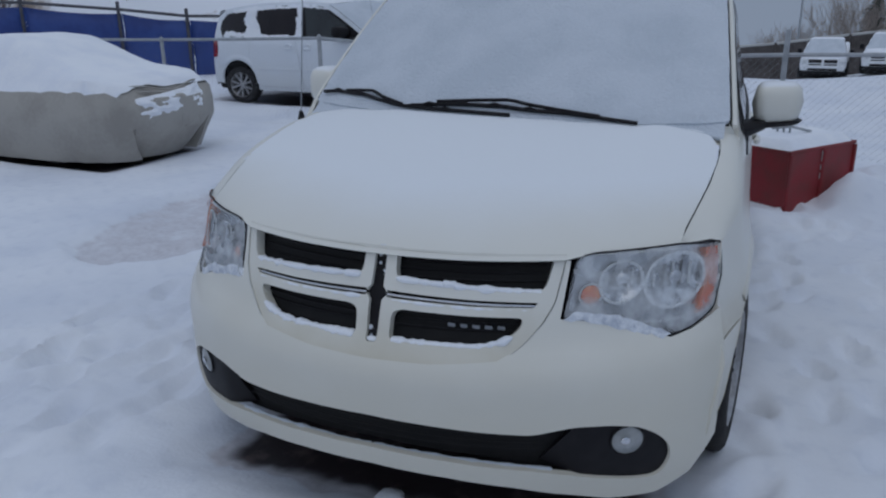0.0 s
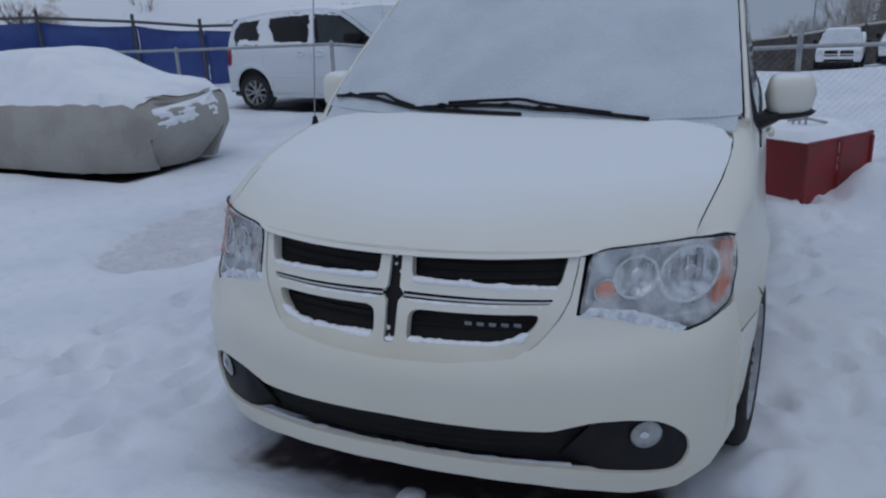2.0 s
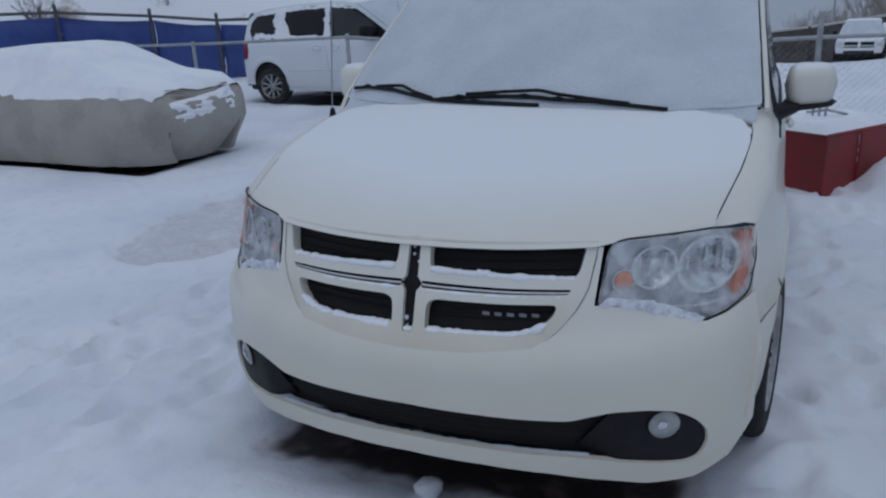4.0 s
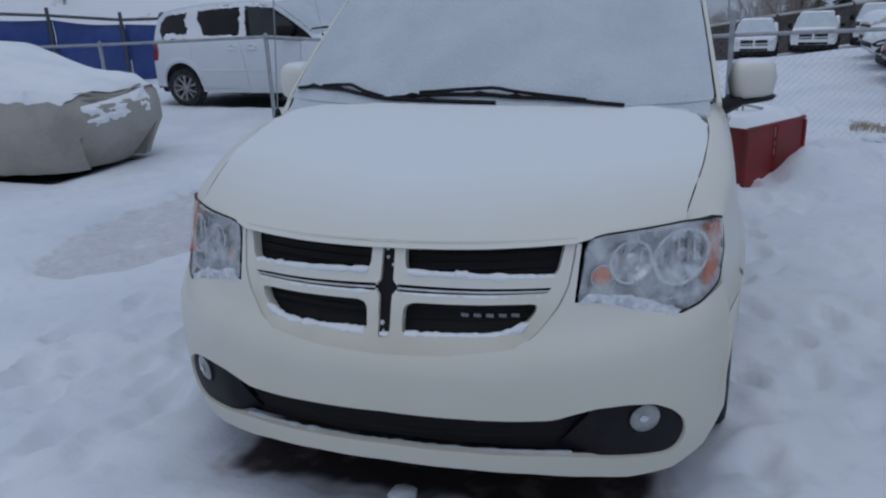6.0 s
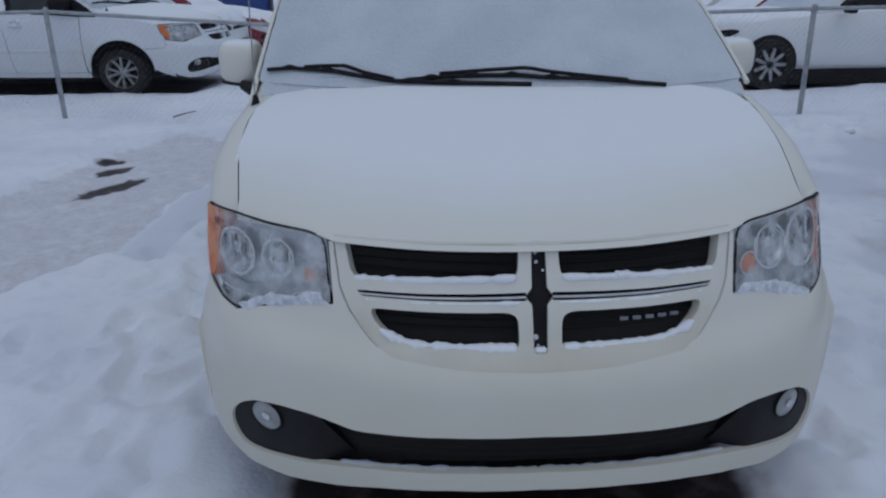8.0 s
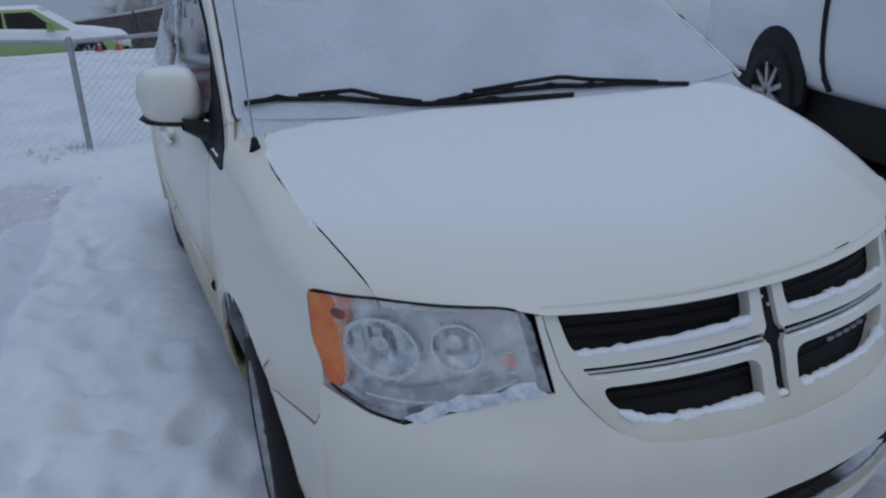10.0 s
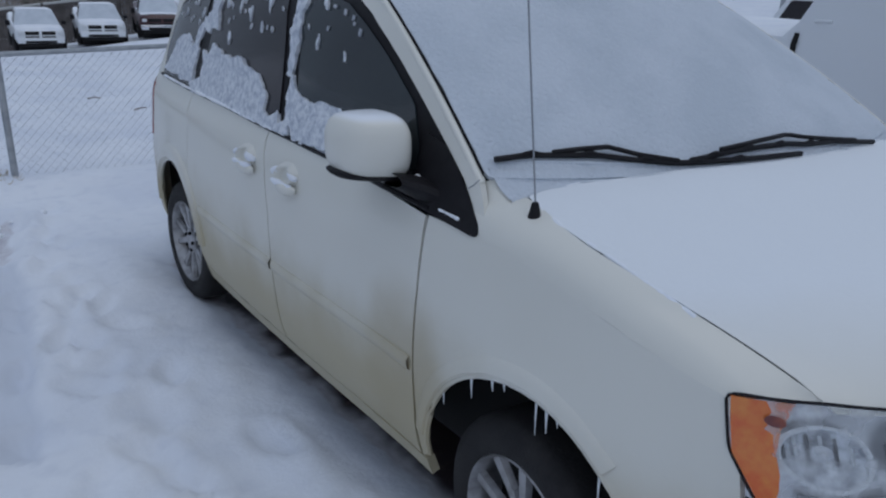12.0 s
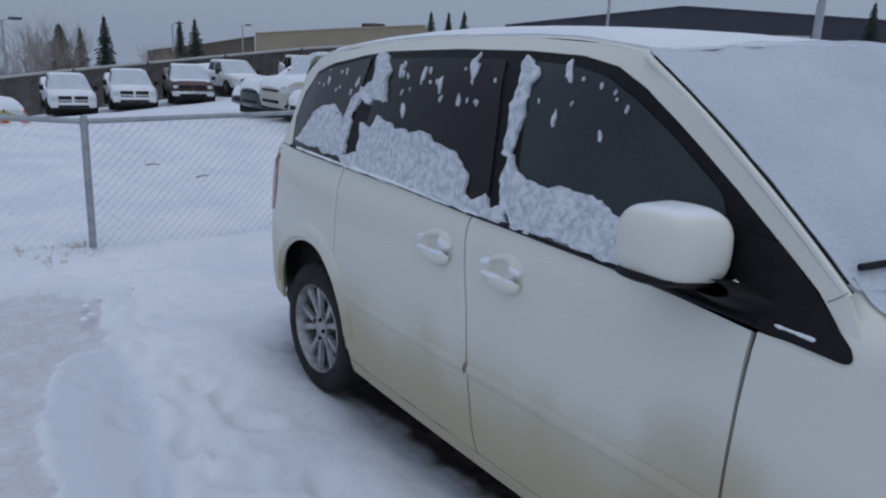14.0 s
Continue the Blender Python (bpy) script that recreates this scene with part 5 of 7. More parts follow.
            box("headlamp", (min(sg * w0 * 0.58, sg * w0 * 0.98), -0.006, zf - 0.24), (max(sg * w0 * 0.58, sg * w0 * 0.98), 0.24, zf - 0.10), lamps, car, 0.03)
        box("rear_lamp", (min(sg * w0 * 0.82, sg * w0 * 1.0), L - 0.16, k["deck"] - 0.35), (max(sg * w0 * 0.82, sg * w0 * 1.0), L - 0.005, k["deck"] - 0.12), RED_LENS, car, 0.02)
        for y in k["axles"]:
            w = part("wheel", bmesh.new(), RUBBER, car)
            R = k["wheel"]
            part("tyre", lathe_into(bmesh.new(), [(-0.10, R * 0.68), (-0.11, R * 0.8), (-0.09, R * 0.97), (-0.05, R), (0.05, R), (0.09, R * 0.97), (0.11, R * 0.8), (0.10, R * 0.68)], (0, 0, 0), n=28, caps=False), RUBBER, w)
            bm = lathe_into(bmesh.new(), [(sg * 0.10, R * 0.69), (sg * 0.085, R * 0.66), (sg * 0.056, R * 0.62), (sg * 0.055, 0.0)], (0, 0, 0), n=28, caps=False)
            part("hub_well", bm, VOID, w)
            bm = bmesh.new()
            for j in range(9):
                a = 2 * math.pi * j / 9
                d, t = Vector((0, math.cos(a), math.sin(a))), Vector((0, -math.sin(a), math.cos(a)))
                q = [Vector((sg * 0.09, 0, 0)) + d * 0.02 + t * 0.025, Vector((sg * 0.09, 0, 0)) + d * R * 0.67 + t * 0.022, Vector((sg * 0.09, 0, 0)) + d * R * 0.67 - t * 0.022, Vector((sg * 0.09, 0, 0)) + d * 0.02 - t * 0.025]
                lo = [bm.verts.new(p - Vector((sg * 0.025, 0, 0))) for p in q]
                hi = [bm.verts.new(p) for p in q]
                bm.faces.new(hi)
                for i in range(4):
                    bm.faces.new((lo[i], lo[(i + 1) % 4], hi[(i + 1) % 4], hi[i]))
            bmesh.ops.recalc_face_normals(bm, faces=bm.faces)
            part("rim", bm, ALLOY, w)
            w.matrix_local = Matrix.Translation((sg * (plan(y) - 0.045), y, R))
            # flat near-black ring on the flank, coloured as the shade inside the arch
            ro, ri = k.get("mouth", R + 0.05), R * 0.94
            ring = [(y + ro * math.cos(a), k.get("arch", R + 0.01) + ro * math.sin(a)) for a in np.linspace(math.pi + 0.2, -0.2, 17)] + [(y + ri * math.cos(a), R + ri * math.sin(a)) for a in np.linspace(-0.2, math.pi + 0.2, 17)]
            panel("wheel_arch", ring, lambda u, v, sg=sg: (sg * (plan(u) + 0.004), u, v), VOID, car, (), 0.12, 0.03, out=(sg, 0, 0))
    # near-black block that fills the shaded space between floor and ground
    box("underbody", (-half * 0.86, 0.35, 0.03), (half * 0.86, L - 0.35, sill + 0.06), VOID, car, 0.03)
    # nose: grille, intake
    zf = k["hood"][0]
    if kind == "pickup":
        gw = half * 0.60
        grille = box("grille", (-gw - 0.05, -0.05, zf - 0.45), (gw + 0.05, 0.10, zf - 0.07), body, car, 0.03)
        for sx in (-1, 1):
            for z0, z1 in ((zf - 0.44, zf - 0.28), (zf - 0.24, zf - 0.08)):
                box("grille_opening", (min(sx * 0.05, sx * gw), -0.056, z0), (max(sx * 0.05, sx * gw), 0.0, z1), VOID, grille, 0.015)
        bumper = box("bumper", (-half * 0.93, -0.14, sill), (half * 0.93, 0.16, sill + 0.24), body if body is not MAROON else CHROME, car, 0.04)
        box("bumper_slot", (-half * 0.62, -0.146, sill + 0.01), (half * 0.62, -0.05, sill + 0.12), VOID, bumper, 0.02)
        box("lower_valance", (-half * 0.8, -0.05, sill - 0.16), (half * 0.8, 0.3, sill + 0.02), VOID, car, 0.03)
    else:
        gw = half * 0.42
        box("grille", (-gw, -0.012, zf - 0.22), (gw, 0.12, zf - 0.16), VOID, car, 0.02)
        box("lower_intake", (-half * 0.45, -0.012, sill + 0.14), (half * 0.45, 0.16, sill + 0.22), VOID, car, 0.02)
    car.matrix_world = place
    return car


def lot_z(x, y):
    """The lie of the land: it falls gently away behind the fence and rises a little far to the right."""
    across = x * 40 / max(40.0, y)
    z = -max(0.0, y - 17) * min(0.1, max(0.0, 0.1 - 0.0045 * across)) + float(np.interp(x, [5, 9, 14, 84], [0, 0.2, 0.25, 3.0])) * min(1.0, max(0.0, (60 - y) / 40))
    k = min(1.0, max(0.0, (y - 7.4) / 1.4)) * min(1.0, max(0.0, (1.5 - x) / 2.5)) * min(1.0, max(0.0, (26 - y) / 8))
    return z + 0.10 * k


def parked(kind, label, body, x, y, turn, **kw):
    return make_car(kind, label, body, pose(x, y, lot_z(x, y), 0, 0, turn), **kw)


ROW = "row of parked cars"
parked("suv", "white suv with dark headlamps under fresh snow", CLEAN_WHITE, 3.73, 9.9, -90, group=ROW, lamps=BLACK)
parked("sedan", "red sedan with snow on roof and bonnet", BLOOD, 3.98, 12.4, -89, group=ROW)
parked("suv", "beige suv with snow on roof and bonnet", BEIGE, 4.5, 17.0, -88, group=ROW, snowy=0.3)
parked("sedan", "white sedan snowed in beside a suv", CLEAN_WHITE, 4.1, 14.7, -89, group=ROW, lamps=BLACK)
parked("sedan", "dark sedan snowed in at the end of the row", CHARCOAL, 5.6, 21.6, -86, group=ROW, lamps=BLACK, snowy=0.2)
parked("suv", "charcoal suv with snow on roof and bonnet", CHARCOAL, 4.95, 19.3, -87, group=ROW, snowy=0.2)
parked("suv", "charcoal suv snowed in beyond the row", CHARCOAL, 13.5, 33.0, -70, group=ROW)
parked("suv", "white suv under snow behind the minivan", CLEAN_WHITE, -3.32, 12.05, 86, group="cars behind the minivan", lamps=BLACK)
parked("sedan", "red sedan under snow behind the white suv", BLOOD, -3.0, 14.2, 86, group="cars behind the minivan")
crew = parked("crew", "white crew-cab truck parked alongside, snow on its bed", CLEAN_WHITE, 4.26, 0.28, -18.5, category="pickup truck")
tube("bed_gap", [(-float(np.interp(z, [0.50, 0.60, 0.80, 1.15, 1.30, 1.36], [1.0, 1.025, 1.042, 1.040, 1.036, 1.012])), y, z) for y, z in ((3.15, 1.36), (3.15, 1.28), (3.15, 1.15), (3.14, 0.97), (3.11, 0.76), (3.07, 0.62), (3.0, 0.53))], 0.026, VOID, crew, 8)
tube("door_seam", [(-1.020, y, z) for y, z in ((1.95, 1.60), (1.95, 1.1), (1.97, 0.58))], 0.006, LAMP_GREY, crew, 6)
box("door_handle", (-1.03, 2.79, 1.46), (-0.96, 2.98, 1.49), CLEAN_WHITE, crew, 0.012)
tube("belt_strip", [(-0.945, y, 1.765) for y in (1.5, 2.2, 2.85)], 0.014, BLACK, crew, 6)
make_car("suv", "white suv parked beyond the crew-cab truck", CLEAN_WHITE, pose(8.42, 2.15, lot_z(8.4, 2.2) - 0.16, 0, 0, -18.5))
for x, y, body, lab, turn in ((3.68, 34.2, CLEAN_WHITE, "white pickup truck with a black cross-barred grille", -6), (5.9, 33.7, CLEAN_WHITE, "white pickup truck under snow by the far fence", -10), (8.1, 33.1, MAROON, "dark maroon pickup truck with snow on its bonnet", -13), (11.7, 35.6, CLEAN_WHITE, "white pickup truck turned aslant under snow", 2), (15.2, 36.0, CLEAN_WHITE, "white pickup truck at the end of the row", -10)):
    make_car("pickup", lab, body, pose(x, y, lot_z(x, y) - 0.06, 0, 0, turn) @ Matrix.Scale(0.9, 4), "pickup truck", "trucks by the far fence", snowy=0.985 if body is MAROON else 0.55)
make_car("sedan", "lime-green sedan half covered with snow", LIME, pose(0.15, 21.0, lot_z(0.15, 21) - 0.22, 0, 0, 84), group="far parked cars", snowy=0.1)
for i in range(12):
    x, y = 63.0 + 0.75 * i + 4.5 * (i % 2), 47.0 - 2.1 * i
    make_car("sedan" if i % 3 else "suv", "snow-covered car in the far row", (CLEAN_WHITE, CHARCOAL, CLEAN_WHITE, BEIGE)[i % 4], pose(x, y, lot_z(x, y), 0, 0, 60 + 4 * (i % 5)), "car", "far parked cars")
for x, y in ((-0.78, 16.6), (-0.42, 16.8)):
    cone = empty("traffic_cone", "orange traffic cone standing in the snow", "cone", "traffic cones")
    box("base", (-0.17, -0.17, 0.0), (0.17, 0.17, 0.04), ORANGE, cone, 0.01)
    lathe("cone_body", [(0.03, 0.13), (0.35, 0.07), (0.60, 0.03), (0.61, 0.0)], (0, 0, 0), ORANGE, cone, "z", 18)
    lathe("band", [(0.30, 0.083), (0.42, 0.063)], (0, 0, 0), PALE_PANEL, cone, "z", 18)
    cone.matrix_world = pose(x, y, lot_z(x, y)) @ Matrix.Scale(0.42, 4)


# ---- covered car ----
def cover_z(s, u):
    """Height of the draped cover: s along the car from its tail (0) to its nose (1), u across (-1 to 1)."""
    body = curve_through([(0.0, 0.55), (0.03, 0.80), (0.10, 0.93), (0.24, 0.98), (0.36, 1.26), (0.48, 1.34), (0.60, 1.34), (0.68, 1.28), (0.75, 1.15), (0.82, 1.02), (0.90, 0.945), (0.955, 0.89), (0.985, 0.82), (1.0, 0.72)])
    return body(s)


def covered_car():
    car = empty("covered_car", "sedan under a slack grey car cover, snow on top", "car")
    L, W = 4.7, 0.94
    rows = []
    for s in np.concatenate([np.linspace(0, 0.1, 8), np.linspace(0.14, 0.88, 26), np.linspace(0.9, 1, 9)]):
        top = cover_z(s, 0)
        end = min(s, 1 - s)
        w = W * (0.66 + 0.34 * (1 - (1 - min(1, end / 0.13)) ** 2) ** 0.5)
        tuck = 0.10
        cab = max(0, top - 0.98)
        sec = [(w - tuck, 0.05), (w - 0.04, 0.18), (w + 0.015, 0.42), (w + 0.01, min(0.62, top - 0.1)), (w - 0.035, min(0.80, top - 0.05)), (w - 0.10 - cab * 0.2, min(0.9, top - 0.025) + cab * 0.15), (w - 0.18 - 0.35 * cab, min(0.95, top - 0.012) + cab * 0.72), (w * 0.62 - 0.2 * cab, top - 0.004), (w * 0.3, top + 0.008), (0, top + 0.012)]
        row = []
        for k, (x, z) in enumerate(sec + [(-x, z) for x, z in reversed(sec[:-1])]):
            crumple = 0.075 * max(0.0, (s - 0.86) / 0.14) * (noise.noise((x * 5, s * L * 6, z * 9)) + 0.6 * noise.noise((x * 11, s * 9, z * 17)))
            fold = crumple + 0.018 * math.sin(23 * s * L + 5 * z + 2 * noise.noise((s * 9, z * 3, 1))) * max(0, (0.9 - z)) + 0.02 * noise.noise((x * 4, s * L * 3, z * 5))
            n = Vector((x, 0, 0)).normalized()
            x *= 1 - 0.35 * max(0.0, (s - 0.80) / 0.20) * max(0.0, 0.50 - z)
            row.append(Vector((x + n.x * fold, s * L - 0.25 * max(0.0, (s - 0.88) / 0.12) * max(0.0, 0.42 - z), z + (fold * 0.5 if z > 0.3 else 0))))
        rows.append(row)
    def closed(row, out):
        return [[Vector((p.x * k, p.y + out * ((1 - k * k) * 0.15 - 0.45 * max(0, 0.42 - p.z)), p.z)) for p in row] for k in (0.95, 0.85, 0.65, 0.35, 0.0)]

    rows = closed(rows[0], -1)[::-1] + rows + closed(rows[-1], 1)
    cover = grid_mesh("cover", rows, COVER, car, out=(0, 0, 1), sharp=60)
    for x in (-0.68, 0.68):
        for y in (0.95, 3.6):
            lathe("tyre", [(-0.09, 0.2), (-0.1, 0.25), (-0.06, 0.32), (0.06, 0.32), (0.1, 0.25), (0.09, 0.2)], (x, y, 0.31), RUBBER, car, "x", 24)
    box("underside", (-0.62, 0.35, 0.12), (0.62, 4.0, 0.3), VOID, car, 0.03)
    # tie strap with a patch on the end
    box("patch", (-0.34, L + 0.070, 0.36), (-0.08, L + 0.118, 0.54), COVER, cover, 0.005, "square patch on the cover")
    # folds bunched at the end
    for k in range(5):
        pts = [Vector((-0.55 + 0.05 * k + 1.05 * t, L - 0.10 + 0.13 * math.sin(math.pi * t) + 0.012 * k, 0.80 - 0.050 * k + 0.10 * abs(t - 0.5) ** 1.3 + 0.02 * math.sin(9 * t + k))) for t in np.linspace(0, 1, 16)]
        tube("fold", pts, 0.010, COVER, cover, 7)
    return car, rows, L


COVERED = pose(-9.80, 5.42, 0.0, 0, 0, -92)
car, rows, L = covered_car()
car.matrix_world = COVERED
top_rows = []
for r in rows[6:-6]:
    keep = [p for p in r[4:-4]]
    top_rows.append([p + Vector((0, 0, 0.028 + 0.012 * noise.noise(p * 2.3) if 0 < i < len(keep) - 1 else -0.004 + 0.02 * noise.noise(p * 6))) for i, p in enumerate(keep)])
tagged(grid_mesh("cover_snow", top_rows, SNOW, out=(0, 0, 1), sharp=70), "thick smooth snow on the covered car", "snow", kind="stuff").matrix_world = COVERED

rows = []
for u in np.linspace(-1, 1, 64):
    row = []
    for v in np.linspace(0, 1, 26):
        x, z = 0.58 * u + 0.02, 0.50 + 0.27 * v - 0.05 * u
        e = max(abs(u), abs(2 * v - 1)) ** 4
        lift = 0.018 + 0.050 * noise.noise((x * 4, z * 11, 3)) + 0.025 * noise.noise((x * 13, z * 25, 7)) - 0.06 * e
        row.append(Vector((x, L + 0.135 * (1 - (x / 0.66) ** 2) - 0.012 + lift - 0.55 * max(0.0, z - 0.68), z)))
    rows.append(row)
tagged(grid_mesh("cover_snow", rows, SNOW, out=(0, 1, 0), sharp=70), "thin snow caught in the folds of the cover", "snow", kind="stuff").matrix_world = COVERED

# ---- chain-link fence ----
fence = empty("chain_link_fence", "galvanised chain-link fence with a top rail", "fence")
FENCE = [(-13.2, 7.95, 1.12), (-10.3, 7.9, 1.20), (-7.4, 7.85, 1.20), (-4.52, 7.62, 1.245), (-1.34, 7.08, 1.05), (1.295, 7.1, 1.12), (4.03, 6.92, 1.17), (6.8, 6.6, 1.2), (9.7, 6.4, 1.25), (12.6, 6.2, 1.3), (15.5, 6.0, 1.4)]
for x, y, z in FENCE:
    t = 0.24 if abs(x - 1.295) < 0.1 else 0.03
    post = lathe("post", [(-0.3, 0.028), (z + t, 0.028), (z + t + 0.015, 0.02), (z + t + 0.02, 0.0)], (x, y, 0), GALV, fence, "z", 12)
    lathe("rail_clamp", [(z - 0.03, 0.034), (z + 0.02, 0.034)], (x, y, 0), GALV, post, "z", 12)
for (x0, y0, z0), (x1, y1, z1) in zip(FENCE, FENCE[1:]):
    tube("rail", [(x0, y0, z0), ((x0 + x1) / 2, (y0 + y1) / 2, (z0 + z1) / 2 - 0.004), (x1, y1, z1)], 0.021, GALV, fence, 8)
verts, faces = [], []


def wire(pts, r):
    k = len(verts)
    for p in pts:
        verts.extend([(p[0], p[1] - r, p[2] - r * 0.6), (p[0] + r, p[1] + r * 0.6, p[2] - r * 0.6), (p[0] - r * 0.3, p[1] + r * 0.5, p[2] + r)])
    for i in range(len(pts) - 1):
        for j in range(3):
            faces.append((k + 3 * i + j, k + 3 * i + (j + 1) % 3, k + 3 * i + 3 + (j + 1) % 3, k + 3 * i + 3 + j))


MESH = 0.075
for (x0, y0, z0), (x1, y1, z1) in zip(FENCE[1:-1], FENCE[2:-1]):
    span = math.hypot(x1 - x0, y1 - y0)
    for i in range(int(span / MESH)):
        pts = []
        for j in range(int(2.5 / MESH) + 2):
            t = min(1.0, max(0.0, (i + 0.5 * (j % 2) * 1.0 + 0.25) * MESH / span))
            zz = z0 + (z1 - z0) * t - 0.01 - j * MESH * 0.5
            pts.append((x0 + (x1 - x0) * t, y0 + (y1 - y0) * t + 0.012 + 0.004 * (j % 2), zz))
            if zz < -0.05:
                break
        gauge = 0.0012 if -2 < x0 < 0 else 0.0008 if 0 < x0 < 3 else 0.0005
        wire(pts, gauge)
        wire([(p[0] + (MESH if n % 2 == 0 else 0.0) * (x1 - x0) / span, p[1] + 0.004, p[2]) for n, p in enumerate(pts)], gauge)
me = bpy.data.meshes.new("chain_link")
me.from_pydata(verts, [], faces)
me.materials.append(mat("weathered_wire", (0.20, 0.215, 0.24), 0.6, 0.3, second=(0.27, 0.285, 0.31), scale=5))
link = tagged(new("chain_link", me), kind="stuff")
link.parent = fence

# ---- red steel box ----
skip = empty("steel_box", "red painted steel box half buried in snow", "box")
bm = bmesh.new()
a, b, h = Vector((1.35, 5.03, 0)), Vector((1.89, 5.76, 0)), 0.48
d, s = (b - a).normalized(), Vector((-(b - a).normalized().y, (b - a).normalized().x, 0))
w = 0.75
lo = [a, b, b + s * w, a + s * w]
vs = [bm.verts.new(p + Vector((0, 0, -0.05))) for p in lo] + [bm.verts.new(p + Vector((0, 0, h))) for p in lo]
for q in ((0, 1, 5, 4), (1, 2, 6, 5), (2, 3, 7, 6), (3, 0, 4, 7), (4, 5, 6, 7), (3, 2, 1, 0)):
    bm.faces.new([vs[i] for i in q])
bmesh.ops.recalc_face_normals(bm, faces=bm.faces)
bmesh.ops.bevel(bm, geom=list(bm.edges), offset=0.012, segments=2, affect="EDGES")
part("body", bm, RED_STEEL, skip)
for t in (0.0, 0.5, 1.0):
    p = a + (b - a) * t
    tube("rib", [p - s * 0.006 + Vector((0, 0, 0.02)), p - s * 0.006 + Vector((0, 0, h - 0.03))], 0.018, RED_STEEL, skip, 6)
tube("rim", [p + Vector((0, 0, h - 0.01)) for p in lo], 0.016, RED_STEEL, skip, 6, True)
p = a + (b - a) * 0.50 - s * 0.004
for k, hh in ((0.12, 0.05), (0.20, 0.04), (0.27, 0.09)):
    bm = bmesh.new()
    q = p + Vector((0, 0, 0.08 + k))
    c = [bm.verts.new(q + d * dx + Vector((0, 0, dz)) - s * 0.003) for dx, dz in ((-0.028, 0), (0.028, 0), (0.028, hh), (-0.028, hh))]
    bm.faces.new(c)
    part("marking", bm, PALE_PANEL, skip, "worn white marking")
bm = bmesh.new()
n = 14
g = [[bm.verts.new(lo[0] + (b - a) * (i / n * 1.02 - 0.01) + s * w * (j / 8 * 1.02 - 0.01) + Vector((0, 0, h + (0.07 + 0.02 * noise.noise((i * 0.5, j * 0.5, 3)) if 0 < i < n and 0 < j < 8 else 0.0)))) for j in range(9)] for i in range(n + 1)]
for r0, r1 in zip(g, g[1:]):
    for j in range(8):
        bm.faces.new((r0[j], r0[j + 1], r1[j + 1], r1[j]))
bmesh.ops.recalc_face_normals(bm, faces=bm.faces)
fitting = empty("bracket", "small galvanised bracket lying on the snowy steel box", "bracket")
for dx in (-0.05, 0.0, 0.05):
    tube("prong", [(1.30 + dx, 5.62, h + 0.04), (1.30 + dx, 5.60, h + 0.13), (1.31 + dx, 5.56, h + 0.15)], 0.010, GALV, fitting, 6)
tube("bar", [(1.20, 5.60, h + 0.10), (1.36, 5.61, h + 0.12), (1.52, 5.64, h + 0.08)], 0.013, GALV, fitting, 6)
tagged(finish("box_snow", bm, SNOW, sharp=70), "slab of snow on the red steel box", "snow", kind="stuff")

# ---- blue fence and snow bank at the back ----
blue = empty("tarpaulin_fence", "dark-framed fence hung with blue tarpaulin", "fence")
BLUE = [(-19.5, 3.0, 1.72), (-16.6, 7.2, 1.75), (-14.1, 11.2, 1.70), (-12.7, 12.6, 1.53), (-11.6, 13.6, 1.36), (-9.8, 15.1, 1.32), (-7.0, 17.2, 1.2), (-4.0, 19.0, 1.1)]
DARK_STEEL = mat("dark_steel", (0.10, 0.10, 0.115), 0.6, 0.3, second=(0.07, 0.07, 0.08), scale=8)
for x, y, z in BLUE:
    lathe("post", [(-0.5, 0.04), (z + 0.28, 0.04), (z + 0.3, 0.0)], (x, y, 0), DARK_STEEL, blue, "z", 10)
for (x0, y0, z0), (x1, y1, z1) in zip(BLUE, BLUE[1:]):
    tube("rail", [(x0, y0, z0 + 0.12), (x1, y1, z1 + 0.12)], 0.035, DARK_STEEL, blue, 7)
    rows = []
    for i in range(13):
        t = i / 12
        rows.append([(x0 + (x1 - x0) * t + 0.05 + 0.06 * noise.noise((t * 4, k, x0)), y0 + (y1 - y0) * t + 0.05, -0.3 + (z0 + (z1 - z0) * t + 0.32 - 0.05 * math.sin(math.pi * t)) * k / 5) for k in range(6)])
    ob = grid_mesh("tarpaulin", rows, BLUE_TARP, blue, out=(0.6, -0.8, 0))
    sol = ob.modifiers.new("thickness", "SOLIDIFY")
    sol.thickness = 0.01
bm = bmesh.new()
g = []
for i in range(60):
    t = i / 59
    row = []
    for j in range(16):
        u = j / 15
        x, y = -26 + 25 * t, 8 + 14 * t + 12 * u
        z = 6.4 * math.sin(math.pi * min(1, u * 1.1 + 0.05)) ** 0.8 * (0.70 + 0.35 * noise.noise((x * 0.16, y * 0.16, 2))) * (1 - 0.55 * t) - 0.35
        row.append(bm.verts.new((x - 2.5, y + 1.2, z + 0.25 + 0.25 * noise.noise((x * 0.7, y * 0.7, 5)))))
    g.append(row)
for r0, r1 in zip(g, g[1:]):
    for j in range(15):
        bm.faces.new((r0[j], r1[j], r1[j + 1], r0[j + 1]))
bmesh.ops.recalc_face_normals(bm, faces=bm.faces)
BANK = mat("snow_over_brown_soil", (0.84, 0.86, 0.90), 0.85, second=(0.36, 0.30, 0.25), scale=0.55, fine=5, bump=0.8, bump_scale=6, spec=0.2, low=0.58, high=0.72)
tagged(finish("snow_bank", bm, BANK, sharp=80), "ploughed snow bank behind the blue fence", "snow", kind="structure")


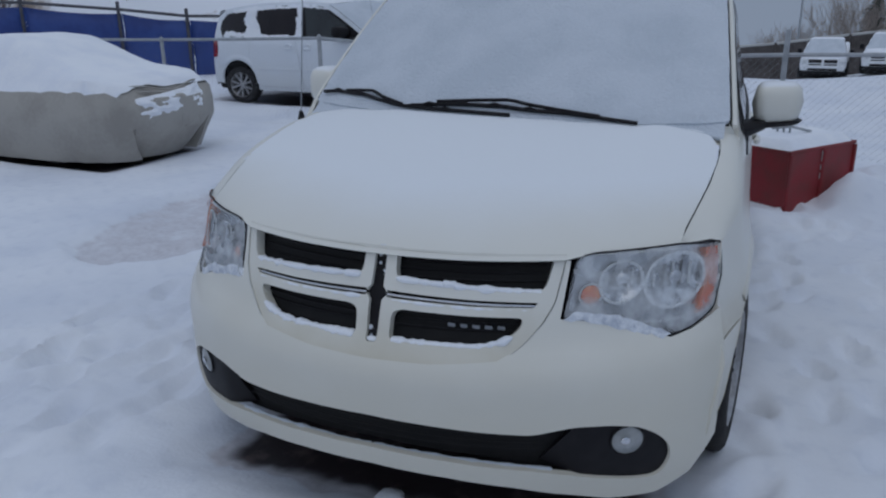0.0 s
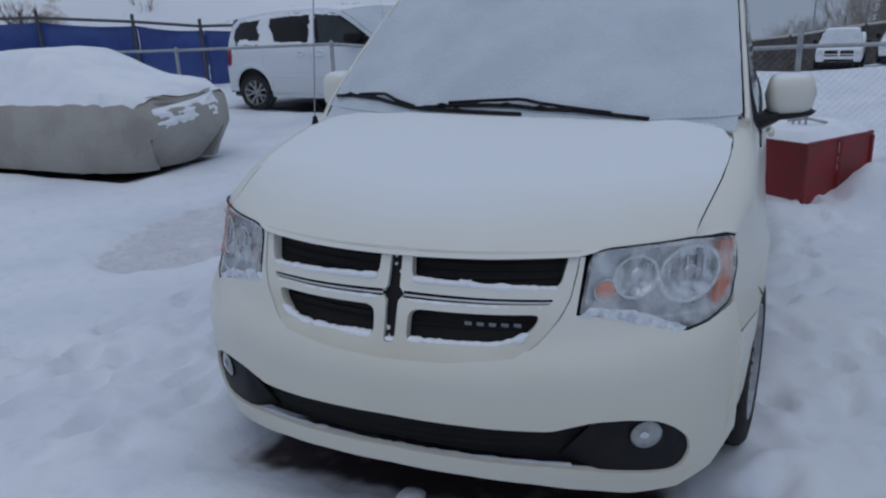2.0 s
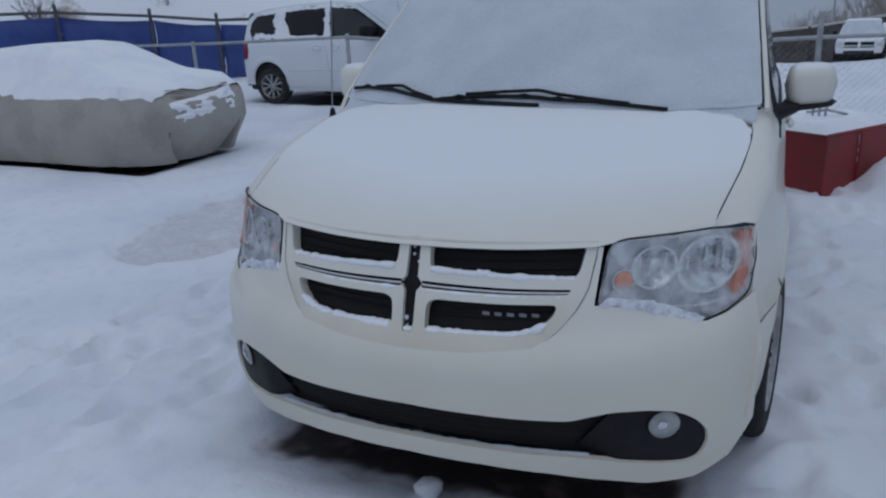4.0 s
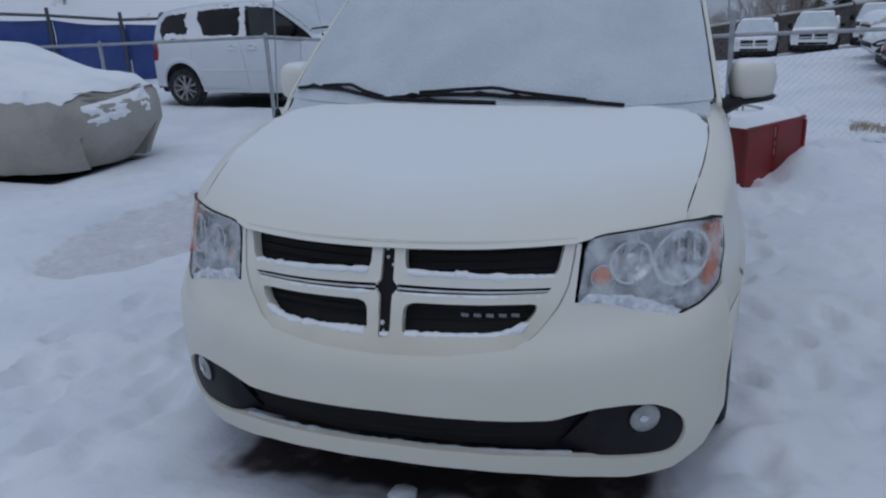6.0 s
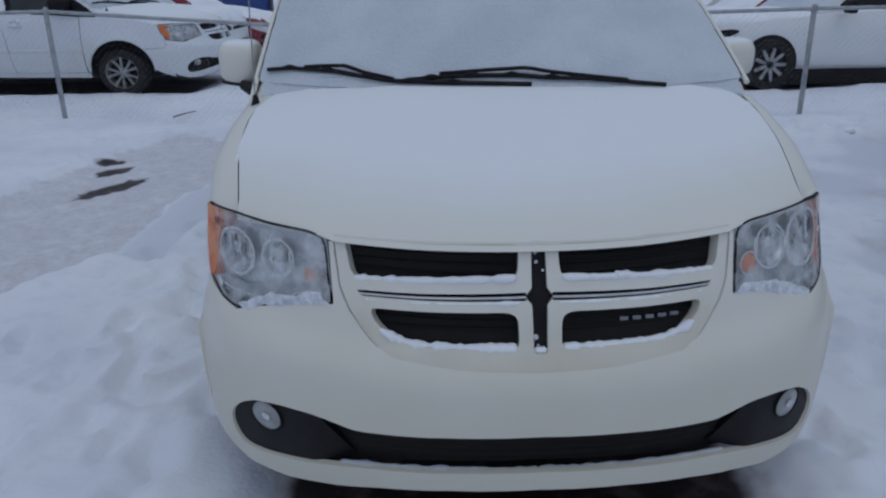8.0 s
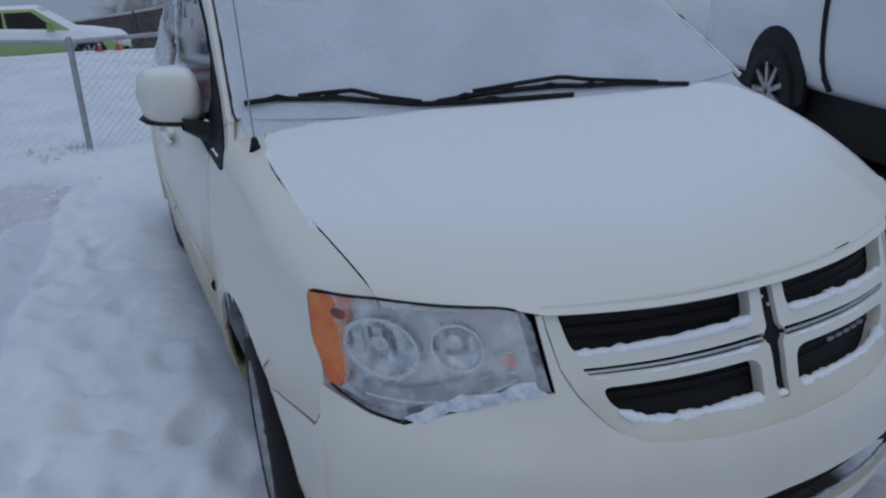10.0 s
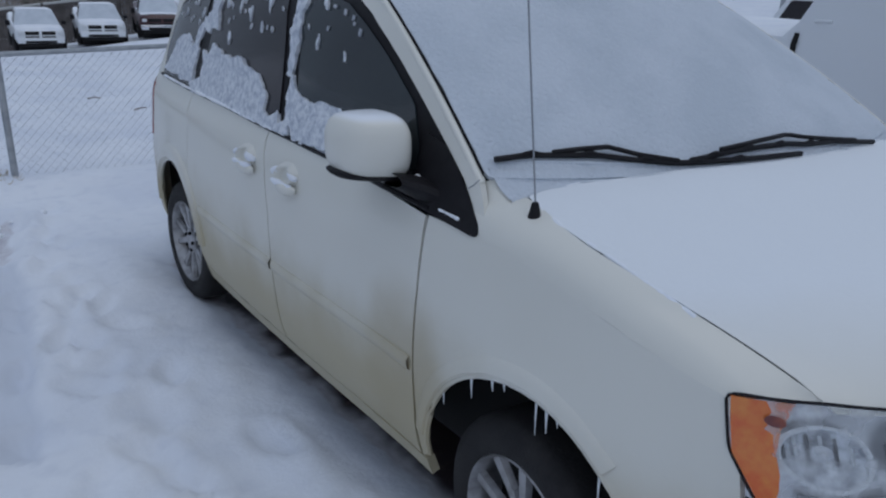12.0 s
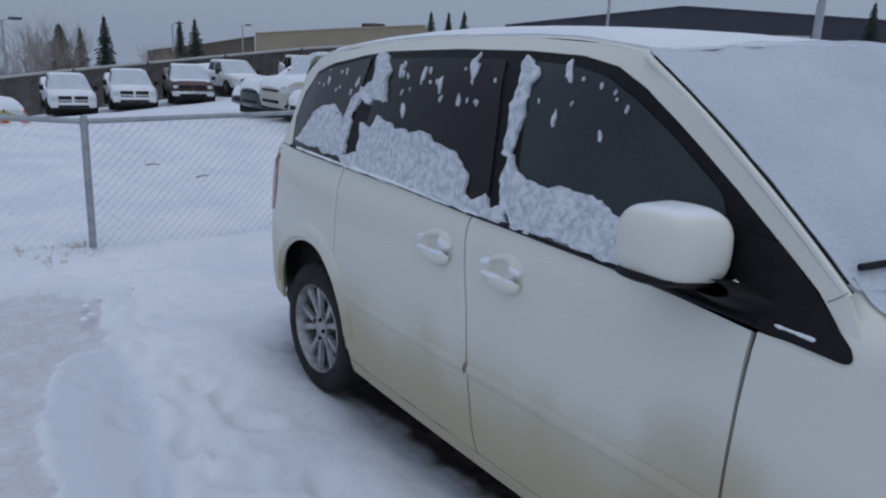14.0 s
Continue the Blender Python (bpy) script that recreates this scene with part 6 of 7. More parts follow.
# ---- plants ----
def shrub(x, y, z, h, n, label, spread=0.6, r=0.012, seed=0, material=None):
    """A leafless shrub: stems that fork and fork again."""
    rnd = random.Random(seed)
    bush = empty("shrub", label, "shrub", "bare shrubs")
    bm = bmesh.new()

    def grow(p, d, ln, rad, depth):
        q = p + d * ln
        tube_into(bm, [p, p + d * ln * 0.5 + Vector((rnd.uniform(-1, 1), rnd.uniform(-1, 1), 0)) * ln * 0.06, q], rad, 4, taper=0.6)
        if depth:
            for _ in range(3):
                nd = (d + Vector((rnd.uniform(-1, 1), rnd.uniform(-1, 1), rnd.uniform(-0.2, 0.7))) * 0.6).normalized()
                grow(p + d * ln * rnd.uniform(0.45, 1.0), nd, ln * rnd.uniform(0.5, 0.75), rad * 0.6, depth - 1)

    for _ in range(n):
        grow(Vector((rnd.uniform(-1, 1) * spread * 0.3, rnd.uniform(-1, 1) * spread * 0.3, -0.05)), Vector((rnd.uniform(-1, 1) * spread, rnd.uniform(-1, 1) * spread, 1)).normalized(), h * rnd.uniform(0.35, 0.5), r, 3)
    tagged(part("brushwood", bm, material or BARK, bush), kind="stuff")
    bush.matrix_world = pose(x, y, z)


def spruce(x, y, z, h, seed):
    """A narrow spruce: a trunk and tiers of drooping, ragged boughs."""
    rnd = random.Random(seed)
    tree = empty("spruce", "narrow dark spruce tree behind the far fence", "tree", "spruces")
    tube("trunk", [(0, 0, 0), (0.02, 0, h * 0.5), (0, 0, h)], 0.14, BARK, tree, 7, False, 0.2)
    vs, fs = [], []
    tiers = int(h * 4.2)
    for t in range(tiers):
        f = t / tiers
        zz = h * (0.06 + 0.93 * f)
        reach = h * (0.34 if seed == 0 else 0.20) * (1 - f) ** 0.85 * rnd.uniform(0.75, 1.2) + 0.06
        boughs = 17 if seed == 0 else 11
        for b in range(boughs):
            a = 2 * math.pi * (b + rnd.random()) / boughs
            ln = reach * rnd.uniform(0.65, 1.15)
            for s in range(5):
                r0 = ln * (s + 0.2) / 5
                w = 0.16 * (1 - s / 6) * rnd.uniform(0.7, 1.3) * (0.5 + reach)
                cx, cy, cz = r0 * math.cos(a), r0 * math.sin(a), zz - 0.35 * r0 + rnd.uniform(-0.05, 0.05)
                k = len(vs)
                tx, ty = -math.sin(a), math.cos(a)
                vs += [(cx - tx * w, cy - ty * w, cz - 0.06), (cx + tx * w, cy + ty * w, cz - 0.06), (cx + math.cos(a) * ln * 0.3, cy + math.sin(a) * ln * 0.3, cz - 0.12), (cx, cy, cz + 0.09)]
                fs += [(k, k + 2, k + 3), (k + 1, k + 3, k + 2), (k, k + 3, k + 1), (k, k + 1, k + 2)]
    me = bpy.data.meshes.new("crown")
    me.from_pydata(vs, [], fs)
    me.materials.append(SPRUCE)
    crown = new("crown", me)
    crown.parent = tree
    tree.matrix_world = pose(x, y, z)


for k, (x, y, top) in enumerate(((9.64, 69.4, 2.65), (11.1, 69.1, 2.4), (12.87, 68.7, 3.4), (18.44, 67.2, 3.3), (19.6, 66.8, 3.5), (37.4, 57.8, 5.0), (38.65, 56.9, 5.0), (39.75, 56.1, 5.15), (60.2, 31.0, 6.7), (61.2, 29.0, 5.4))):
    foot = lot_z(x, y) if k < 5 else 0.0
    spruce(x, y, foot, top - foot, k)
for k, (x, y, z, h) in enumerate(((6.5, 60, lot_z(6.5, 60), 6.8), (8.2, 62, lot_z(8.2, 62), 7.2), (2.5, 58, lot_z(2.5, 58), 4.4), (4.4, 59, lot_z(4.4, 59), 4.8), (15.5, 63, lot_z(15.5, 63), 4.6))):
    shrub(x, y, z, h, 26, "leafless grey-brown shrub behind the far fence", 0.45, 0.022, k, PALE_TWIGS)
for k, (x, y, z, h) in enumerate(((-14.5, 20.5, 1.2, 1.6), (-11.2, 20.0, 1.0, 1.3), (-16.8, 17.5, 1.2, 1.5), (-8.6, 22.0, 0.8, 1.4), (-19, 15, 1.2, 1.5))):
    shrub(x, y, z, h, 10, "leafless brown shrub on the snow bank", 0.8, 0.02, 20 + k)
shrub(-1.62, 6.93, 0.04, 0.16, 34, "tuft of dry straw-coloured grass at the fence", 0.9, 0.0024, 50, STRAW)
shrub(2.82, 7.75, 0.02, 0.15, 40, "clump of dry straw-coloured grass by the fence", 0.5, 0.005, 52, STRAW)

# ---- far fence, buildings, lamp posts ----
far = empty("board_fence", "weathered wooden board fence behind the trucks", "fence")
FAR = [(-12.9, 44.6, -2.9, -1.72), (-5.7, 44.3, -2.8, -1.22), (-1.8, 44.0, -2.7, -0.80), (2.0, 43.4, -2.6, -0.42), (5.4, 42.8, -2.3, 0.06), (8.8, 42.1, -1.9, 0.50), (12.4, 40.8, -1.5, 1.00), (16.1, 39.4, -1.1, 1.51), (20.0, 37.4, -0.8, 1.93), (24.0, 35.6, -0.5, 2.24)]
for (x0, y0, b0, t0), (x1, y1, b1, t1) in zip(FAR, FAR[1:]):
    panel_ = part("panel", bmesh.new(), WOOD_GREY, far)
    n = 26
    for i in range(n):
        u0, u1 = i / n, (i + 0.94) / n
        bm = bmesh.new()
        pts = []
        for u in (u0, u1):
            x, y, bz, tz = x0 + (x1 - x0) * u, y0 + (y1 - y0) * u, b0 + (b1 - b0) * u, t0 + (t1 - t0) * u
            dz = 0.0 if x0 > 2 else 0.0
            pts.append([bm.verts.new((x, y, bz)), bm.verts.new((x, y, tz - 0.12)), bm.verts.new((x + 0.01, y + 0.04, tz - 0.12)), bm.verts.new((x + 0.01, y + 0.04, bz))])
        for k in range(4):
            bm.faces.new((pts[0][k], pts[0][(k + 1) % 4], pts[1][(k + 1) % 4], pts[1][k]))
        bm.faces.new(pts[0]), bm.faces.new(pts[1])
        bmesh.ops.recalc_face_normals(bm, faces=bm.faces)
        part("board", bm, WOOD_GREY, panel_)
    tube("top_rail", [(x0, y0 - 0.02, t0 - 0.05), (x1, y1 - 0.02, t1 - 0.05)], 0.075, PALE_PANEL, far, 6)
    tube("post", [(x0, y0 - 0.06, b0), (x0, y0 - 0.06, t0)], 0.07, WOOD_GREY, far, 6)


def hall(name, label, corners, z0, tops, wall, depth=18):
    """A long hall: corners of its front in plan with the eaves' heights, a snowy flat roof."""
    h = empty(name, label, "building")
    bm = bmesh.new()
    a, b = Vector((*corners[0], 0)), Vector((*corners[-1], 0))
    back = Vector((-(b - a).y, (b - a).x, 0)).normalized() * depth
    lo = [bm.verts.new((x, y, z0)) for x, y in corners]
    hi = [bm.verts.new((x, y, z)) for (x, y), z in zip(corners, tops)]
    lob = [bm.verts.new((x + back.x, y + back.y, z0)) for x, y in corners]
    hib = [bm.verts.new((x + back.x, y + back.y, z)) for (x, y), z in zip(corners, tops)]
    n = len(corners)
    for i in range(n - 1):
        bm.faces.new((lo[i], lo[i + 1], hi[i + 1], hi[i]))
        bm.faces.new((lob[i], hib[i], hib[i + 1], lob[i + 1]))
    bm.faces.new((lo[0], hi[0], hib[0], lob[0])), bm.faces.new((lo[-1], lob[-1], hib[-1], hi[-1]))
    bmesh.ops.recalc_face_normals(bm, faces=bm.faces)
    part("wall", bm, wall, h)
    bm = bmesh.new()
    f = [bm.verts.new((x, y, z + 0.05)) for (x, y), z in zip(corners, tops)]
    g = [bm.verts.new((x + back.x, y + back.y, z + 0.05)) for (x, y), z in zip(corners, tops)]
    for i in range(n - 1):
        bm.faces.new((f[i], f[i + 1], g[i + 1], g[i]))
    bmesh.ops.recalc_face_normals(bm, faces=bm.faces)
    part("roof", bm, BROWN_WALL, h)
    tube("roof_edge", [(x, y - 0.05, z) for (x, y), z in zip(corners, tops)], 0.12, wall, h, 5)
    return h


b1 = hall("warehouse", "long beige flat-roofed warehouse in the distance", [(39.6, 102.0), (49.2, 97.0), (59.8, 91.0)], -9, [2.85, 3.9, 4.9], BEIGE_WALL)
box("roof_unit", (54.0, 95.5, 3.6), (56.0, 98.5, 4.9), BROWN_WALL, b1, 0.05)
hall("shed", "low brown shed in the distance", [(26.6, 106.5), (33, 104.0), (39.5, 102.1)], -9, [0.0, 1.1, 2.4], BROWN_WALL)
b2 = hall("warehouse", "dark-clad hall with a shallow gable in the distance", [(55.5, 69.1), (68.6, 55.2), (80.1, 35.7), (84.5, 23.0)], 0.0, [4.65, 7.25, 6.05, 5.3], NAVY_WALL)
for t, zz in ((0.22, 3.9), (0.50, 4.0)):
    c = Vector((68.6, 55.2, 0)).lerp(Vector((80.1, 35.7, 0)), t)
    e = (Vector((80.1, 35.7, 0)) - Vector((68.6, 55.2, 0))).normalized()
    nrm = Vector((-e.y, e.x, 0)) * -0.06
    bm = bmesh.new()
    q = [c + nrm + e * dx + Vector((0, 0, zz + dz)) for dx, dz in ((-1.5, -0.7), (1.5, -0.7), (1.5, 0.6), (-1.5, 0.6))]
    f0, f1 = [bm.verts.new(p) for p in q], [bm.verts.new(p - nrm * 1.5) for p in q]
    bm.faces.new(f0)
    for i in range(4):
        bm.faces.new((f0[i], f0[(i + 1) % 4], f1[(i + 1) % 4], f1[i]))
    bmesh.ops.recalc_face_normals(bm, faces=bm.faces)
    part("door", bm, PALE_PANEL, b2, "pale roller door")
guard = empty("barrier", "grey guard rail behind the parked cars", "barrier")
tube("rail", [(36, 33, 2.75), (45, 22, 2.95), (52, 12, 3.1)], 0.14, GALV, guard, 6)
for t in (0, 0.25, 0.5, 0.75, 1.0):
    p = Vector((36, 33, 0)).lerp(Vector((52, 12, 0)), t)
    tube("post", [(p.x, p.y, 0.5), (p.x, p.y, 2.4)], 0.08, GALV, guard, 6)


def lamp_post(x, y, z0, z1, r, head=True):
    post = empty("street_lamp", "grey steel lamp post", "lamp post", "lamp posts")
    tube("pole", [(x, y, z0), (x, y, z1)], r, GALV, post, 8, False, 0.8)
    if head:
        tube("arm", [(x, y, z1), (x + 0.5, y, z1 + 0.12)], r * 0.6, GALV, post, 6)
        box("lamp_head", (x + 0.35, y - 0.14, z1 + 0.04), (x + 1.0, y + 0.14, z1 + 0.2), DARK_STEEL, post, 0.03)


lamp_post(27.9, 17.5, 0.3, 9.0, 0.16)
lamp_post(48.8, 47.7, 0.0, 9.0, 0.14)
lamp_post(3.35, 49.9, -3.5, 2.3, 0.07)
lamp_post(20.4, 75.5, -5.0, 3.0, 0.09)
lamp_post(31.0, 85.0, -5.0, 3.4, 0.09)
lamp_post(64.5, 38.0, 0.5, 7.0, 0.08)


# ---- ground: one sheet of snow, trodden, rutted, ploughed ----
def grown(lo, hi, step, far_lo, far_hi):
    """Places along one axis: close together from lo to hi, then ever further apart."""
    mid = list(np.arange(lo, hi + 1e-6, step))
    out, s, v = [], step, lo
    while v > far_lo:
        s *= 1.22
        v -= s
        out.append(v)
    res = out[::-1] + mid
    s, v = step, mid[-1]
    while v < far_hi:
        s *= 1.22
        v += s
        res.append(v)
    return res


PATCH = [(-3.62, 2.28), (-3.30, 2.02), (-2.93, 1.97), (-2.66, 2.20), (-2.42, 2.62), (-2.22, 3.0), (-2.20, 3.43), (-2.11, 4.42), (-1.95, 5.0), (-1.65, 5.13), (-1.54, 5.95), (-1.8, 6.25), (-2.2, 6.3), (-2.9, 6.9), (-3.3, 5.9), (-3.6, 4.7), (-3.8, 3.5)]
STRIP = [(-2.25, 2.9), (-1.95, 2.75), (-1.87, 3.24), (-1.78, 3.95), (-1.69, 4.58), (-1.66, 5.03), (-1.74, 5.10), (-1.98, 4.95), (-2.13, 4.42), (-2.22, 3.43)]
RIGHT_PACK = [(2.30, 2.3), (2.35, 4.0), (2.6, 5.7), (5.0, 6.0), (4.8, 2.0), (3.2, 1.2)]


def edge_distance(poly, x, y):
    best = 1e9
    for (ax, ay), (bx, by) in zip(poly, poly[1:] + poly[:1]):
        dx, dy = bx - ax, by - ay
        t = min(1, max(0, ((x - ax) * dx + (y - ay) * dy) / (dx * dx + dy * dy)))
        best = min(best, math.hypot(x - ax - t * dx, y - ay - t * dy))
    return best if inside(poly, (x, y)) else -best


def step01(v, a, b):
    t = min(1, max(0, (v - a) / (b - a)))
    return t * t * (3 - 2 * t)


rnd = random.Random(12)
prints = []
for x0, y0, x1, y1, n in ((1.25, 0.4, 1.65, 6.0, 26), (1.6, -0.6, 2.0, 5.0, 20), (-1.35, 0.3, -1.45, 6.4, 26), (-1.75, -1.0, -1.75, 5.2, 34), (-2.6, -0.6, -1.2, 1.8, 14), (-4.6, 0.5, -1.4, 0.9, 14), (-3.4, -0.6, -1.3, -0.1, 12), (-2.4, 0.2, -2.0, 1.8, 9), (1.5, -0.7, 2.6, 1.6, 14), (2.2, 5.8, 4.6, 6.3, 12), (-3.8, 6.4, -1.8, 6.6, 9)):
    for k in range(n):
        t = k / n
        prints.append((x0 + (x1 - x0) * t + rnd.uniform(-0.22, 0.22), y0 + (y1 - y0) * t + rnd.uniform(-0.15, 0.15), rnd.uniform(0.05, 0.075), rnd.uniform(0.11, 0.16), rnd.uniform(-0.7, 0.7), rnd.uniform(0.022, 0.05)))
cells = {}
for p in prints:
    for i in (-1, 0, 1):
        for j in (-1, 0, 1):
            cells.setdefault((math.floor(p[0] / 0.4) + i, math.floor(p[1] / 0.4) + j), []).append(p)


def bare(x, y, hw=0.92, y0=0.40, y1=4.75):
    """How far under a parked car: positive where no snow fell."""
    return min(hw - abs(x), y - y0, y1 - y)


OTHER_BACK = OTHER.inverted()
SUV_BACK = pose(3.73, 9.9, 0, 0, 0, -90).inverted()
COVER_BACK = COVERED.inverted()
CARGO_BACK = pose(4.26, 0.28, 0, 0, 0, -18.5).inverted()
xs = grown(-4.6, 4.6, 0.042, -900, 1500)
ys = grown(-1.0, 7.6, 0.042, -900, 2500)
verts, cover, pressed = [], [], []
for y in ys:
    for x in xs:
        z = lot_z(x, y) if y > 7 or x > 5 else 0.0
        far_off = max(abs(x), abs(y - 4))
        near = max(0.0, 1 - far_off / 30)
        dirt = press = 0.0
        if near > 0:
            v = Vector((x, y, 0))
            z += near * (0.030 * noise.noise(v * 0.8) + 0.016 * noise.noise(v * 2.1) + 0.006 * noise.noise(v * 6.5) + 0.004 * noise.noise(v * 15))
            under = max(bare(x, y, 0.87, 0.31), max(bare(*(m @ v)[:2]) for m in (OTHER_BACK, CARGO_BACK)), bare(*(SUV_BACK @ v)[:2], y1=4.8), bare((COVER_BACK @ v).x, (COVER_BACK @ v).y, 0.82, 0.2, 4.5))
            u = under + 0.05 * noise.noise(v * 5) + 0.03 * noise.noise(v * 14)
            z -= 0.055 * step01(u, -0.15, 0.10)
            dirt = step01(u, -0.07, 0.20)
            # snow pushed up beside the wheels
            z += 0.035 * math.exp(-((under + 0.28) / 0.13) ** 2) * (0.6 + noise.noise(v * 3))
            e = edge_distance(PATCH, x, y) if -4.6 < x < -1 and 1 < y < 7.6 else -9
            e += 0.06 * noise.noise(v * 3) + 0.04 * noise.noise(v * 9)
            flat = step01(e, -0.05, 0.06)
            z += -0.045 * flat + 0.028 * math.exp(-((e + 0.12) / 0.10) ** 2) * (e > -0.6)
            dirt = max(dirt, 0.30 * flat)
            e2 = (edge_distance(STRIP, x, y) if -2.6 < x < -1 and 2 < y < 6 else -9) + 0.03 * noise.noise(v * 6)
            press = step01(e2, -0.03, 0.03)
            z -= 0.045 * press * (1 - flat)
            z += 0.010 * flat * (1 - press) * (noise.noise(v * 7) + 0.7 * noise.noise(v * 17))
            dirt *= 1 - press
            e3 = (edge_distance(RIGHT_PACK, x, y) if 1.5 < x < 5.6 and 0.5 < y < 6.6 else -9) + 0.2 * noise.noise(v * 2) + 0.06 * noise.noise(v * 8)
            f3 = step01(e3, -0.15, 0.15)
            z += f3 * (0.010 * noise.noise(v * 8) + 0.006 * noise.noise(v * 19) - 0.03)
            press = max(press, f3 * step01(noise.noise(v * 1.3 + Vector((3.1, 0, 0))), -0.25, 0.15))
            dirt = max(dirt, 0.25 * f3 * (0.60 + 0.9 * noise.noise(v * 2.2)))
            # ploughed ridge along the fence, higher by the red box
            ridge = math.exp(-((y - 6.75 + 0.1 * x) / 0.42) ** 2) * (0.6 + 0.6 * noise.noise(v * 1.3))
            if -2.6 < x < 9:
                z += 0.13 * ridge * min(1, (x + 2.6) / 1.0)
            z += 0.26 * math.exp(-((x - 2.20) / 0.40) ** 2 - ((y - 5.80) / 0.55) ** 2)
            z += 0.24 * math.exp(-((x - 1.88) / 0.20) ** 2 - ((y - 5.28) / 0.28) ** 2)
            # faint tyre tracks across the lot, with tread marks
            for ax, ay, bx, by, w in ((-4.6, -0.9, -1.3, 2.3, 0.11), (-5.6, -0.2, -1.9, 3.4, 0.11), (-3.2, -1.2, -1.5, 0.5, 0.10), (1.35, -0.8, 2.9, 3.9, 0.12)):
                ln = math.hypot(bx - ax, by - ay)
                tx, ty = (bx - ax) / ln, (by - ay) / ln
                along, off = (x - ax) * tx + (y - ay) * ty, -(x - ax) * ty + (y - ay) * tx
                if -0.3 < along < ln + 0.3 and abs(off) < 0.4:
                    off += 0.05 * noise.noise((along * 0.9, ax, 0))
                    k = math.exp(-(off / w) ** 4) * step01(along, -0.2, 0.5) * step01(ln - along, -0.2, 0.6) * (0.65 + 0.5 * noise.noise(v * 1.7))
                    z -= k * (0.022 + 0.006 * math.sin(along * 48 + 25 * abs(off)))
                    z += 0.012 * math.exp(-((abs(off) - 0.19) / 0.05) ** 2) * step01(along, 0, 0.5) * step01(ln - along, 0, 0.5)
            # two ruts in front of the left patch
            for dx, w in ((-3.1, 0.11), (-3.9, 0.10)):
                k = math.exp(-((x - dx - 0.12 * (y - 1)) / w) ** 2) * step01(2.0 - y, -0.2, 0.8)
                z -= 0.03 * k
            for mx, my, ma, mb, lean in ((-3.25, 5.62, 0.16, 0.16, 0.1), (-3.09, 5.24, 0.18, 0.17, 0.35), (-2.88, 4.66, 0.27, 0.27, 1.0)):
                ex, ey = x - mx, y - my - lean * (x - mx)
                k = math.exp(-(ex / ma) ** 2 - (ey / mb) ** 2) * (1 + 0.45 * noise.noise(v * 16))
                dirt = max(dirt, 0.95 * step01(k, 0.36, 0.66))
                z -= 0.03 * k
            for px, py, a, b, turn, deep in cells.get((math.floor(x / 0.4), math.floor(y / 0.4)), ()):
                c, s = math.cos(turn), math.sin(turn)
                q = (((x - px) * c + (y - py) * s) / a) ** 2 + ((-(x - px) * s + (y - py) * c) / b) ** 2
                z -= deep * math.exp(-q * q * q) * (1 - dirt)
                z += deep * 0.35 * math.exp(-((math.sqrt(q) - 1.5) / 0.35) ** 2)
        verts.append((x, y, z))
        cover.append(dirt)
        pressed.append(press)
nx, ny = len(xs), len(ys)
faces = [(j * nx + i, j * nx + i + 1, (j + 1) * nx + i + 1, (j + 1) * nx + i) for j in range(ny - 1) for i in range(nx - 1)]
me = bpy.data.meshes.new("ground")
me.from_pydata(verts, [], faces)
me.polygons.foreach_set("use_smooth", [True] * len(me.polygons))
me.attributes.new("bareness", "FLOAT", "POINT").data.foreach_set("value", cover)
me.attributes.new("pressed", "FLOAT", "POINT").data.foreach_set("value", pressed)
GROUND = mat("trodden_snow", (0.84, 0.86, 0.90), 0.75, spec=0.25)
n, l = GROUND.node_tree.nodes, GROUND.node_tree.links
b, co = n["Principled BSDF"], n["Texture Coordinate"]
at = n.new("ShaderNodeAttribute")
at.attribute_name = "bareness"
smooth = n.new("ShaderNodeAttribute")
smooth.attribute_name = "pressed"
noises = []
for sc in (1.1, 9.0, 60.0, 26.0):
    q = n.new("ShaderNodeTexNoise")
    q.inputs["Scale"].default_value, q.inputs["Detail"].default_value = sc, 5
    l.new(co.outputs["Object"], q.inputs["Vector"])
    noises.append(q.outputs["Fac"])


def node_math(op, a, c):
    k = n.new("ShaderNodeMath")
    k.operation = op
    for i, v in enumerate((a, c)):
        if isinstance(v, (int, float)):
            k.inputs[i].default_value = v
        else:
            l.new(v, k.inputs[i])
    return k.outputs[0]


def node_range(v, lo, hi):
    k = n.new("ShaderNodeMapRange")
    k.interpolation_type = "SMOOTHSTEP"
    k.inputs[1].default_value, k.inputs[2].default_value = lo, hi
    l.new(v, k.inputs[0])
    return k.outputs[0]


def node_mix(fac, a, c):
    k = n.new("ShaderNodeMix")
    k.data_type = "RGBA"
    l.new(fac, k.inputs["Factor"])
    for s, v in (("A", a), ("B", c)):
        if isinstance(v, tuple):
            k.inputs[s].default_value = (*v, 1)
        else:
            l.new(v, k.inputs[s])
    return k.outputs["Result"]


fluffy = node_mix(node_range(noises[0], 0.35, 0.7), (0.82, 0.845, 0.89), (0.72, 0.755, 0.825))
fluffy = node_mix(node_math("MULTIPLY", node_range(noises[1], 0.48, 0.74), 0.28), fluffy, (0.57, 0.61, 0.70))
fluffy = node_mix(smooth.outputs["Fac"], fluffy, (0.655, 0.69, 0.76))
grit = node_mix(node_range(noises[3], 0.30, 0.72), (0.56, 0.55, 0.585), (0.65, 0.645, 0.68))
grit = node_mix(node_math("MULTIPLY", node_range(noises[2], 0.55, 0.75), 0.10), grit, (0.42, 0.40, 0.42))
tar = node_mix(node_range(noises[1], 0.5, 0.7), (0.040, 0.030, 0.032), (0.11, 0.082, 0.078))
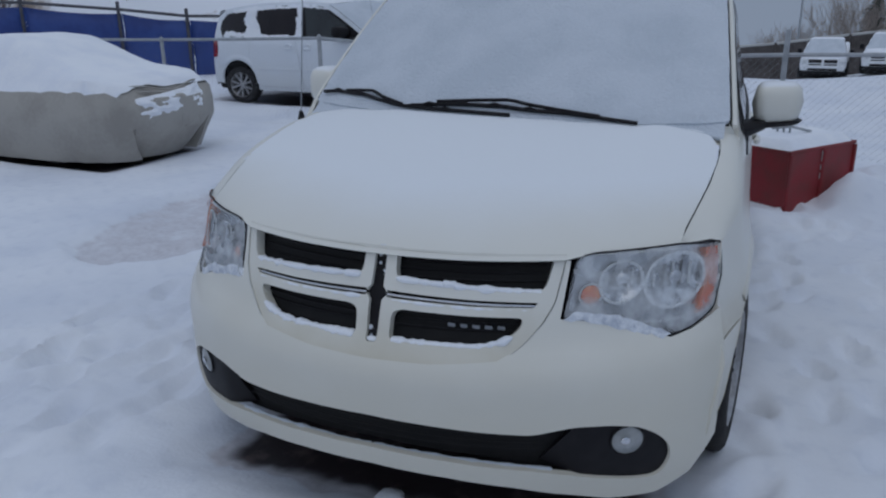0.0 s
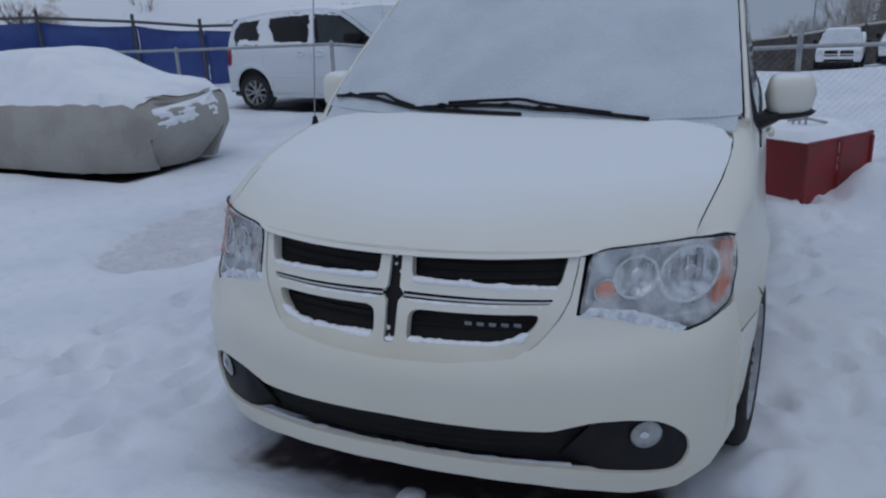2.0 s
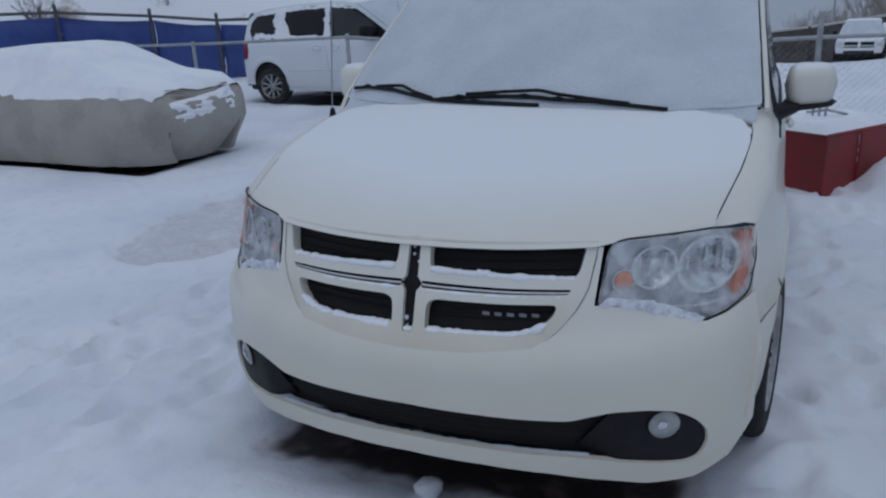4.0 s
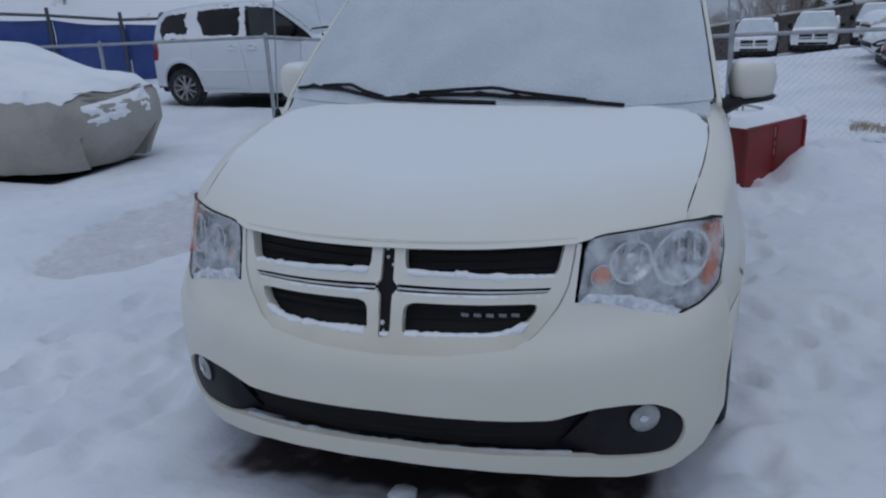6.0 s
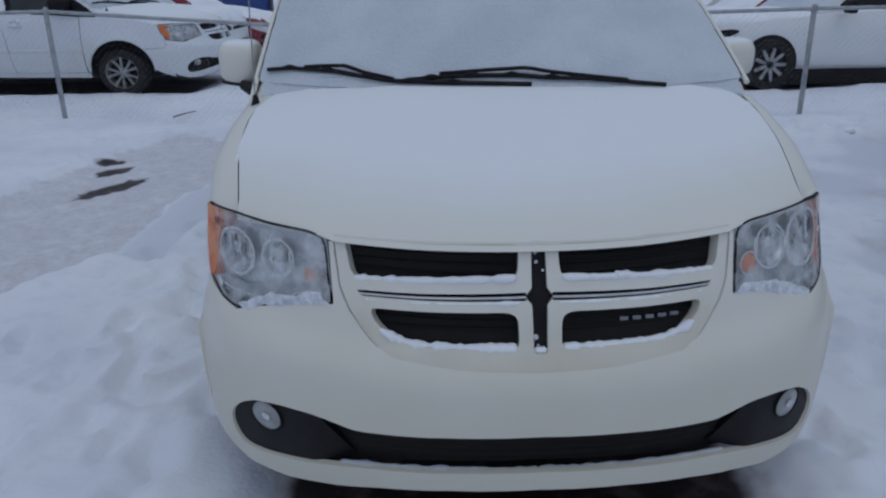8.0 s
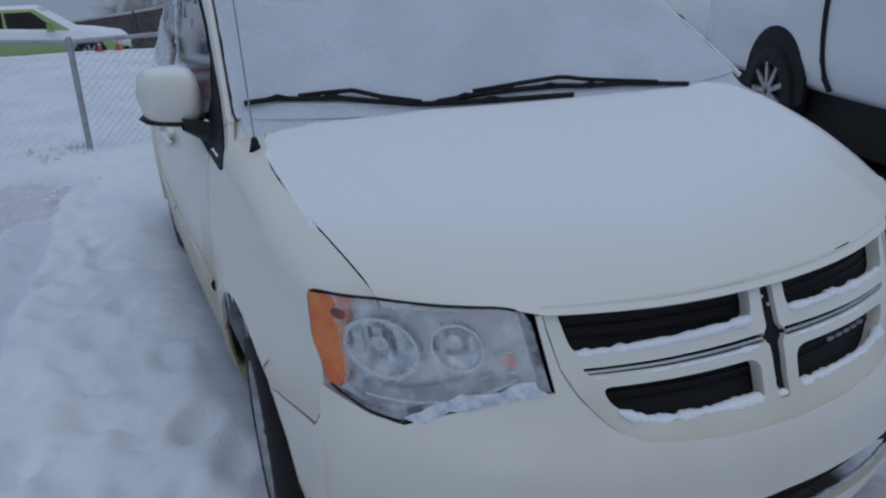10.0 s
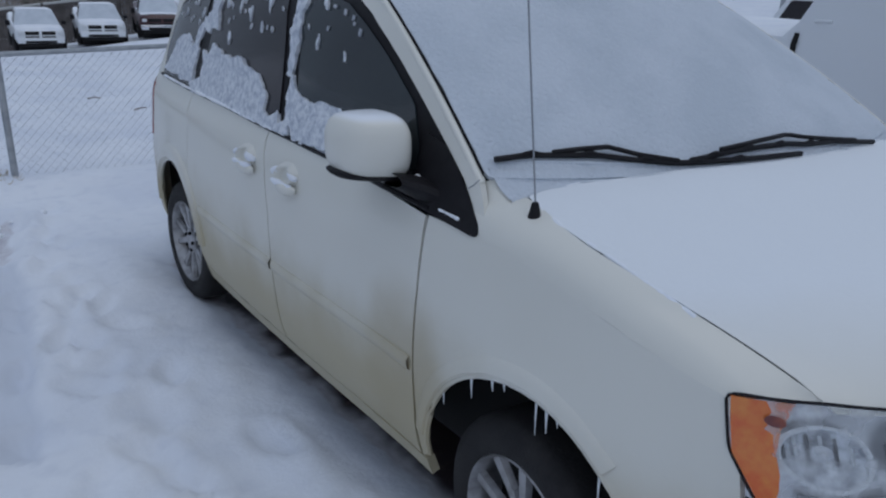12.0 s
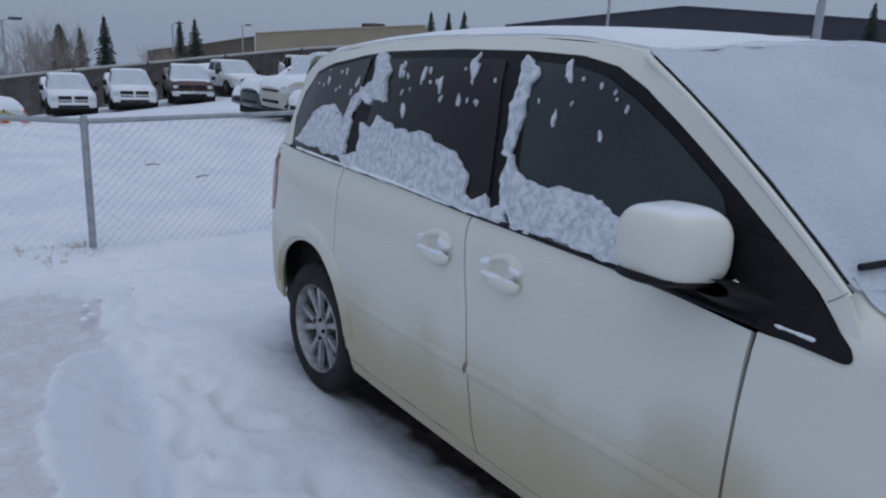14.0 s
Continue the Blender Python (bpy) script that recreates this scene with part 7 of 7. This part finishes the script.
edge = node_math("ADD", at.outputs["Fac"], node_math("MULTIPLY", node_math("SUBTRACT", noises[1], 0.5), 0.25))
packed = node_range(edge, 0.15, 0.35)
wet = node_range(edge, 0.40, 0.84)
l.new(node_mix(wet, node_mix(packed, fluffy, grit), tar), b.inputs["Base Color"])
l.new(node_math("SUBTRACT", 0.78, node_math("MULTIPLY", wet, 0.25)), b.inputs["Roughness"])
bp = n.new("ShaderNodeBump")
bp.inputs["Distance"].default_value = 0.02
l.new(node_math("SUBTRACT", 0.38, node_math("MULTIPLY", node_math("MAXIMUM", smooth.outputs["Fac"], node_math("MULTIPLY", packed, 0.6)), 0.30)), bp.inputs["Strength"])
l.new(node_math("ADD", noises[1], node_math("MULTIPLY", noises[2], 0.35)), bp.inputs["Height"])
l.new(bp.outputs["Normal"], b.inputs["Normal"])
me.materials.append(GROUND)
tagged(new("ground", me), "trodden, rutted snow over dark asphalt", "ground", kind="structure")

# broken sticks on the snow
for x, y, turn, ln in ((-3.09, 7.58, 60, 0.36), (0.50, 9.88, 10, 0.16), (0.20, 10.9, -35, 0.18), (-2.3, 7.5, 20, 0.12)):
    z = lot_z(x, y) + 0.035
    c, k = math.cos(radians(turn)), math.sin(radians(turn))
    tagged(tube("stick", [(x - c * ln / 2, y - k * ln / 2, z), (x + 0.01, y + 0.01, z + 0.015), (x + c * ln / 2, y + k * ln / 2, z + 0.01)], 0.010, BARK, None, 6, False, 0.6), "broken dark stick lying on the snow", "stick", "sticks on the snow")

# clods of snow and ice lying about
rnd = random.Random(3)
clods = [(-0.05, 0.33, 0.055, -0.03)] + [(rnd.uniform(2.3, 5.2), rnd.uniform(5.7, 6.7), rnd.uniform(0.03, 0.08), 0.0) for _ in range(16)] + [(rnd.uniform(-2.6, -1.3), rnd.uniform(5.3, 6.8), rnd.uniform(0.012, 0.03), 0.0) for _ in range(12)] + [(3.1 + rnd.gauss(0, 0.28), 7.1 + rnd.gauss(0, 0.14), rnd.uniform(0.03, 0.075), 0.03) for _ in range(12)]
for x, y, r, z in clods:
    bm = bmesh.new()
    bmesh.ops.create_icosphere(bm, subdivisions=2, radius=r)
    for v in bm.verts:
        v.co *= 1 + 0.35 * noise.noise(v.co * 1.6 / r + Vector((x, y, 0)))
        v.co.z *= 0.6
    ob = tagged(finish("snow_clod", bm, SNOW, sharp=80), "lump of frozen snow lying on the lot", "snow clod", "snow clods")
    ob.matrix_world = pose(x, y, z + r * 0.2, 0, 0, x * 90)
